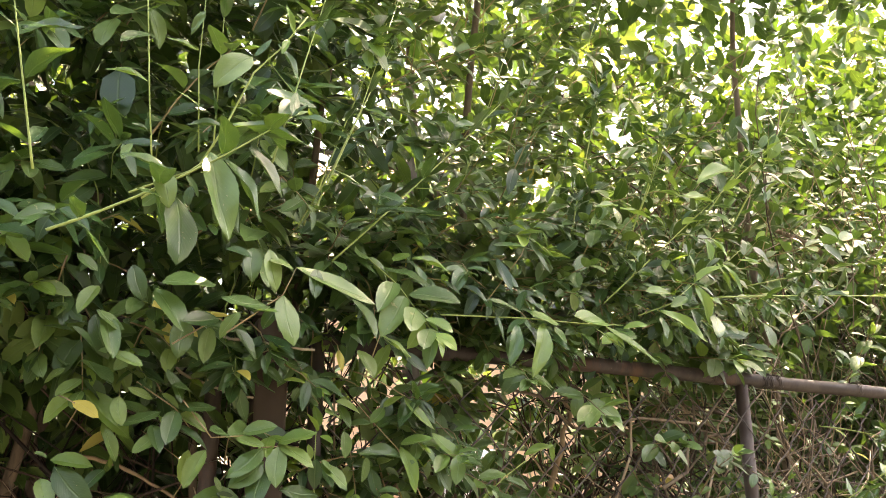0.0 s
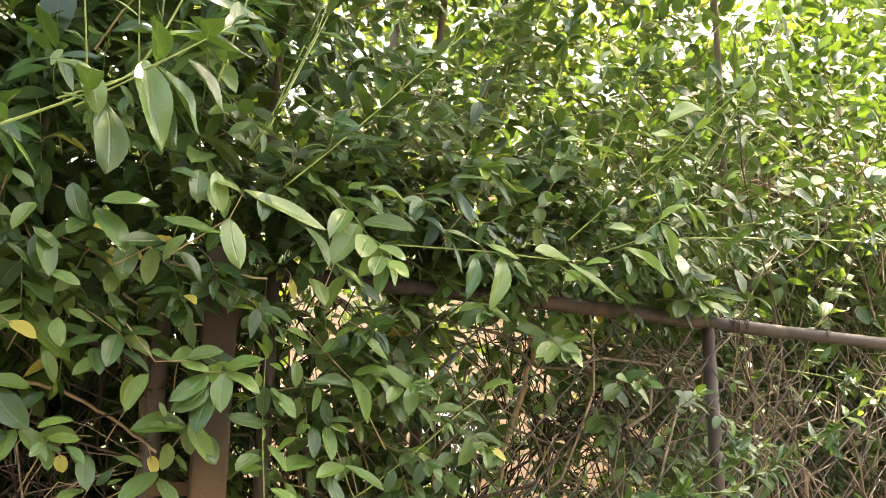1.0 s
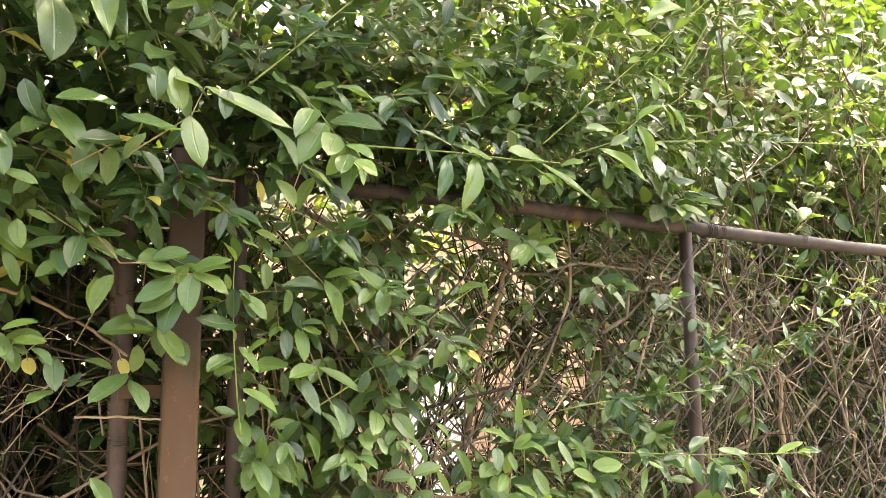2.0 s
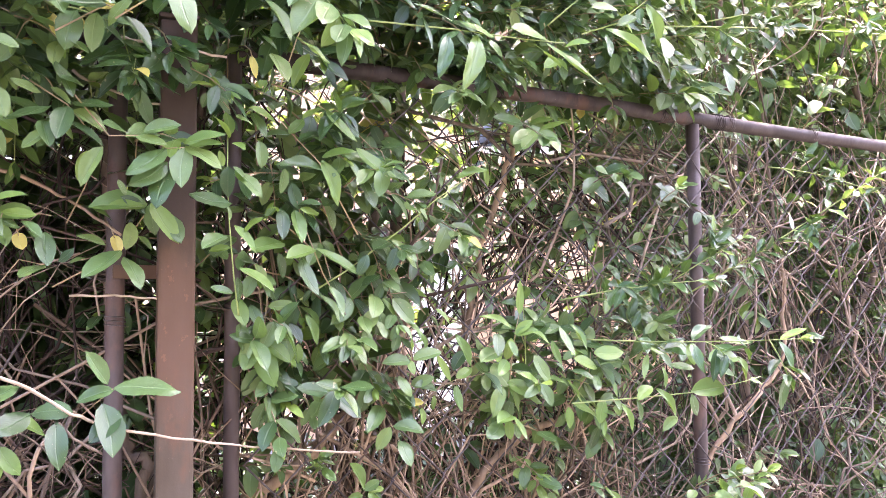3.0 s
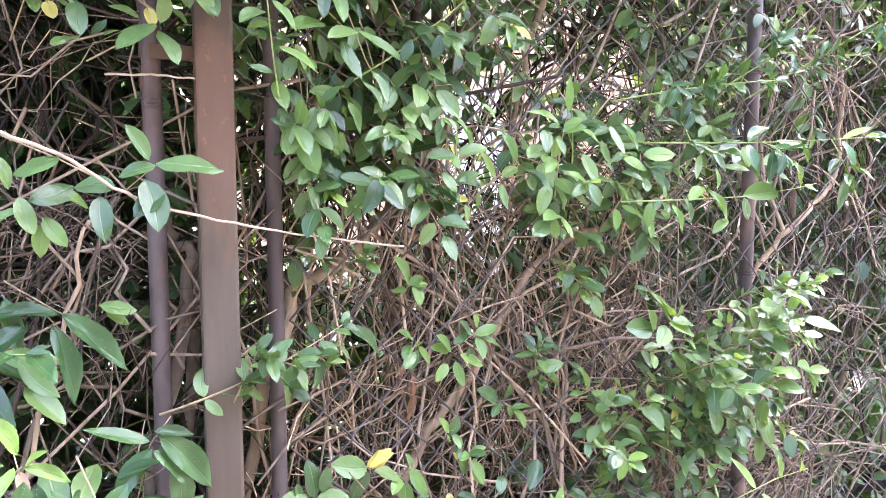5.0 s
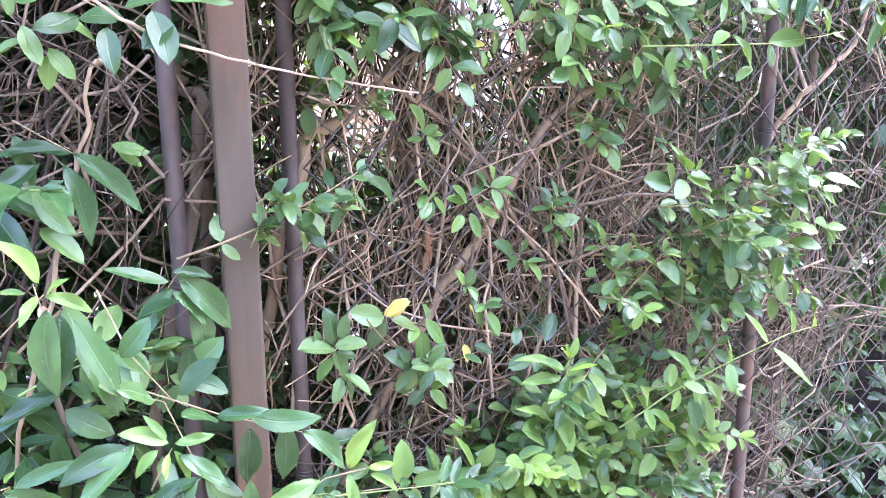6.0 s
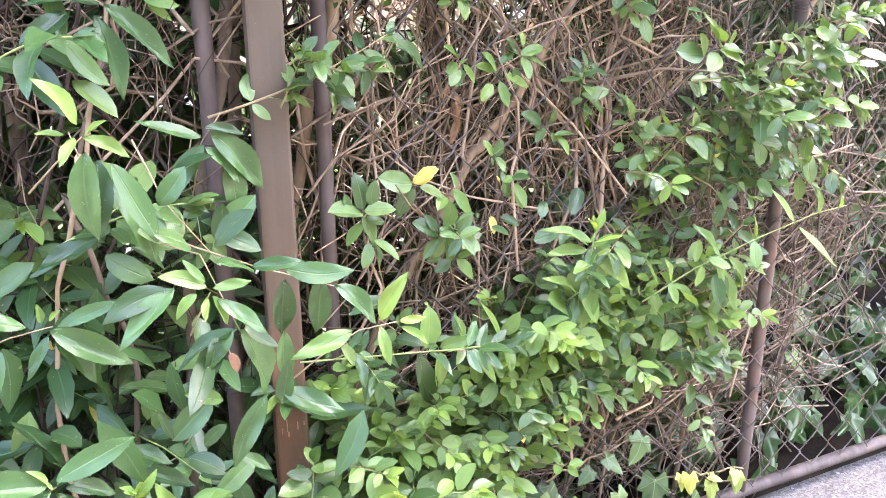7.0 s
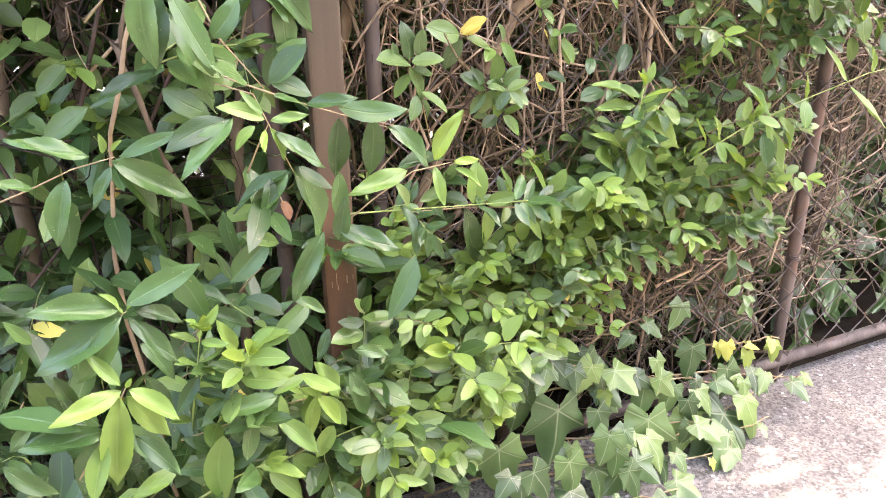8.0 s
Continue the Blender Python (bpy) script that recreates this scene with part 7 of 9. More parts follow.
leaf_at(wood, (0.630, 0.180, 1.268), (0.600, 0.203, 1.278), "green", "oval")
leaf_at(wood, (0.601, 0.180, 1.267), (0.582, 0.191, 1.231), "green")
stem(right_shrub, [(0.604, 0.080, 0.947), (0.657, 0.090, 0.953), (0.732, 0.085, 0.924), (0.780, 0.090, 0.901), (0.842, 0.120, 0.871)], 0.0013, GREEN_STEM)
wood = stem(right_shrub, [(0.609, 0.020, 0.930), (0.624, 0.060, 0.970), (0.629, 0.088, 0.990)], 0.0011, BROWN_STEM)
leaf_at(wood, (0.599, 0.090, 0.984), (0.577, 0.103, 1.023), "fresh", "oval")
leaf_at(wood, (0.596, 0.090, 0.991), (0.532, 0.102, 1.000), "green", "oval")
leaf_at(wood, (0.633, 0.090, 1.008), (0.604, 0.118, 1.034), "fresh", "oval")
leaf_at(wood, (0.648, 0.090, 1.002), (0.653, 0.097, 1.025), "fresh", "oval")
leaf_at(wood, (0.631, 0.090, 0.995), (0.688, 0.096, 0.976), "fresh", "oval")
leaf_at(wood, (0.637, 0.090, 0.998), (0.690, 0.088, 0.993), "fresh", "oval")
leaf_at(wood, (0.625, 0.090, 0.991), (0.585, 0.116, 0.968), "fresh", "oval")
leaf_at(wood, (0.629, 0.090, 0.967), (0.655, 0.083, 0.952), "fresh", "oval")
leaf_at(wood, (0.662, 0.090, 0.971), (0.677, 0.108, 0.950), "fresh")
wood = stem(right_shrub, [(0.592, 0.020, 0.931), (0.607, 0.060, 0.971), (0.612, 0.088, 0.991)], 0.0011, BROWN_STEM)
leaf_at(wood, (0.595, 0.090, 0.950), (0.585, 0.113, 0.932), "fresh", "oval")
leaf_at(wood, (0.640, 0.090, 0.946), (0.673, 0.096, 0.902), "fresh", "oval")
leaf_at(wood, (0.682, 0.090, 0.939), (0.692, 0.105, 0.933), "fresh", "oval")
leaf_at(wood, (0.634, 0.090, 0.999), (0.578, 0.107, 1.054), "fresh")
leaf_at(wood, (0.556, 0.090, 1.060), (0.570, 0.109, 1.054), "deep", "oval")
leaf_at(wood, (0.565, 0.090, 1.054), (0.568, 0.112, 1.042), "deep", "oval")
wood = stem(right_shrub, [(0.741, 0.010, 0.912), (0.756, 0.050, 0.952), (0.761, 0.078, 0.972)], 0.0011, BROWN_STEM)
leaf_at(wood, (0.752, 0.080, 0.981), (0.758, 0.076, 1.004), "fresh", "oval")
leaf_at(wood, (0.768, 0.080, 0.982), (0.763, 0.074, 1.000), "green", "oval")
leaf_at(wood, (0.771, 0.080, 0.982), (0.760, 0.099, 1.002), "fresh", "oval")
leaf_at(wood, (0.760, 0.080, 0.982), (0.730, 0.088, 0.986), "fresh", "oval")
leaf_at(wood, (0.759, 0.080, 0.978), (0.736, 0.085, 0.969), "fresh", "oval")
leaf_at(wood, (0.766, 0.080, 0.970), (0.776, 0.085, 0.960), "fresh", "oval")
leaf_at(wood, (0.779, 0.080, 0.969), (0.810, 0.101, 0.967), "green", "oval")
leaf_at(wood, (0.729, 0.080, 0.935), (0.705, 0.099, 0.971), "fresh")
wood = stem(right_shrub, [(0.831, 0.060, 0.924), (0.846, 0.100, 0.964), (0.851, 0.128, 0.984)], 0.0011, BROWN_STEM)
leaf_at(wood, (0.863, 0.130, 1.001), (0.882, 0.131, 1.035), "fresh", "oval")
leaf_at(wood, (0.853, 0.130, 0.999), (0.788, 0.151, 1.025), "fresh", "oval")
leaf_at(wood, (0.846, 0.130, 0.996), (0.825, 0.130, 1.017), "fresh", "oval")
leaf_at(wood, (0.821, 0.130, 0.992), (0.810, 0.128, 1.019), "fresh")
leaf_at(wood, (0.804, 0.130, 1.005), (0.778, 0.128, 1.012), "fresh", "oval")
leaf_at(wood, (0.767, 0.130, 1.003), (0.749, 0.122, 1.020), "fresh")
leaf_at(wood, (0.868, 0.130, 0.981), (0.903, 0.133, 0.977), "fresh", "oval")
leaf_at(wood, (0.861, 0.130, 0.980), (0.810, 0.137, 0.961), "fresh", "oval")
leaf_at(wood, (0.862, 0.130, 0.971), (0.824, 0.141, 0.957), "fresh", "oval")
leaf_at(wood, (0.906, 0.130, 0.981), (0.966, 0.157, 0.960), "fresh", "oval")
leaf_at(wood, (0.890, 0.130, 0.970), (0.930, 0.140, 0.931), "fresh")
leaf_at(wood, (0.883, 0.130, 0.966), (0.922, 0.130, 0.925), "fresh")
leaf_at(wood, (0.821, 0.130, 0.985), (0.770, 0.151, 0.983), "green", "oval")
leaf_at(wood, (0.872, 0.130, 0.952), (0.873, 0.148, 0.946), "young", "oval")
wood = stem(right_shrub, [(0.758, 0.000, 0.858), (0.773, 0.040, 0.898), (0.778, 0.068, 0.918)], 0.0011, BROWN_STEM)
leaf_at(wood, (0.833, 0.070, 0.926), (0.799, 0.069, 0.900), "fresh", "oval")
leaf_at(wood, (0.841, 0.070, 0.922), (0.849, 0.067, 0.892), "fresh", "oval")
leaf_at(wood, (0.746, 0.070, 0.941), (0.776, 0.074, 0.927), "green", "oval")
leaf_at(wood, (0.753, 0.070, 0.930), (0.774, 0.087, 0.922), "green", "oval")
leaf_at(wood, (0.736, 0.070, 0.939), (0.734, 0.080, 0.922), "green", "oval")
leaf_at(wood, (0.799, 0.070, 0.934), (0.773, 0.077, 0.917), "green", "oval")
leaf_at(wood, (0.748, 0.070, 0.910), (0.761, 0.088, 0.873), "fresh", "oval")
leaf_at(wood, (0.762, 0.070, 0.902), (0.729, 0.095, 0.864), "fresh")
leaf_at(wood, (0.782, 0.070, 0.885), (0.766, 0.089, 0.858), "fresh", "oval")
leaf_at(wood, (0.775, 0.070, 0.892), (0.788, 0.086, 0.872), "green", "oval")
wood = stem(right_shrub, [(0.807, 0.010, 0.839), (0.822, 0.050, 0.879), (0.827, 0.078, 0.899)], 0.0011, BROWN_STEM)
leaf_at(wood, (0.735, 0.080, 0.907), (0.697, 0.078, 0.898), "fresh", "oval")
leaf_at(wood, (0.792, 0.080, 0.877), (0.800, 0.084, 0.848), "green", "oval")
leaf_at(wood, (0.833, 0.080, 0.888), (0.846, 0.098, 0.869), "fresh", "oval")
leaf_at(wood, (0.847, 0.080, 0.869), (0.880, 0.086, 0.827), "fresh")
leaf_at(wood, (0.863, 0.080, 0.925), (0.886, 0.087, 0.883), "green", "oval")
leaf_at(wood, (0.872, 0.080, 0.918), (0.852, 0.101, 0.890), "green", "oval")
leaf_at(wood, (0.856, 0.080, 0.929), (0.818, 0.103, 0.914), "green", "oval")
leaf_at(wood, (0.888, 0.080, 0.877), (0.868, 0.080, 0.868), "green", "oval")
leaf_at(wood, (0.804, 0.080, 0.891), (0.830, 0.076, 0.877), "green", "oval")
leaf_at(wood, (0.776, 0.080, 0.914), (0.777, 0.105, 0.899), "green", "oval")
wood = stem(right_shrub, [(0.857, 0.060, 0.831), (0.872, 0.100, 0.871), (0.877, 0.128, 0.891)], 0.0011, BROWN_STEM)
leaf_at(wood, (0.834, 0.130, 0.876), (0.883, 0.157, 0.871), "fresh", "oval")
leaf_at(wood, (0.844, 0.130, 0.873), (0.857, 0.129, 0.822), "fresh")
leaf_at(wood, (0.829, 0.130, 0.865), (0.842, 0.135, 0.830), "green", "oval")
leaf_at(wood, (0.859, 0.130, 0.929), (0.870, 0.138, 0.910), "fresh", "oval")
leaf_at(wood, (0.845, 0.130, 0.934), (0.837, 0.128, 0.905), "green", "oval")
leaf_at(wood, (0.884, 0.130, 0.901), (0.834, 0.156, 0.901), "green", "oval")
leaf_at(wood, (0.890, 0.130, 0.904), (0.939, 0.125, 0.890), "young", "oval")
leaf_at(wood, (0.920, 0.130, 0.891), (0.969, 0.133, 0.887), "fresh", "oval")
leaf_at(wood, (0.911, 0.130, 0.895), (0.938, 0.145, 0.865), "fresh")
leaf_at(wood, (0.915, 0.130, 0.889), (0.952, 0.124, 0.846), "fresh")
leaf_at(wood, (0.911, 0.130, 0.892), (0.959, 0.131, 0.868), "fresh")
leaf_at(wood, (0.872, 0.130, 0.868), (0.885, 0.126, 0.854), "green", "oval")
leaf_at(wood, (0.890, 0.130, 0.864), (0.882, 0.146, 0.861), "fresh", "oval")
wood = stem(right_shrub, [(0.829, 0.020, 0.758), (0.844, 0.060, 0.798), (0.849, 0.088, 0.818)], 0.0011, BROWN_STEM)
leaf_at(wood, (0.859, 0.090, 0.837), (0.835, 0.105, 0.804), "fresh", "oval")
leaf_at(wood, (0.856, 0.090, 0.831), (0.840, 0.090, 0.818), "green", "oval")
leaf_at(wood, (0.854, 0.090, 0.817), (0.869, 0.086, 0.788), "fresh", "oval")
leaf_at(wood, (0.828, 0.090, 0.816), (0.819, 0.108, 0.787), "fresh")
leaf_at(wood, (0.819, 0.090, 0.829), (0.790, 0.117, 0.822), "green", "oval")
leaf_at(wood, (0.841, 0.090, 0.799), (0.866, 0.083, 0.767), "fresh")
leaf_at(wood, (0.883, 0.090, 0.798), (0.903, 0.109, 0.767), "fresh")
wood = stem(middle_shrub, [(0.634, -0.010, 0.806), (0.649, 0.030, 0.846), (0.654, 0.058, 0.866)], 0.0011, BROWN_STEM)
leaf_at(wood, (0.638, 0.060, 0.877), (0.618, 0.064, 0.911), "fresh", "oval")
leaf_at(wood, (0.635, 0.060, 0.867), (0.616, 0.053, 0.875), "fresh", "oval")
leaf_at(wood, (0.648, 0.060, 0.866), (0.661, 0.076, 0.854), "fresh", "oval")
leaf_at(wood, (0.642, 0.060, 0.851), (0.610, 0.070, 0.840), "fresh", "oval")
leaf_at(wood, (0.661, 0.060, 0.845), (0.704, 0.062, 0.820), "fresh", "oval")
leaf_at(wood, (0.655, 0.060, 0.838), (0.652, 0.072, 0.808), "fresh", "oval")
leaf_at(wood, (0.672, 0.060, 0.872), (0.707, 0.061, 0.854), "green", "oval")
leaf_at(wood, (0.677, 0.060, 0.888), (0.689, 0.074, 0.874), "green", "oval")
leaf_at(wood, (0.660, 0.060, 0.892), (0.674, 0.071, 0.874), "green", "oval")
wood = stem(middle_shrub, [(0.711, -0.010, 0.809), (0.726, 0.030, 0.849), (0.731, 0.058, 0.869)], 0.0011, BROWN_STEM)
leaf_at(wood, (0.715, 0.060, 0.882), (0.715, 0.071, 0.855), "green", "oval")
leaf_at(wood, (0.722, 0.060, 0.866), (0.700, 0.065, 0.841), "green", "oval")
leaf_at(wood, (0.736, 0.060, 0.855), (0.719, 0.076, 0.817), "fresh", "oval")
leaf_at(wood, (0.748, 0.060, 0.868), (0.745, 0.071, 0.846), "fresh", "oval")
leaf_at(wood, (0.763, 0.060, 0.846), (0.755, 0.085, 0.829), "green", "oval")
leaf_at(wood, (0.753, 0.060, 0.837), (0.756, 0.064, 0.813), "fresh", "oval")
leaf_at(wood, (0.742, 0.060, 0.863), (0.727, 0.060, 0.872), "green", "oval")
leaf_at(wood, (0.708, 0.060, 0.897), (0.741, 0.053, 0.878), "green", "oval")
leaf_at(wood, (0.688, 0.060, 0.909), (0.707, 0.061, 0.888), "green", "oval")
single_shoot(middle_shrub, (0.175, 0.020, 0.693), (0.181, 0.060, 0.763), (0, 0, 0), 0.042, 0.02, "oval", 0.0014, BROWN_STEM, yellow=0.024, sides=1)
single_shoot(middle_shrub, (0.103, 0.020, 1.116), (0.125, 0.040, 1.132), (0, 0, 0), 0.030, 0.02, "oval", 0.0012)
single_shoot(middle_shrub, (0.430, 0.000, 0.902), (0.407, 0.040, 0.967), (0, 0, 0), 0.044, 0.025, "oval", 0.0014, sides=1)
single_shoot(middle_shrub, (0.535, 0.040, 1.236), (0.595, 0.080, 1.147), (0, 0.02, 0), 0.048, 0.028, "oval", 0.0016, droop=0.6, sides=2)
single_shoot(right_shrub, (0.694, 0.040, 1.328), (0.768, 0.120, 1.254), (0, 0.02, 0.01), 0.050, 0.03, "oval", 0.0016, droop=0.5, sides=2)
single_shoot(right_shrub, (0.639, 0.020, 1.355), (0.730, 0.080, 1.308), (0, 0.02, 0.01), 0.046, 0.028, "oval", 0.0016, droop=0.5, sides=2)
single_shoot(right_shrub, (0.566, 0.040, 1.288), (0.776, 0.320, 1.291), (0, 0, -0.01), 0.055, 0.05, "lance", 0.0016, start=0.3, young=0.5, sides=4)
single_shoot(right_shrub, (0.558, 0.020, 1.352), (0.774, 0.160, 1.384), (0, 0, 0.01), 0.046, 0.026, "lance", 0.0018, droop=0.4, sides=3)
single_shoot(right_shrub, (0.708, 0.000, 1.321), (0.866, 0.140, 1.458), (0, 0, 0.01), 0.045, 0.024, "lance", 0.0018, young=0.5, droop=0.4, sides=3)
single_shoot(right_shrub, (0.834, 0.040, 1.362), (1.110, 0.240, 1.574), (0, 0, -0.01), 0.040, 0.032, "lance", 0.0020, young=0.7, droop=0.4, sides=6)
single_shoot(right_shrub, (0.790, 0.000, 1.373), (0.885, 0.100, 1.503), (0, 0, 0), 0.045, 0.03, "lance", 0.0016, young=0.4, sides=2)
single_shoot(middle_shrub, (0.407, 0.060, 0.497), (0.379, 0.130, 0.743), (0, 0, 0), 0.060, 0.045, "lance", 0.0022, young=0.6, sides=2)
single_shoot(middle_shrub, (0.342, 0.050, 0.465), (0.725, 0.100, 0.430), (0, 0, 0.04), 0.046, 0.024, "oval", 0.0016, droop=0.4, sides=5)
single_shoot(middle_shrub, (0.292, 0.040, 0.501), (0.584, 0.100, 0.572), (0, 0, 0.02), 0.046, 0.024, "oval", 0.0016, sides=4)
single_shoot(middle_shrub, (0.239, 0.040, 0.471), (0.484, 0.100, 0.424), (0, 0, 0.03), 0.046, 0.024, "oval", 0.0016, sides=3)
single_shoot(middle_shrub, (0.208, 0.040, 0.437), (0.290, 0.100, 0.424), (0, 0, 0.02), 0.046, 0.022, "oval", 0.0016, yellow=0.018, sides=1)
single_shoot(middle_shrub, (-0.057, 0.050, 0.343), (0.072, 0.110, 0.470), (0, 0, 0.02), 0.046, 0.022, "oval", 0.0016, sides=2)
single_shoot(middle_shrub, (-0.040, 0.060, 0.384), (0.026, 0.120, 0.309), (0, 0, 0.03), 0.048, 0.025, "oval", 0.0016, droop=0.4, sides=1)
single_shoot(middle_shrub, (0.050, 0.070, 0.345), (0.204, 0.110, 0.283), (0, 0, 0.03), 0.046, 0.025, "oval", 0.0016, droop=0.4, sides=2)
single_shoot(middle_shrub, (0.404, -0.020, 1.305), (0.457, 0.030, 1.184), (0, 0.02, 0), 0.050, 0.028, "oval", 0.0016, droop=0.6, sides=2)
single_shoot(middle_shrub, (0.526, -0.010, 1.308), (0.654, 0.050, 1.226), (0, 0.02, 0.01), 0.052, 0.03, "oval", 0.0016, droop=0.5, sides=2)
single_shoot(middle_shrub, (0.539, -0.010, 1.272), (0.639, 0.050, 1.272), (0, 0, 0.02), 0.052, 0.03, "oval", 0.0016, droop=0.4, sides=1)
single_shoot(middle_shrub, (0.502, -0.030, 1.135), (0.458, 0.050, 1.353), (0, 0.03, 0), 0.052, 0.03, "oval", 0.0018, droop=0.5, sides=3)

# shoots over the rail
wood = stem(left_shrub, [(-0.264, 0.350, 1.812), (-0.241, 0.355, 1.860), (-0.215, 0.360, 1.929), (-0.186, 0.365, 1.966), (-0.159, 0.370, 2.011)], 0.0014, GREEN_STEM)
leaf_at(wood, (-0.221, 0.370, 1.942), (-0.260, 0.380, 1.899), "green", "oval")
leaf_at(wood, (-0.218, 0.370, 1.944), (-0.202, 0.376, 1.966), "deep")
leaf_at(wood, (-0.244, 0.370, 1.852), (-0.283, 0.367, 1.852), "green")
leaf_at(wood, (-0.241, 0.370, 1.854), (-0.156, 0.395, 1.847), "green")
leaf_at(wood, (-0.204, 0.370, 1.906), (-0.142, 0.362, 1.902), "deep")
leaf_at(wood, (-0.175, 0.370, 1.985), (-0.185, 0.381, 2.013), "young")
leaf_at(wood, (-0.172, 0.370, 1.989), (-0.144, 0.396, 1.997), "green")
leaf_at(wood, (-0.176, 0.370, 1.983), (-0.149, 0.365, 1.982), "green")
leaf_at(wood, (-0.181, 0.370, 1.975), (-0.191, 0.383, 1.952), "young")
leaf_at(wood, (-0.195, 0.370, 1.870), (-0.166, 0.385, 1.865), "young")
wood = stem(left_shrub, [(-0.315, 0.320, 1.776), (-0.256, 0.330, 1.821), (-0.230, 0.340, 1.843)], 0.0012, GREEN_STEM)
leaf_at(wood, (-0.247, 0.340, 1.817), (-0.213, 0.334, 1.749), "deep")
leaf_at(wood, (-0.210, 0.340, 1.847), (-0.165, 0.346, 1.802), "green", "oval")
leaf_at(wood, (-0.252, 0.340, 1.813), (-0.225, 0.359, 1.792), "green", "oval")
leaf_at(wood, (-0.298, 0.340, 1.791), (-0.299, 0.349, 1.769), "green", "oval")
leaf_at(wood, (-0.342, 0.340, 1.813), (-0.297, 0.360, 1.804), "green", "oval")
leaf_at(wood, (-0.275, 0.340, 1.802), (-0.260, 0.338, 1.780), "green", "oval")
leaf_at(wood, (-0.268, 0.340, 1.791), (-0.272, 0.341, 1.770), "green", "oval")
leaf_at(wood, (-0.332, 0.340, 1.827), (-0.341, 0.336, 1.810), "green", "oval")
wood = stem(left_shrub, [(-0.301, 0.280, 1.825), (-0.312, 0.287, 1.903), (-0.326, 0.293, 2.026), (-0.331, 0.300, 2.065)], 0.0012, GREEN_STEM)
leaf_at(wood, (-0.318, 0.300, 1.920), (-0.360, 0.311, 1.927), "fresh")
leaf_at(wood, (-0.321, 0.300, 1.980), (-0.353, 0.327, 1.947), "green")
leaf_at(wood, (-0.309, 0.300, 1.857), (-0.329, 0.314, 1.863), "green")
leaf_at(wood, (-0.326, 0.300, 2.007), (-0.307, 0.321, 2.013), "green")
wood = stem(left_shrub, [(-0.248, 0.260, 1.864), (-0.258, 0.270, 1.968), (-0.258, 0.280, 2.086)], 0.0011, GREEN_STEM)
leaf_at(wood, (-0.262, 0.280, 1.984), (-0.298, 0.287, 1.990), "green")
leaf_at(wood, (-0.255, 0.280, 1.913), (-0.288, 0.300, 1.917), "green")
leaf_at(wood, (-0.258, 0.280, 2.039), (-0.271, 0.276, 2.006), "green")
wood = stem(middle_shrub, [(-0.081, 0.140, 1.834), (-0.037, 0.147, 1.923), (0.000, 0.153, 2.017), (0.056, 0.160, 2.214)], 0.0011, GREEN_STEM)
leaf_at(wood, (-0.042, 0.160, 1.917), (0.000, 0.163, 1.899), "green")
leaf_at(wood, (-0.018, 0.160, 1.974), (-0.052, 0.178, 1.982), "green")
leaf_at(wood, (0.002, 0.160, 2.020), (0.035, 0.180, 2.005), "fresh")
leaf_at(wood, (0.032, 0.160, 2.134), (0.010, 0.168, 2.162), "green")
wood = stem(right_shrub, [(0.554, 0.080, 1.907), (0.611, 0.087, 2.023), (0.665, 0.093, 2.142), (0.694, 0.100, 2.199)], 0.0013, GREEN_STEM)
leaf_at(wood, (0.660, 0.100, 2.141), (0.722, 0.095, 2.158), "young")
leaf_at(wood, (0.684, 0.100, 2.178), (0.707, 0.102, 2.211), "young")
leaf_at(wood, (0.677, 0.100, 2.173), (0.658, 0.100, 2.203), "fresh")
leaf_at(wood, (0.624, 0.100, 2.067), (0.680, 0.103, 2.030), "fresh")
leaf_at(wood, (0.607, 0.100, 2.029), (0.541, 0.123, 2.042), "green")
leaf_at(wood, (0.650, 0.100, 2.130), (0.616, 0.100, 2.137), "fresh")
wood = stem(right_shrub, [(0.664, 0.100, 1.916), (0.762, 0.107, 2.020), (0.845, 0.113, 2.116), (0.890, 0.120, 2.150)], 0.0015, GREEN_STEM)
leaf_at(wood, (0.802, 0.120, 2.087), (0.697, 0.146, 2.053), "fresh")
leaf_at(wood, (0.741, 0.120, 2.012), (0.644, 0.145, 2.005), "fresh")
leaf_at(wood, (0.858, 0.120, 2.151), (0.831, 0.114, 2.193), "green", "oval")
leaf_at(wood, (0.891, 0.120, 2.153), (0.901, 0.126, 2.185), "green", "oval")
leaf_at(wood, (0.912, 0.120, 2.133), (0.930, 0.131, 2.189), "fresh", "oval")
leaf_at(wood, (0.783, 0.120, 2.055), (0.850, 0.113, 2.045), "fresh")
leaf_at(wood, (0.708, 0.120, 1.972), (0.649, 0.128, 1.950), "young")
leaf_at(wood, (0.734, 0.120, 1.988), (0.760, 0.146, 1.967), "fresh", "oval")
wood = stem(right_shrub, [(0.811, 0.100, 1.983), (0.897, 0.107, 2.105), (1.000, 0.113, 2.263), (1.042, 0.120, 2.351)], 0.0012, GREEN_STEM)
leaf_at(wood, (1.002, 0.120, 2.274), (1.052, 0.116, 2.280), "fresh", "oval")
leaf_at(wood, (1.032, 0.120, 2.248), (1.044, 0.135, 2.173), "fresh")
leaf_at(wood, (0.924, 0.120, 2.142), (0.897, 0.117, 2.175), "green")
leaf_at(wood, (0.963, 0.120, 2.200), (1.012, 0.134, 2.180), "fresh")
wood = stem(middle_shrub, [(0.436, 0.080, 2.183), (0.481, 0.090, 2.281), (0.516, 0.100, 2.387)], 0.0011, GREEN_STEM)
leaf_at(wood, (0.472, 0.100, 2.268), (0.487, 0.126, 2.219), "green", "oval")
leaf_at(wood, (0.458, 0.100, 2.247), (0.421, 0.100, 2.272), "green")
leaf_at(wood, (0.498, 0.100, 2.340), (0.537, 0.092, 2.332), "fresh")
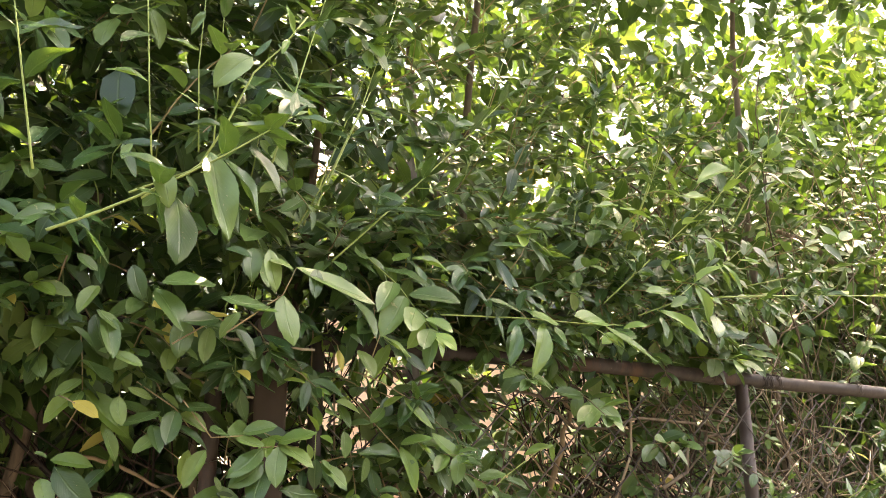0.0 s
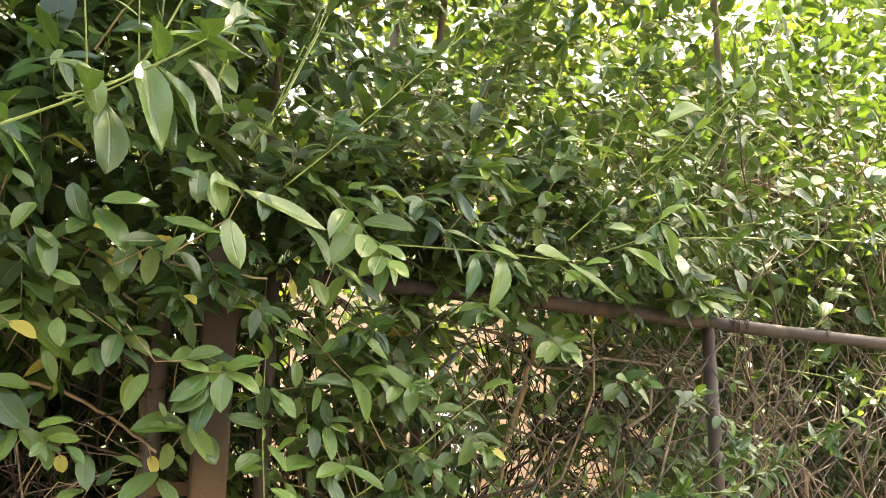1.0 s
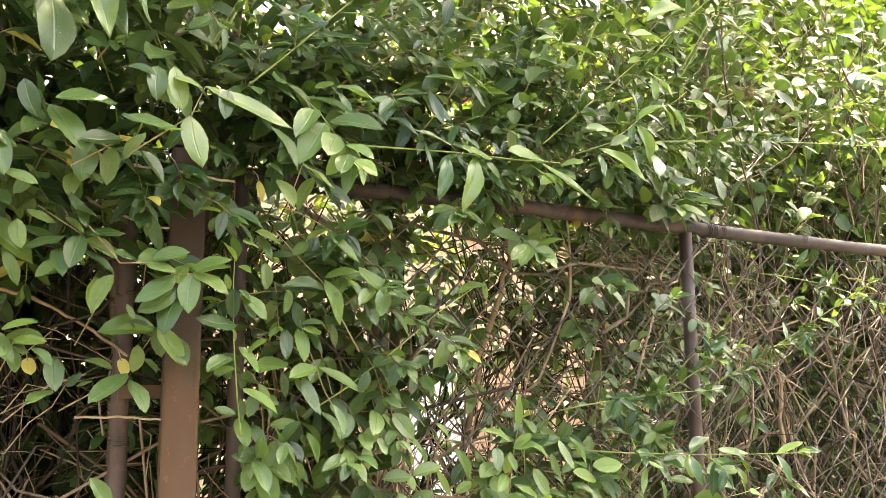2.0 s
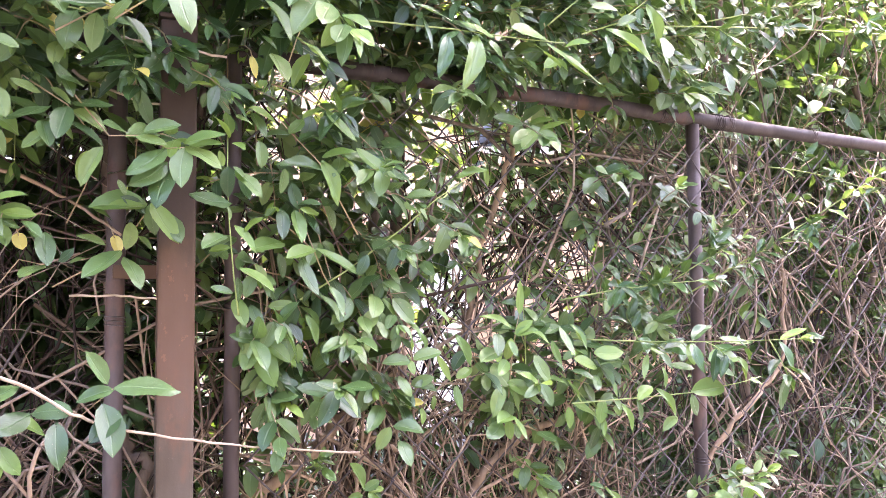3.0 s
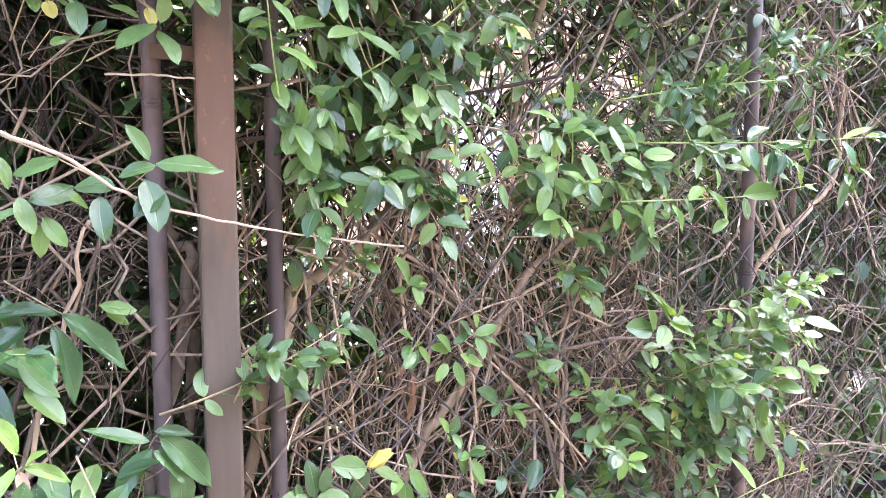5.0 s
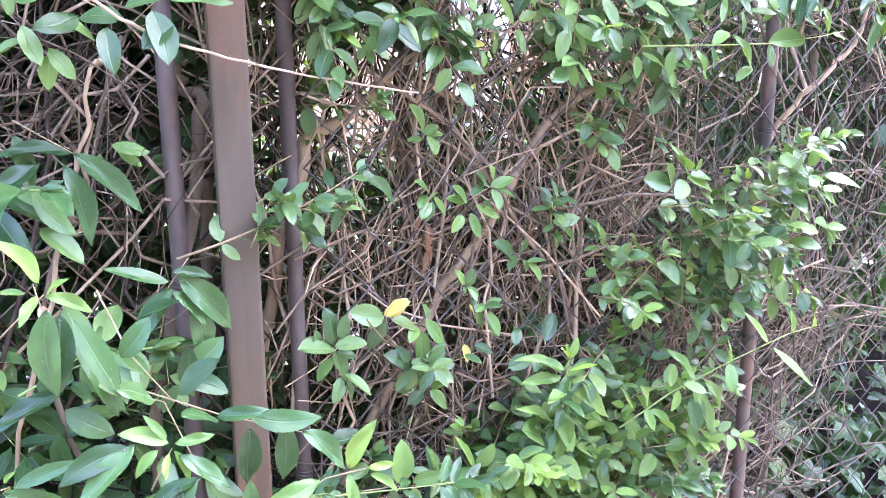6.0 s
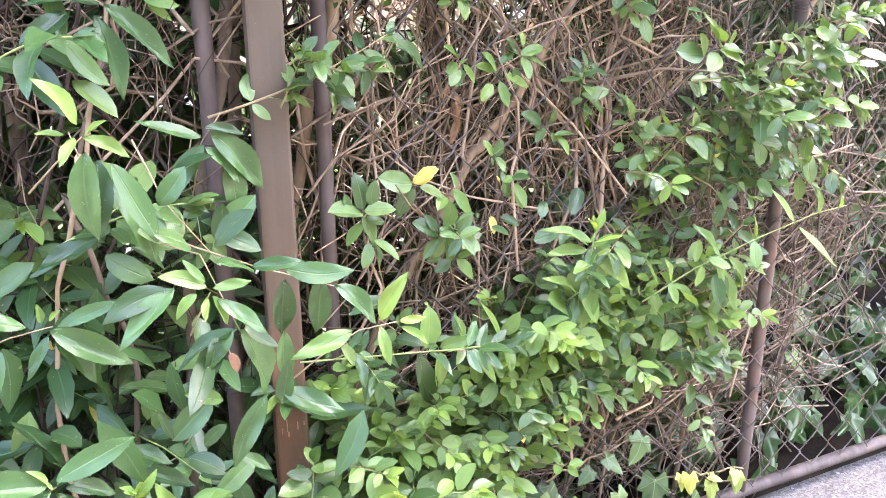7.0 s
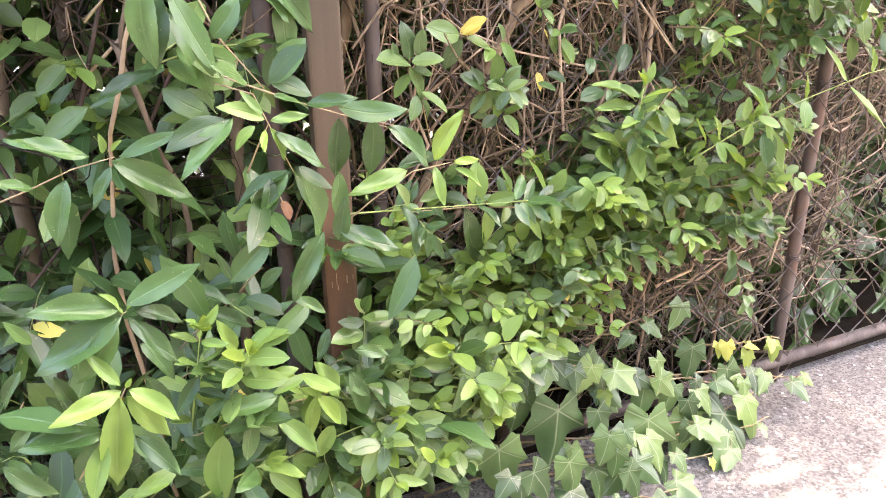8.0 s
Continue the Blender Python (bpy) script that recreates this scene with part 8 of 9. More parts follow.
wood = stem(middle_shrub, [(0.481, 0.120, 1.885), (0.514, 0.130, 1.928), (0.531, 0.140, 1.949)], 0.0010, BROWN_STEM)
leaf_at(wood, (0.494, 0.140, 1.952), (0.571, 0.135, 1.951), "fresh")
leaf_at(wood, (0.489, 0.140, 1.957), (0.434, 0.153, 1.946), "fresh")
leaf_at(wood, (0.564, 0.140, 1.950), (0.604, 0.133, 1.950), "fresh")
leaf_at(wood, (0.507, 0.140, 2.046), (0.540, 0.135, 2.077), "green", "oval")
leaf_at(wood, (0.499, 0.140, 2.050), (0.509, 0.151, 2.067), "fresh", "oval")
single_shoot(left_shrub, (-0.403, 0.360, 1.716), (-0.181, 0.400, 1.866), (0, 0, -0.02), 0.070, 0.055, "lance", 0.0019, droop=0.7)
single_shoot(left_shrub, (-0.420, 0.300, 1.796), (-0.468, 0.320, 2.008), (0, 0, 0), 0.06, 0.10, "lance", 0.0018)
single_shoot(left_shrub, (-0.218, 0.200, 1.900), (-0.217, 0.200, 2.164), (0, 0, 0), 0.05, 0.10, "lance", 0.0016)
single_shoot(left_shrub, (-0.155, 0.240, 1.867), (-0.082, 0.240, 2.167), (0, 0, 0), 0.055, 0.08, "lance", 0.0018)
single_shoot(middle_shrub, (0.237, 0.040, 1.983), (0.364, 0.020, 2.320), (0, 0, 0), 0.045, 0.07, "lance", 0.0016)
single_shoot(middle_shrub, (-0.071, 0.160, 1.839), (0.066, 0.120, 2.161), (0, 0, 0), 0.045, 0.09, "lance", 0.0018)
single_shoot(middle_shrub, (-0.031, 0.140, 1.788), (0.278, 0.120, 2.119), (0, 0, -0.01), 0.055, 0.055, "lance", 0.0018, sides=5)
single_shoot(middle_shrub, (-0.060, 0.100, 1.848), (0.118, 0.060, 2.340), (0, 0, 0), 0.045, 0.09, "lance", 0.0018)
single_shoot(middle_shrub, (0.273, -0.040, 1.795), (0.425, 0.060, 1.713), (0, 0.02, 0.04), 0.055, 0.03, "lance", 0.0016, droop=0.8, sides=2)
single_shoot(middle_shrub, (0.364, -0.040, 1.848), (0.723, 0.100, 1.777), (0, 0.02, 0.05), 0.055, 0.032, "lance", 0.0018, droop=0.7, sides=4)
single_shoot(middle_shrub, (0.495, 0.080, 1.796), (0.892, 0.140, 2.146), (0, 0, 0.0), 0.05, 0.045, "lance", 0.0018, young=0.5, sides=6)
single_shoot(right_shrub, (0.564, 0.060, 1.894), (0.674, 0.100, 2.181), (0, 0, 0.0), 0.045, 0.04, "lance", 0.0018, young=0.8, sides=4)
single_shoot(right_shrub, (0.880, 0.020, 1.991), (1.025, 0.060, 2.221), (0, 0, 0.0), 0.05, 0.05, "lance", 0.0018, young=0.4, sides=3)
single_shoot(right_shrub, (0.732, 0.080, 1.832), (1.309, 0.180, 1.874), (0, 0, 0.01), 0.045, 0.05, "lance", 0.0018, young=0.4, sides=6)
single_shoot(right_shrub, (0.924, 0.000, 1.892), (1.262, 0.120, 1.972), (0, 0, 0.0), 0.05, 0.04, "lance", 0.0018, young=0.5, sides=4)
single_shoot(middle_shrub, (0.468, 0.020, 1.901), (0.556, 0.040, 2.260), (0, 0, 0.0), 0.045, 0.05, "lance", 0.0018, sides=5)
single_shoot(right_shrub, (1.051, 0.050, 1.610), (1.260, 0.160, 1.550), (0, 0, 0.02), 0.04, 0.04, "lance", 0.0016, young=0.8, sides=4)

# sprays in front of the twigs and low beside the post
wood = stem(middle_shrub, [(0.103, -0.040, 1.061), (0.118, 0.000, 1.101), (0.123, 0.028, 1.121)], 0.0011, BROWN_STEM)
leaf_at(wood, (0.122, 0.030, 1.125), (0.129, 0.033, 1.148), "fresh", "oval")
leaf_at(wood, (0.122, 0.030, 1.121), (0.112, 0.031, 1.130), "fresh", "oval")
leaf_at(wood, (0.127, 0.030, 1.119), (0.137, 0.054, 1.108), "fresh", "oval")
leaf_at(wood, (0.121, 0.030, 1.118), (0.113, 0.035, 1.114), "fresh", "oval")
wood = stem(middle_shrub, [(0.175, -0.040, 1.020), (0.190, 0.000, 1.060), (0.195, 0.028, 1.080)], 0.0011, BROWN_STEM)
leaf_at(wood, (0.191, 0.030, 1.083), (0.167, 0.048, 1.124), "fresh", "oval")
leaf_at(wood, (0.191, 0.030, 1.080), (0.217, 0.027, 1.092), "fresh", "oval")
leaf_at(wood, (0.189, 0.030, 1.074), (0.165, 0.032, 1.073), "fresh", "oval")
leaf_at(wood, (0.200, 0.030, 1.080), (0.204, 0.045, 1.052), "fresh", "oval")
leaf_at(wood, (0.202, 0.030, 1.080), (0.219, 0.034, 1.069), "green", "oval")
leaf_at(wood, (0.196, 0.030, 1.080), (0.224, 0.028, 1.081), "fresh", "oval")
wood = stem(middle_shrub, [(0.182, -0.040, 0.929), (0.197, 0.000, 0.969), (0.202, 0.028, 0.989)], 0.0011, BROWN_STEM)
leaf_at(wood, (0.199, 0.030, 0.996), (0.173, 0.045, 1.019), "fresh", "oval")
leaf_at(wood, (0.196, 0.030, 0.993), (0.177, 0.044, 0.979), "fresh", "oval")
leaf_at(wood, (0.207, 0.030, 0.990), (0.222, 0.037, 0.963), "fresh", "oval")
leaf_at(wood, (0.205, 0.030, 0.984), (0.191, 0.040, 0.958), "green", "oval")
leaf_at(wood, (0.202, 0.030, 0.990), (0.210, 0.037, 0.997), "fresh", "oval")
leaf_at(wood, (0.202, 0.030, 0.982), (0.180, 0.050, 0.967), "green", "oval")
wood = stem(middle_shrub, [(0.260, -0.030, 0.928), (0.275, 0.010, 0.968), (0.280, 0.038, 0.988)], 0.0011, BROWN_STEM)
leaf_at(wood, (0.253, 0.040, 0.979), (0.226, 0.040, 0.990), "fresh", "oval")
leaf_at(wood, (0.256, 0.040, 0.979), (0.230, 0.050, 1.007), "fresh", "oval")
leaf_at(wood, (0.250, 0.040, 0.960), (0.227, 0.053, 0.941), "fresh", "oval")
leaf_at(wood, (0.262, 0.040, 0.963), (0.272, 0.052, 0.928), "fresh", "oval")
leaf_at(wood, (0.271, 0.040, 0.972), (0.306, 0.050, 0.956), "fresh", "oval")
leaf_at(wood, (0.283, 0.040, 1.003), (0.260, 0.043, 0.990), "green", "oval")
leaf_at(wood, (0.286, 0.040, 1.003), (0.268, 0.050, 1.025), "green", "oval")
leaf_at(wood, (0.296, 0.040, 0.999), (0.335, 0.039, 1.012), "fresh", "oval")
leaf_at(wood, (0.305, 0.040, 0.996), (0.336, 0.048, 0.978), "fresh", "oval")
leaf_at(wood, (0.299, 0.040, 0.996), (0.301, 0.057, 0.966), "fresh", "oval")
leaf_at(wood, (0.293, 0.040, 1.000), (0.268, 0.045, 1.011), "green", "oval")
leaf_at(wood, (0.301, 0.040, 1.010), (0.293, 0.050, 1.031), "fresh", "oval")
leaf_at(wood, (0.286, 0.040, 0.981), (0.291, 0.037, 0.950), "green", "oval")
wood = stem(middle_shrub, [(0.472, -0.040, 1.005), (0.487, 0.000, 1.045), (0.492, 0.028, 1.065)], 0.0011, BROWN_STEM)
leaf_at(wood, (0.487, 0.030, 1.072), (0.517, 0.032, 1.083), "fresh", "oval")
leaf_at(wood, (0.494, 0.030, 1.065), (0.525, 0.036, 1.064), "fresh", "oval")
leaf_at(wood, (0.501, 0.030, 1.053), (0.497, 0.055, 1.036), "fresh", "oval")
leaf_at(wood, (0.512, 0.030, 1.056), (0.550, 0.033, 1.028), "fresh", "oval")
leaf_at(wood, (0.494, 0.030, 1.062), (0.480, 0.030, 1.046), "fresh", "oval")
leaf_at(wood, (0.486, 0.030, 1.077), (0.466, 0.047, 1.100), "young", "oval")
leaf_at(wood, (0.476, 0.030, 1.072), (0.446, 0.047, 1.081), "fresh", "oval")
leaf_at(wood, (0.501, 0.030, 1.059), (0.539, 0.024, 1.050), "fresh", "oval")
leaf_at(wood, (0.473, 0.030, 1.067), (0.462, 0.031, 1.050), "green", "oval")
wood = stem(middle_shrub, [(0.382, -0.110, 1.052), (0.397, -0.070, 1.092), (0.402, -0.042, 1.112)], 0.0011, BROWN_STEM)
leaf_at(wood, (0.395, -0.040, 1.110), (0.361, -0.045, 1.114), "deep", "oval")
leaf_at(wood, (0.402, -0.040, 1.110), (0.419, -0.023, 1.079), "deep", "oval")
leaf_at(wood, (0.409, -0.040, 1.115), (0.455, -0.046, 1.110), "deep", "oval")
wood = stem(middle_shrub, [(0.344, -0.050, 0.818), (0.359, -0.010, 0.858), (0.364, 0.018, 0.878)], 0.0011, BROWN_STEM)
leaf_at(wood, (0.350, 0.020, 0.883), (0.310, 0.033, 0.913), "green", "oval")
leaf_at(wood, (0.360, 0.020, 0.884), (0.361, 0.044, 0.910), "green", "oval")
leaf_at(wood, (0.377, 0.020, 0.870), (0.395, 0.035, 0.842), "fresh", "oval")
leaf_at(wood, (0.374, 0.020, 0.871), (0.408, 0.025, 0.871), "fresh", "oval")
leaf_at(wood, (0.367, 0.020, 0.875), (0.380, 0.016, 0.854), "green", "oval")
leaf_at(wood, (0.354, 0.020, 0.885), (0.334, 0.031, 0.867), "green", "oval")
wood = stem(middle_shrub, [(0.406, -0.050, 0.868), (0.421, -0.010, 0.908), (0.426, 0.018, 0.928)], 0.0011, BROWN_STEM)
leaf_at(wood, (0.420, 0.020, 0.939), (0.395, 0.037, 0.973), "green")
leaf_at(wood, (0.424, 0.020, 0.938), (0.440, 0.022, 0.946), "green", "oval")
leaf_at(wood, (0.435, 0.020, 0.922), (0.474, 0.016, 0.893), "fresh", "oval")
leaf_at(wood, (0.428, 0.020, 0.917), (0.440, 0.013, 0.885), "fresh", "oval")
leaf_at(wood, (0.424, 0.020, 0.924), (0.406, 0.016, 0.916), "green", "oval")
wood = stem(middle_shrub, [(0.491, -0.040, 0.813), (0.506, 0.000, 0.853), (0.511, 0.028, 0.873)], 0.0011, BROWN_STEM)
leaf_at(wood, (0.507, 0.030, 0.880), (0.483, 0.024, 0.881), "fresh", "oval")
leaf_at(wood, (0.516, 0.030, 0.882), (0.499, 0.043, 0.926), "fresh")
leaf_at(wood, (0.522, 0.030, 0.879), (0.557, 0.040, 0.873), "fresh", "oval")
leaf_at(wood, (0.511, 0.030, 0.862), (0.537, 0.041, 0.836), "fresh", "oval")
leaf_at(wood, (0.501, 0.030, 0.848), (0.475, 0.040, 0.842), "fresh", "oval")
leaf_at(wood, (0.503, 0.030, 0.887), (0.493, 0.033, 0.922), "deep", "oval")
leaf_at(wood, (0.515, 0.030, 0.873), (0.539, 0.033, 0.856), "green", "oval")
wood = stem(middle_shrub, [(0.561, -0.040, 0.755), (0.576, 0.000, 0.795), (0.581, 0.028, 0.815)], 0.0011, BROWN_STEM)
leaf_at(wood, (0.587, 0.030, 0.865), (0.558, 0.053, 0.904), "fresh", "oval")
leaf_at(wood, (0.555, 0.030, 0.806), (0.514, 0.031, 0.822), "fresh", "oval")
leaf_at(wood, (0.562, 0.030, 0.811), (0.570, 0.038, 0.837), "green", "oval")
leaf_at(wood, (0.577, 0.030, 0.819), (0.580, 0.053, 0.846), "fresh", "oval")
leaf_at(wood, (0.585, 0.030, 0.815), (0.638, 0.025, 0.806), "fresh", "oval")
leaf_at(wood, (0.601, 0.030, 0.803), (0.622, 0.053, 0.781), "fresh", "oval")
leaf_at(wood, (0.559, 0.030, 0.793), (0.541, 0.044, 0.772), "fresh", "oval")
leaf_at(wood, (0.574, 0.030, 0.791), (0.591, 0.027, 0.730), "fresh", "oval")
leaf_at(wood, (0.599, 0.030, 0.762), (0.628, 0.053, 0.735), "fresh")
leaf_at(wood, (0.586, 0.030, 0.783), (0.596, 0.046, 0.792), "fresh", "oval")
leaf_at(wood, (0.576, 0.030, 0.841), (0.553, 0.040, 0.831), "green", "oval")
leaf_at(wood, (0.591, 0.030, 0.851), (0.613, 0.035, 0.872), "fresh", "oval")
leaf_at(wood, (0.599, 0.030, 0.857), (0.626, 0.040, 0.840), "fresh", "oval")
wood = stem(middle_shrub, [(0.255, -0.040, 0.775), (0.270, 0.000, 0.815), (0.275, 0.028, 0.835)], 0.0011, BROWN_STEM)
leaf_at(wood, (0.258, 0.030, 0.852), (0.245, 0.032, 0.877), "fresh", "oval")
leaf_at(wood, (0.258, 0.030, 0.855), (0.274, 0.032, 0.873), "fresh", "oval")
leaf_at(wood, (0.262, 0.030, 0.849), (0.280, 0.036, 0.833), "fresh", "oval")
leaf_at(wood, (0.255, 0.030, 0.849), (0.257, 0.033, 0.838), "fresh", "oval")
leaf_at(wood, (0.293, 0.030, 0.815), (0.268, 0.046, 0.813), "fresh", "oval")
leaf_at(wood, (0.296, 0.030, 0.818), (0.320, 0.034, 0.821), "fresh", "oval")
leaf_at(wood, (0.300, 0.030, 0.806), (0.316, 0.025, 0.761), "fresh")
wood = stem(middle_shrub, [(0.431, -0.100, 0.699), (0.446, -0.060, 0.739), (0.451, -0.032, 0.759)], 0.0011, BROWN_STEM)
leaf_at(wood, (0.444, -0.030, 0.768), (0.448, -0.017, 0.812), "deep")
leaf_at(wood, (0.444, -0.030, 0.755), (0.414, -0.017, 0.725), "deep", "round")
leaf_at(wood, (0.451, -0.030, 0.751), (0.471, -0.031, 0.725), "deep", "oval")
leaf_at(wood, (0.436, -0.030, 0.763), (0.394, -0.019, 0.748), "deep", "oval")
leaf_at(wood, (0.481, -0.030, 0.756), (0.491, -0.018, 0.732), "deep", "oval")
wood = stem(middle_shrub, [(0.496, -0.100, 0.631), (0.511, -0.060, 0.671), (0.516, -0.032, 0.692)], 0.0011, BROWN_STEM)
leaf_at(wood, (0.516, -0.030, 0.695), (0.533, -0.008, 0.728), "deep", "oval")
leaf_at(wood, (0.513, -0.030, 0.692), (0.478, -0.024, 0.697), "deep", "oval")
leaf_at(wood, (0.520, -0.030, 0.694), (0.544, -0.030, 0.670), "deep", "oval")
leaf_at(wood, (0.517, -0.030, 0.685), (0.506, -0.036, 0.652), "deep", "oval")
wood = stem(middle_shrub, [(0.071, -0.040, 0.956), (0.086, 0.000, 0.996), (0.091, 0.028, 1.016)], 0.0011, BROWN_STEM)
leaf_at(wood, (0.098, 0.030, 1.028), (0.155, 0.028, 0.989), "green")
leaf_at(wood, (0.085, 0.030, 1.004), (0.100, 0.031, 0.982), "green")
wood = stem(left_shrub, [(-0.449, 0.210, 0.434), (-0.434, 0.250, 0.474), (-0.429, 0.278, 0.494)], 0.0011, BROWN_STEM)
leaf_at(wood, (-0.436, 0.280, 0.495), (-0.518, 0.277, 0.499), "deep")
leaf_at(wood, (-0.434, 0.280, 0.487), (-0.469, 0.291, 0.423), "deep")
leaf_at(wood, (-0.411, 0.280, 0.493), (-0.362, 0.286, 0.436), "deep")
leaf_at(wood, (-0.435, 0.280, 0.501), (-0.466, 0.307, 0.559), "deep")
wood = stem(left_shrub, [(-0.292, 0.200, 0.387), (-0.277, 0.240, 0.427), (-0.272, 0.268, 0.447)], 0.0011, BROWN_STEM)
leaf_at(wood, (-0.307, 0.270, 0.437), (-0.315, 0.267, 0.340), "fresh")
leaf_at(wood, (-0.363, 0.270, 0.410), (-0.418, 0.287, 0.400), "fresh")
leaf_at(wood, (-0.238, 0.270, 0.473), (-0.304, 0.278, 0.476), "deep")
leaf_at(wood, (-0.234, 0.270, 0.472), (-0.233, 0.271, 0.421), "fresh")
leaf_at(wood, (-0.241, 0.270, 0.439), (-0.198, 0.293, 0.392), "fresh")
leaf_at(wood, (-0.250, 0.270, 0.450), (-0.304, 0.275, 0.443), "deep")
wood = stem(left_shrub, [(-0.211, 0.180, 0.403), (-0.196, 0.220, 0.443), (-0.191, 0.248, 0.463)], 0.0011, BROWN_STEM)
leaf_at(wood, (-0.184, 0.250, 0.444), (-0.194, 0.244, 0.383), "young")
leaf_at(wood, (-0.184, 0.250, 0.444), (-0.152, 0.250, 0.390), "young")
leaf_at(wood, (-0.204, 0.250, 0.490), (-0.248, 0.255, 0.496), "fresh")
leaf_at(wood, (-0.195, 0.250, 0.479), (-0.243, 0.265, 0.472), "fresh")
leaf_at(wood, (-0.202, 0.250, 0.481), (-0.162, 0.278, 0.465), "young")
leaf_at(wood, (-0.177, 0.250, 0.442), (-0.203, 0.248, 0.461), "fresh")
wood = stem(left_shrub, [(-0.154, 0.150, 0.407), (-0.139, 0.190, 0.447), (-0.134, 0.218, 0.467)], 0.0011, BROWN_STEM)
leaf_at(wood, (-0.154, 0.220, 0.518), (-0.176, 0.235, 0.483), "deep")
leaf_at(wood, (-0.130, 0.220, 0.447), (-0.102, 0.224, 0.367), "deep")
leaf_at(wood, (-0.126, 0.220, 0.450), (-0.151, 0.218, 0.450), "deep")
leaf_at(wood, (-0.121, 0.220, 0.477), (-0.078, 0.228, 0.462), "deep")
leaf_at(wood, (-0.138, 0.220, 0.441), (-0.104, 0.223, 0.403), "deep")
wood = stem(left_shrub, [(-0.284, 0.170, 0.468), (-0.269, 0.210, 0.508), (-0.264, 0.238, 0.528)], 0.0011, BROWN_STEM)
leaf_at(wood, (-0.264, 0.240, 0.528), (-0.300, 0.243, 0.513), "young")
leaf_at(wood, (-0.261, 0.240, 0.527), (-0.252, 0.260, 0.486), "young")
leaf_at(wood, (-0.254, 0.240, 0.532), (-0.214, 0.261, 0.553), "young")
leaf_at(wood, (-0.273, 0.240, 0.530), (-0.288, 0.254, 0.576), "fresh")
leaf_at(wood, (-0.268, 0.240, 0.521), (-0.304, 0.234, 0.475), "deep")
wood = stem(left_shrub, [(-0.332, 0.190, 0.519), (-0.317, 0.230, 0.559), (-0.312, 0.258, 0.579)], 0.0011, BROWN_STEM)
leaf_at(wood, (-0.313, 0.260, 0.579), (-0.324, 0.269, 0.592), "young", "oval")
leaf_at(wood, (-0.311, 0.260, 0.583), (-0.310, 0.276, 0.604), "young", "oval")
leaf_at(wood, (-0.311, 0.260, 0.578), (-0.303, 0.272, 0.585), "young", "oval")
leaf_at(wood, (-0.313, 0.260, 0.577), (-0.317, 0.270, 0.573), "young", "oval")
wood = stem(left_shrub, [(-0.282, 0.130, 0.515), (-0.267, 0.170, 0.555), (-0.262, 0.198, 0.575)], 0.0011, BROWN_STEM)
leaf_at(wood, (-0.304, 0.200, 0.569), (-0.243, 0.204, 0.539), "deep")
leaf_at(wood, (-0.319, 0.200, 0.601), (-0.266, 0.212, 0.583), "deep")
leaf_at(wood, (-0.190, 0.200, 0.559), (-0.153, 0.216, 0.540), "deep")
leaf_at(wood, (-0.236, 0.200, 0.544), (-0.197, 0.225, 0.569), "deep")
leaf_at(wood, (-0.262, 0.200, 0.602), (-0.276, 0.201, 0.641), "deep")
wood = stem(left_shrub, [(-0.518, 0.230, 0.502), (-0.503, 0.270, 0.542), (-0.498, 0.298, 0.562)], 0.0011, BROWN_STEM)
leaf_at(wood, (-0.493, 0.300, 0.599), (-0.520, 0.303, 0.561), "deep")
leaf_at(wood, (-0.532, 0.300, 0.493), (-0.486, 0.316, 0.453), "deep")
leaf_at(wood, (-0.478, 0.300, 0.626), (-0.496, 0.313, 0.661), "deep")
leaf_at(wood, (-0.466, 0.300, 0.584), (-0.450, 0.294, 0.526), "deep")
leaf_at(wood, (-0.521, 0.300, 0.509), (-0.493, 0.315, 0.550), "deep")
wood = stem(left_shrub, [(-0.349, 0.170, 0.453), (-0.334, 0.210, 0.493), (-0.329, 0.238, 0.513)], 0.0011, BROWN_STEM)
leaf_at(wood, (-0.377, 0.240, 0.566), (-0.346, 0.262, 0.527), "deep")
leaf_at(wood, (-0.378, 0.240, 0.523), (-0.350, 0.244, 0.473), "deep")
leaf_at(wood, (-0.320, 0.240, 0.506), (-0.352, 0.260, 0.476), "deep")
leaf_at(wood, (-0.293, 0.240, 0.468), (-0.329, 0.246, 0.444), "deep")
leaf_at(wood, (-0.276, 0.240, 0.501), (-0.261, 0.236, 0.455), "deep")
wood = stem(left_shrub, [(-0.207, 0.130, 0.267), (-0.192, 0.170, 0.307), (-0.187, 0.198, 0.327)], 0.0011, BROWN_STEM)
leaf_at(wood, (-0.212, 0.200, 0.322), (-0.171, 0.193, 0.274), "fresh", "oval")
leaf_at(wood, (-0.260, 0.200, 0.321), (-0.281, 0.193, 0.273), "fresh", "oval")
leaf_at(wood, (-0.246, 0.200, 0.307), (-0.210, 0.215, 0.263), "fresh", "oval")
leaf_at(wood, (-0.152, 0.200, 0.355), (-0.183, 0.217, 0.324), "fresh", "oval")
leaf_at(wood, (-0.139, 0.200, 0.324), (-0.110, 0.223, 0.284), "fresh", "oval")
leaf_at(wood, (-0.114, 0.200, 0.334), (-0.064, 0.212, 0.297), "green", "oval")
wood = stem(left_shrub, [(-0.242, 0.130, 0.549), (-0.228, 0.170, 0.589), (-0.223, 0.198, 0.609)], 0.0011, BROWN_STEM)
leaf_at(wood, (-0.213, 0.200, 0.643), (-0.264, 0.198, 0.598), "deep", "oval")
leaf_at(wood, (-0.201, 0.200, 0.637), (-0.243, 0.201, 0.655), "fresh", "oval")
leaf_at(wood, (-0.228, 0.200, 0.582), (-0.201, 0.202, 0.605), "deep", "oval")
leaf_at(wood, (-0.248, 0.200, 0.573), (-0.211, 0.226, 0.555), "deep", "oval")

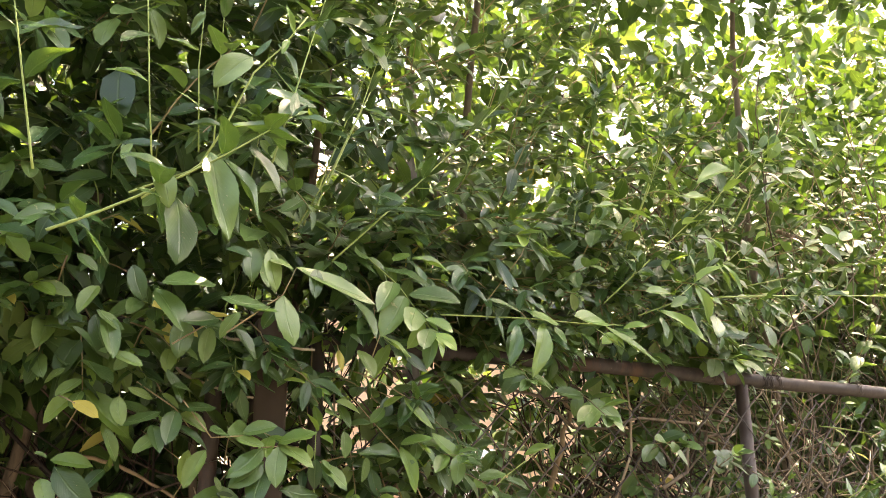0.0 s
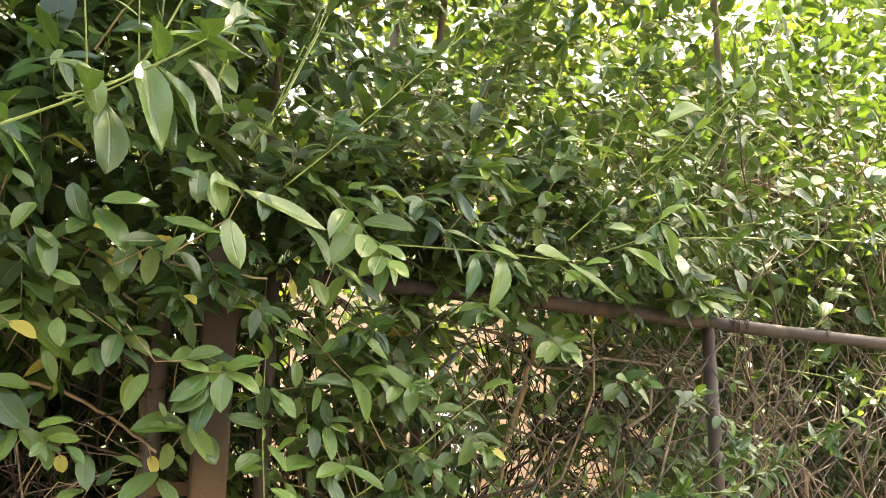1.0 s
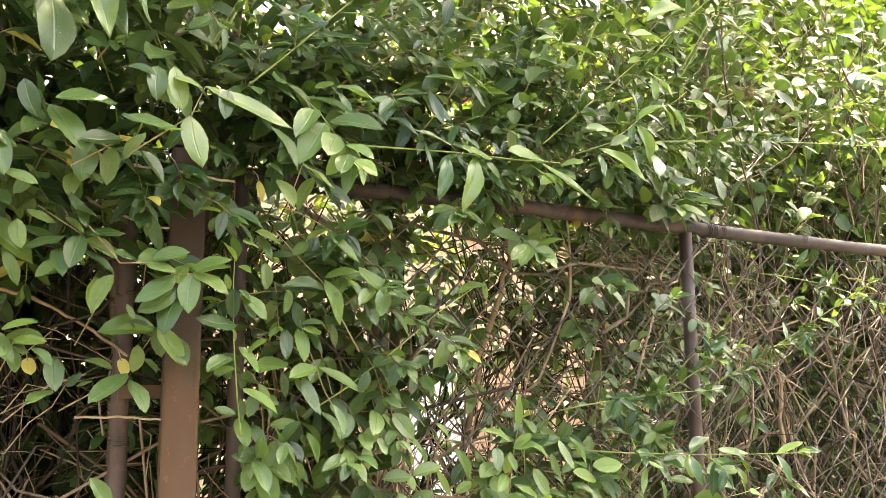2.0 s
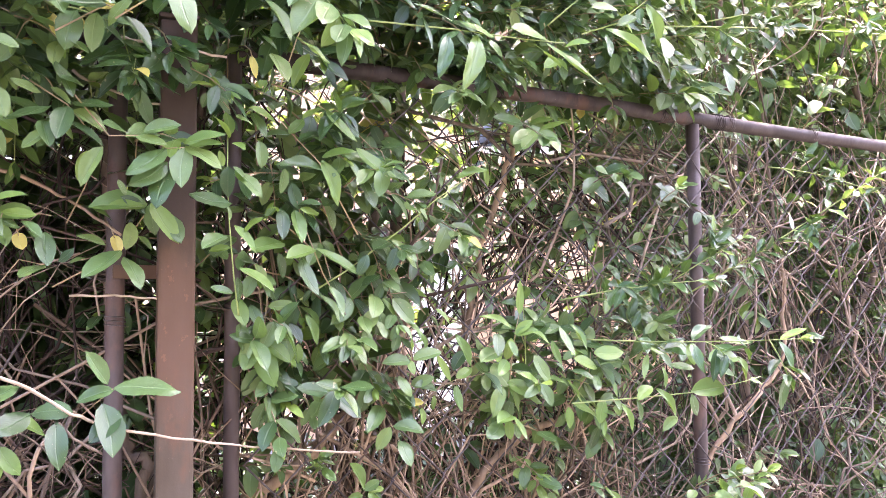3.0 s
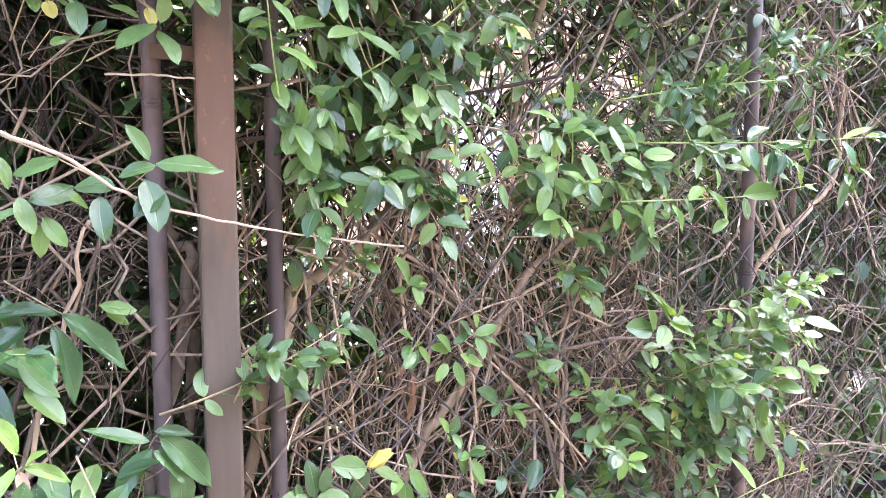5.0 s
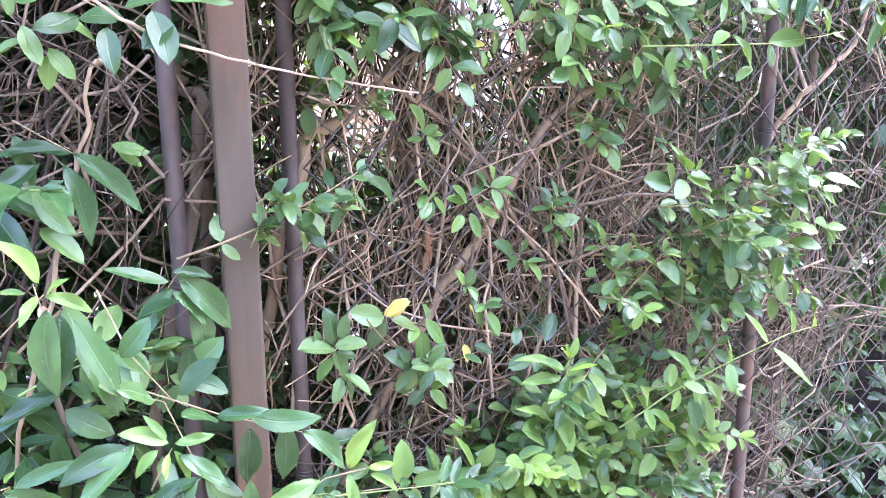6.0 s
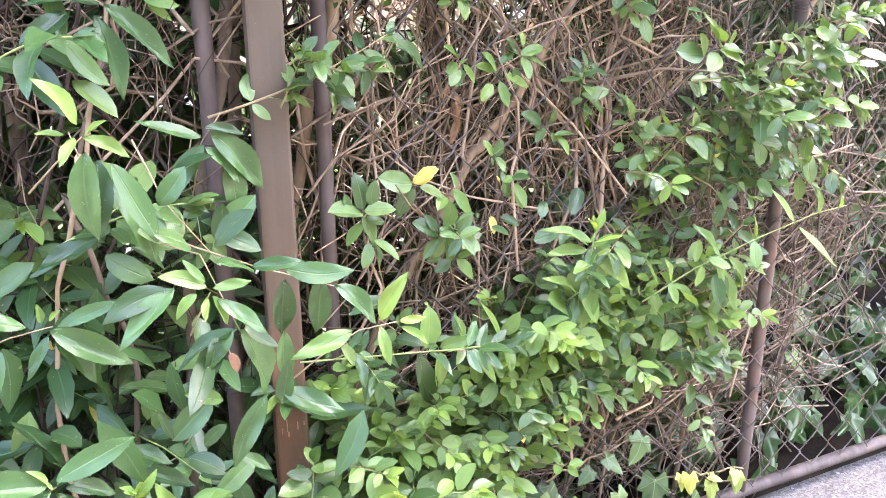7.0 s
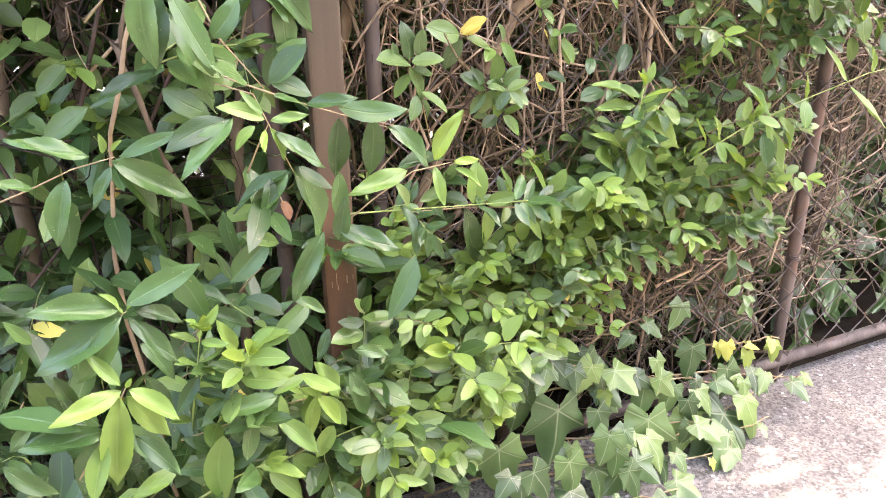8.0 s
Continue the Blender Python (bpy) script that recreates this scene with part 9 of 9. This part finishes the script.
# leaves low beside the post, seen against the dark gap
wood = stem(left_shrub, [(-0.355, 0.030, 1.432), (-0.340, 0.070, 1.472), (-0.335, 0.098, 1.492)], 0.0011, BROWN_STEM)
leaf_at(wood, (-0.354, 0.100, 1.516), (-0.309, 0.108, 1.513), "fresh", "oval")
leaf_at(wood, (-0.358, 0.100, 1.518), (-0.372, 0.093, 1.525), "green", "oval")
leaf_at(wood, (-0.349, 0.100, 1.508), (-0.307, 0.120, 1.465), "green", "oval")
leaf_at(wood, (-0.327, 0.100, 1.461), (-0.346, 0.107, 1.443), "green", "oval")
leaf_at(wood, (-0.319, 0.100, 1.463), (-0.332, 0.110, 1.431), "fresh", "oval")
leaf_at(wood, (-0.314, 0.100, 1.465), (-0.284, 0.113, 1.427), "green", "oval")
leaf_at(wood, (-0.363, 0.100, 1.495), (-0.351, 0.120, 1.463), "green", "oval")
leaf_at(wood, (-0.294, 0.100, 1.506), (-0.315, 0.112, 1.485), "green", "oval")
wood = stem(left_shrub, [(-0.304, 0.040, 1.392), (-0.289, 0.080, 1.432), (-0.284, 0.108, 1.452)], 0.0011, BROWN_STEM)
leaf_at(wood, (-0.297, 0.110, 1.465), (-0.264, 0.130, 1.472), "fresh", "oval")
leaf_at(wood, (-0.285, 0.110, 1.453), (-0.250, 0.110, 1.454), "young", "oval")
leaf_at(wood, (-0.290, 0.110, 1.448), (-0.302, 0.124, 1.432), "green", "oval")
leaf_at(wood, (-0.265, 0.110, 1.444), (-0.245, 0.130, 1.427), "green", "oval")
wood = stem(left_shrub, [(-0.334, 0.020, 1.560), (-0.319, 0.060, 1.600), (-0.314, 0.088, 1.620)], 0.0011, BROWN_STEM)
leaf_at(wood, (-0.323, 0.090, 1.694), (-0.299, 0.102, 1.644), "green", "oval")
leaf_at(wood, (-0.379, 0.090, 1.674), (-0.349, 0.112, 1.666), "green", "oval")
leaf_at(wood, (-0.324, 0.090, 1.627), (-0.316, 0.093, 1.605), "young", "oval")
leaf_at(wood, (-0.296, 0.090, 1.569), (-0.292, 0.094, 1.538), "green", "oval")
leaf_at(wood, (-0.285, 0.090, 1.588), (-0.239, 0.100, 1.571), "green", "oval")
leaf_at(wood, (-0.235, 0.090, 1.572), (-0.213, 0.097, 1.543), "fresh", "oval")
leaf_at(wood, (-0.333, 0.090, 1.594), (-0.368, 0.085, 1.563), "fresh", "oval")
leaf_at(wood, (-0.329, 0.090, 1.598), (-0.268, 0.114, 1.552), "fresh", "oval")
leaf_at(wood, (-0.284, 0.090, 1.664), (-0.267, 0.091, 1.646), "green", "oval")
leaf_at(wood, (-0.349, 0.090, 1.625), (-0.372, 0.087, 1.610), "green", "oval")
wood = stem(left_shrub, [(-0.210, 0.030, 1.451), (-0.195, 0.070, 1.491), (-0.190, 0.098, 1.511)], 0.0011, BROWN_STEM)
leaf_at(wood, (-0.197, 0.100, 1.531), (-0.202, 0.096, 1.491), "fresh", "oval")
leaf_at(wood, (-0.173, 0.100, 1.466), (-0.132, 0.100, 1.469), "fresh", "oval")
leaf_at(wood, (-0.124, 0.100, 1.472), (-0.090, 0.113, 1.429), "fresh", "oval")
leaf_at(wood, (-0.162, 0.100, 1.499), (-0.150, 0.100, 1.483), "green", "oval")
leaf_at(wood, (-0.230, 0.100, 1.548), (-0.251, 0.100, 1.533), "green", "oval")
leaf_at(wood, (-0.253, 0.100, 1.552), (-0.242, 0.128, 1.561), "green", "oval")

# leaves turned yellow
spot_leaf(left_shrub, (-0.266, 0.070, 1.434), "yellow", 0.022, "round")
spot_leaf(left_shrub, (-0.162, 0.075, 1.434), "yellow", 0.024, "round")
spot_leaf(left_shrub, (-0.249, 0.070, 1.457), "fresh", 0.045, "oval", (-1, 0.2, 0))
spot_leaf(left_shrub, (-0.241, 0.100, 1.691), "yellow", 0.032, "oval")
spot_leaf(left_shrub, (-0.218, 0.090, 1.693), "yellow", 0.03, "oval", (0.6, 0.2, -0.5))
spot_leaf(left_shrub, (-0.340, 0.120, 1.582), "yellow", 0.036, "oval", (0.7, 0.2, -0.4))
spot_leaf(middle_shrub, (0.003, 0.090, 1.675), "yellow", 0.034, "lance", (0.1, 0.3, -0.9))
spot_leaf(middle_shrub, (0.116, 0.050, 0.831), "yellow", 0.042, "oval", (0.8, 0.2, 0.5))
spot_leaf(middle_shrub, (0.261, 0.020, 0.755), "yellow", 0.03, "oval", (0.1, 0.2, -0.9))
spot_leaf(left_shrub, (-0.266, 0.200, 0.454), "yellow", 0.026, "round")
spot_leaf(left_shrub, (-0.320, 0.170, 0.941), "dead", 0.03, "oval")
spot_leaf(left_shrub, (-0.173, 0.120, 0.659), "dead", 0.028, "oval")

# ---- ivy over the foot of the fence ----
ivy = thing("ivy_plant", at(0.45, 0.05, 0.0), "glossy lobed ivy with pale veins creeping over the pavement edge", "ivy")


def ivy_vine(points, leaves, length, seed, young=0.0, single=True, face=None):
    """A creeping stem with alternate, stalked leaves that face the light."""
    rng = random.Random(900 + seed)
    keys = [at(*p) for p in points]
    s = Shape()
    path = []
    for i in range(len(keys) - 1):
        for j in range(6):
            path.append(keys[i].lerp(keys[i + 1], j / 6) + Vector([rng.uniform(-0.006, 0.006) for _ in range(3)]))
    path.append(keys[-1])
    s.tube(path, [0.0025 - 0.0012 * i / len(path) for i in range(len(path))], 5)
    poses = []
    for i in range(leaves):
        s_at = (i + rng.uniform(0.2, 0.8)) / leaves * (len(path) - 1)
        k = min(int(s_at), len(path) - 2)
        p = path[k].lerp(path[k + 1], s_at - k)
        size = length * rng.uniform(0.6, 1.15)
        reach = heading(rng.uniform(-0.6, 0.6), rng.uniform(0.25, 0.9), rng.uniform(-0.1, 0.55)).normalized() * size * rng.uniform(0.4, 0.9)
        foot = p + reach
        foot.z = max(foot.z, 0.022)
        s.tube([p, p.lerp(foot, 0.5) + UP * 0.006, foot], 0.0011, 4, False)
        way = heading(rng.uniform(-0.7, 0.7), rng.uniform(0.2, 0.9), rng.uniform(-0.75, -0.15))
        up = (face or LIGHTWARD) + Vector([rng.uniform(-0.3, 0.3) for _ in range(3)])
        m = leaf_pose(foot, way, up, size)
        low = (m @ Vector((0.8, 0, -0.1))).z
        if low < 0.012:
            m = leaf_pose(foot, way + UP * (0.014 - low) / (0.8 * size), up, size)
        tone = "young_ivy" if rng.random() < young else "ivy"
        poses.append((m @ Matrix.Scale(0.55, 4) if tone == "young_ivy" and length > 0.045 else m, tone))
    stem = part("vine", s.mesh("vine", BROWN_STEM), ivy)
    for m, tone in poses:
        leaf = new("leaf", leaf_mesh("ivy", tone, rng.randrange(6)))
        leaf.parent = stem
        leaf.matrix_basis = m


ivy_vine([(0.05, 0.0, 0.05), (0.2, 0.06, 0.10), (0.4, 0.10, 0.09), (0.62, 0.12, 0.06)], 11, 0.060, 1)
ivy_vine([(0.08, 0.0, 0.15), (0.3, 0.04, 0.18), (0.5, 0.06, 0.16), (0.72, 0.07, 0.09)], 11, 0.055, 2, 0.06)
ivy_vine([(0.2, 0.05, 0.02), (0.42, 0.13, 0.04), (0.58, 0.17, 0.03)], 6, 0.060, 3, 0.10)
ivy_vine([(0.45, 0.0, 0.12), (0.65, 0.04, 0.12), (0.8, 0.07, 0.08), (0.9, 0.08, 0.05)], 8, 0.045, 4, 0.1)
ivy_vine([(0.62, 0.0, 0.15), (0.75, 0.012, 0.14), (0.88, 0.02, 0.12)], 4, 0.034, 5, 0.8)
ivy_vine([(0.3, -0.01, 0.2), (0.45, 0.02, 0.25), (0.58, 0.03, 0.28)], 5, 0.042, 6, 0.35)
ivy_vine([(-0.05, 0.04, 0.03), (0.15, 0.15, 0.05), (0.32, 0.2, 0.04)], 9, 0.060, 7)
ivy_vine([(-0.3, 0.05, 0.03), (-0.1, 0.12, 0.05), (0.1, 0.18, 0.04)], 12, 0.073, 8)
ivy_vine([(0.5, 0.08, 0.03), (0.64, 0.14, 0.03), (0.76, 0.13, 0.03)], 3, 0.045, 10, 0.12)
ivy_vine([(0.15, 0.02, 0.25), (0.3, 0.05, 0.24), (0.42, 0.06, 0.2)], 9, 0.060, 11)
ivy_vine([(0.15, 0.15, 0.02), (0.32, 0.2, 0.03), (0.46, 0.22, 0.03)], 4, 0.060, 12, 0.1)

# the largest ivy leaves, on two trailing stems
ivy_wood = stem(ivy, [(0.05, 0.03, 0.02), (0.20, 0.08, 0.07), (0.36, 0.11, 0.06), (0.52, 0.12, 0.05), (0.70, 0.09, 0.05), (0.86, 0.06, 0.06)], 0.0024, BROWN_STEM)
leaf_at(ivy_wood, (0.272, 0.110, 0.186), (0.253, 0.130, 0.078), "ivy", "ivy")
leaf_at(ivy_wood, (0.134, 0.150, 0.178), (0.134, 0.170, 0.094), "ivy", "ivy")
leaf_at(ivy_wood, (0.220, 0.070, 0.213), (0.191, 0.090, 0.151), "ivy", "ivy")
leaf_at(ivy_wood, (0.081, 0.150, 0.208), (0.047, 0.170, 0.164), "ivy", "ivy")
leaf_at(ivy_wood, (0.489, 0.070, 0.149), (0.465, 0.090, 0.099), "ivy", "ivy")
leaf_at(ivy_wood, (0.557, 0.070, 0.124), (0.526, 0.090, 0.090), "ivy", "ivy")
leaf_at(ivy_wood, (0.472, 0.110, 0.102), (0.449, 0.155, 0.014), "ivy", "ivy")
leaf_at(ivy_wood, (0.570, 0.110, 0.072), (0.527, 0.138, 0.014), "ivy", "ivy")
leaf_at(ivy_wood, (0.658, 0.110, 0.055), (0.571, 0.177, 0.014), "ivy", "ivy")
leaf_at(ivy_wood, (0.636, 0.150, 0.041), (0.590, 0.216, 0.014), "ivy", "ivy")
leaf_at(ivy_wood, (0.710, 0.110, 0.074), (0.723, 0.161, 0.014), "ivy", "ivy")
leaf_at(ivy_wood, (0.692, 0.070, 0.127), (0.701, 0.090, 0.061), "ivy", "ivy")
leaf_at(ivy_wood, (0.772, 0.070, 0.083), (0.819, 0.090, 0.055), "ivy", "ivy")
leaf_at(ivy_wood, (0.562, 0.110, 0.117), (0.571, 0.130, 0.078), "ivy", "ivy")
leaf_at(ivy_wood, (0.648, 0.070, 0.089), (0.666, 0.090, 0.040), "ivy", "ivy")
leaf_at(ivy_wood, (0.633, 0.030, 0.171), (0.613, 0.050, 0.113), "ivy", "ivy")
leaf_at(ivy_wood, (0.376, 0.030, 0.210), (0.378, 0.050, 0.126), "ivy", "ivy")
leaf_at(ivy_wood, (0.394, 0.070, 0.177), (0.425, 0.090, 0.126), "ivy", "ivy")
leaf_at(ivy_wood, (0.272, 0.030, 0.302), (0.317, 0.050, 0.265), "ivy", "ivy")
leaf_at(ivy_wood, (0.374, 0.150, 0.092), (0.360, 0.170, 0.051), "ivy", "ivy")
leaf_at(ivy_wood, (0.354, 0.150, 0.133), (0.327, 0.170, 0.089), "ivy", "ivy")
leaf_at(ivy_wood, (0.380, 0.180, 0.069), (0.399, 0.200, 0.015), "ivy", "ivy")
leaf_at(ivy_wood, (0.470, 0.203, 0.030), (0.497, 0.249, 0.014), "ivy", "ivy")
leaf_at(ivy_wood, (0.253, 0.180, 0.133), (0.261, 0.200, 0.068), "ivy", "ivy")
leaf_at(ivy_wood, (0.155, 0.110, 0.246), (0.123, 0.130, 0.187), "ivy", "ivy")
leaf_at(ivy_wood, (0.473, 0.150, 0.042), (0.477, 0.181, 0.014), "ivy", "ivy")
leaf_at(ivy_wood, (0.183, 0.180, 0.136), (0.214, 0.200, 0.085), "ivy", "ivy")
leaf_at(ivy_wood, (0.722, 0.030, 0.154), (0.715, 0.050, 0.125), "young_ivy", "ivy")
leaf_at(ivy_wood, (0.784, 0.030, 0.116), (0.775, 0.050, 0.087), "young_ivy", "ivy")
leaf_at(ivy_wood, (0.852, 0.030, 0.119), (0.842, 0.050, 0.094), "young_ivy", "ivy")
leaf_at(ivy_wood, (0.150, 0.070, 0.266), (0.122, 0.090, 0.252), "ivy", "ivy")
leaf_at(ivy_wood, (0.269, 0.070, 0.255), (0.252, 0.090, 0.220), "ivy", "ivy")
leaf_at(ivy_wood, (0.355, 0.110, 0.159), (0.366, 0.130, 0.109), "ivy", "ivy")
leaf_at(ivy_wood, (0.387, 0.150, 0.133), (0.358, 0.170, 0.110), "ivy", "ivy")
leaf_at(ivy_wood, (0.140, 0.180, 0.142), (0.108, 0.200, 0.129), "ivy", "ivy")
leaf_at(ivy_wood, (0.048, 0.180, 0.168), (0.052, 0.200, 0.149), "ivy", "ivy")
leaf_at(ivy_wood, (0.546, 0.030, 0.166), (0.558, 0.050, 0.125), "ivy", "ivy")

dark_ivy = Foliage()
rng = random.Random(77)
for _ in range(300):
    u, n, z = rng.uniform(-0.4, 2.4), rng.uniform(-0.7, -0.22), abs(rng.gauss(0, 0.2)) - 0.08
    way = heading(rng.uniform(-0.8, 0.8), rng.uniform(0, 0.8), rng.uniform(-0.9, 0.2))
    dark_ivy.leaf(leaf_pose(at(u, n, z), way, LIGHTWARD + Vector([rng.uniform(-0.4, 0.4) for _ in range(3)]), rng.uniform(0.04, 0.085)), "ivy", "ivy", rng)
# Deep tone in place of ivy's own, painting shade into the hollow
for _ in range(170):
    u, n = rng.uniform(0.80, 2.1), rng.uniform(-0.65, -0.16)
    z = rng.uniform(-0.12, 0.02) + max(0.0, rng.gauss(0, 0.09))
    way = heading(rng.uniform(-0.8, 0.8), rng.uniform(0, 0.8), rng.uniform(-0.9, 0.0))
    dark_ivy.leaf(leaf_pose(at(u, n, z), way, OUT + Vector([rng.uniform(-0.6, 0.6) for _ in range(3)]), rng.uniform(0.05, 0.09)), "ivy", "deep", rng)
dark_ivy.close(ivy, BROWN_STEM, "ivy_leaves")

dead = thing("dead_leaf", at(*(0.212, -0.010, 0.917)), "curled brown dead leaf caught in the twigs", "leaf")
rng = random.Random(3)
for i in range(7):
    piece = new("curl", leaf_mesh("lance", "dead", i))
    piece.parent = dead
    piece.matrix_basis = leaf_pose(Vector((rng.uniform(-0.006, 0.006), rng.uniform(-0.004, 0.004), 0.055 - 0.014 * i)), Vector((rng.uniform(-0.6, 0.6), rng.uniform(-0.3, 0.3), -1)), OUT + Vector((rng.uniform(-0.9, 0.9), 0, 0.3)), rng.uniform(0.024, 0.036))



# ---- behind the hedge: trees and a house ----
def tree(place, height, spread, clusters, leaf, seed, trunk_r, crown_from=0.35, tilt=(0, 0)):
    rng = random.Random(seed)
    ob = thing("tree", Vector(place), "leafy tree with sunlit yellow-green leaves behind the hedge", "tree", "trees behind the hedge")
    base = Vector(place)
    top = base + Vector((tilt[0], tilt[1], height))
    trunk, path = Shape(), []
    for i in range(9):
        path.append(base.lerp(top, i / 8) + Vector((rng.uniform(-0.05, 0.05), rng.uniform(-0.05, 0.05), 0)) * (i > 0))
    trunk.tube(path, [trunk_r * (1.25 - 0.13 * i) for i in range(9)], 10)
    part("trunk", trunk.mesh("trunk", TREE_BARK), ob)
    crown = Foliage()
    ends = []
    for i in range(12):
        k = rng.uniform(crown_from, 0.95)
        a = base.lerp(top, k)
        ang = rng.uniform(0, 2 * math.pi)
        reach = spread * rng.uniform(0.6, 1.0) * (1.2 - 0.5 * k)
        b = a + Vector((math.cos(ang) * reach, math.sin(ang) * reach, reach * rng.uniform(-0.15, 0.6)))
        s = Shape()
        mid = a.lerp(b, 0.5) + Vector((rng.uniform(-0.1, 0.1), rng.uniform(-0.1, 0.1), 0.12))
        r = trunk_r * 0.32
        s.tube([a, a.lerp(mid, 0.5), mid, mid.lerp(b, 0.5), b], [r, r * 0.8, r * 0.6, r * 0.4, r * 0.2], 6)
        part("limb", s.mesh("limb", TREE_BARK), ob)
        ends += [a.lerp(mid, 0.7), mid, mid.lerp(b, 0.5), b, b]
    for _ in range(clusters):
        c = rng.choice(ends) + Vector([rng.gauss(0, 0.26) for _ in range(3)])
        d = Vector([rng.gauss(0, 1) for _ in range(3)]).normalized()
        k = rng.uniform(0.15, 0.4)
        crown.stems.tube([c, c + d * k * 0.5 + UP * 0.02, c + d * k], [0.004, 0.003, 0.001], 3, False)
        for j in range(rng.randrange(6, 11)):
            p = c + d * k * rng.random()
            way = d + Vector([rng.gauss(0, 0.8) for _ in range(3)]) - UP * 0.3
            crown.leaf(leaf_pose(p, way, UP + Vector([rng.gauss(0, 0.5) for _ in range(3)]), leaf * rng.uniform(0.6, 1.15)), "round", "tree", rng)
    crown.close(ob, TREE_BARK, "crown")
    return ob


tree((-0.09, 4.4, -0.13), 5.0, 1.7, 1050, 0.088, 201, 0.075, 0.42, (-0.1, 0.2))
tree((1.7, 5.4, -0.13), 4.6, 1.8, 1150, 0.088, 202, 0.05, 0.45)
tree((3.6, 6.6, -0.13), 4.2, 1.9, 850, 0.09, 203, 0.07, 0.2)
tree((3.3, 5.2, -0.13), 5.4, 1.6, 850, 0.09, 207, 0.05, 0.4)
tree((-2.7, 5.2, -0.13), 5.5, 2.0, 1000, 0.075, 204, 0.09, 0.3)
tree((2.1, 3.9, -0.13), 2.6, 1.3, 650, 0.078, 205, 0.03, 0.2)
tree((2.6, 4.2, -0.13), 2.4, 1.3, 580, 0.078, 206, 0.03, 0.2)

house = thing("house", Vector((2.0, 11.5, -0.13)), "salmon plastered house with cream door and red tiled roof", "house")
bm = bmesh.new()
box(bm, (2.2, 12.0, 2.2), (9.0, 5.0, 4.9), 0, 0.02)
part_bm("wall", bm, PLASTER_WALL, house)
bm = bmesh.new()
ridge = [Vector((x, y, z)) for x in (-2.6, 7.0) for y, z in ((9.2, 4.6), (12.0, 6.4), (14.8, 4.6))]
rv = [bm.verts.new(v) for v in ridge]
for f in ((0, 1, 4, 3), (1, 2, 5, 4), (0, 2, 1), (3, 4, 5), (0, 3, 5, 2)):
    bm.faces.new([rv[i] for i in f])
bmesh.ops.recalc_face_normals(bm, faces=bm.faces)
part_bm("roof", bm, ROOF_TILE, house)
bm = bmesh.new()
box(bm, (0.30, 9.47, 0.95), (0.62, 0.10, 2.1), 0, 0.01)
part_bm("door", bm, WHITE_PAINT, house, "cream painted door")
for x, z in ((3.2, 1.5), (5.2, 1.5), (1.2, 3.6), (3.2, 3.6)):
    bm = bmesh.new()
    box(bm, (x, 9.47, z), (1.1, 0.09, 1.2), 0, 0.01)
    frame_part = part_bm("window", bm, WHITE_PAINT, house, "white framed window")
    for dx in (-0.26, 0.26):
        pane = bmesh.new()
        box(pane, (x + dx, 9.42, z), (0.44, 0.02, 1.04), 0)
        me = bpy.data.meshes.new("pane")
        pane.to_mesh(me)
        pane.free()
        me.materials.append(GLASS_DARK)
        part("pane", me, frame_part, under_part=True)
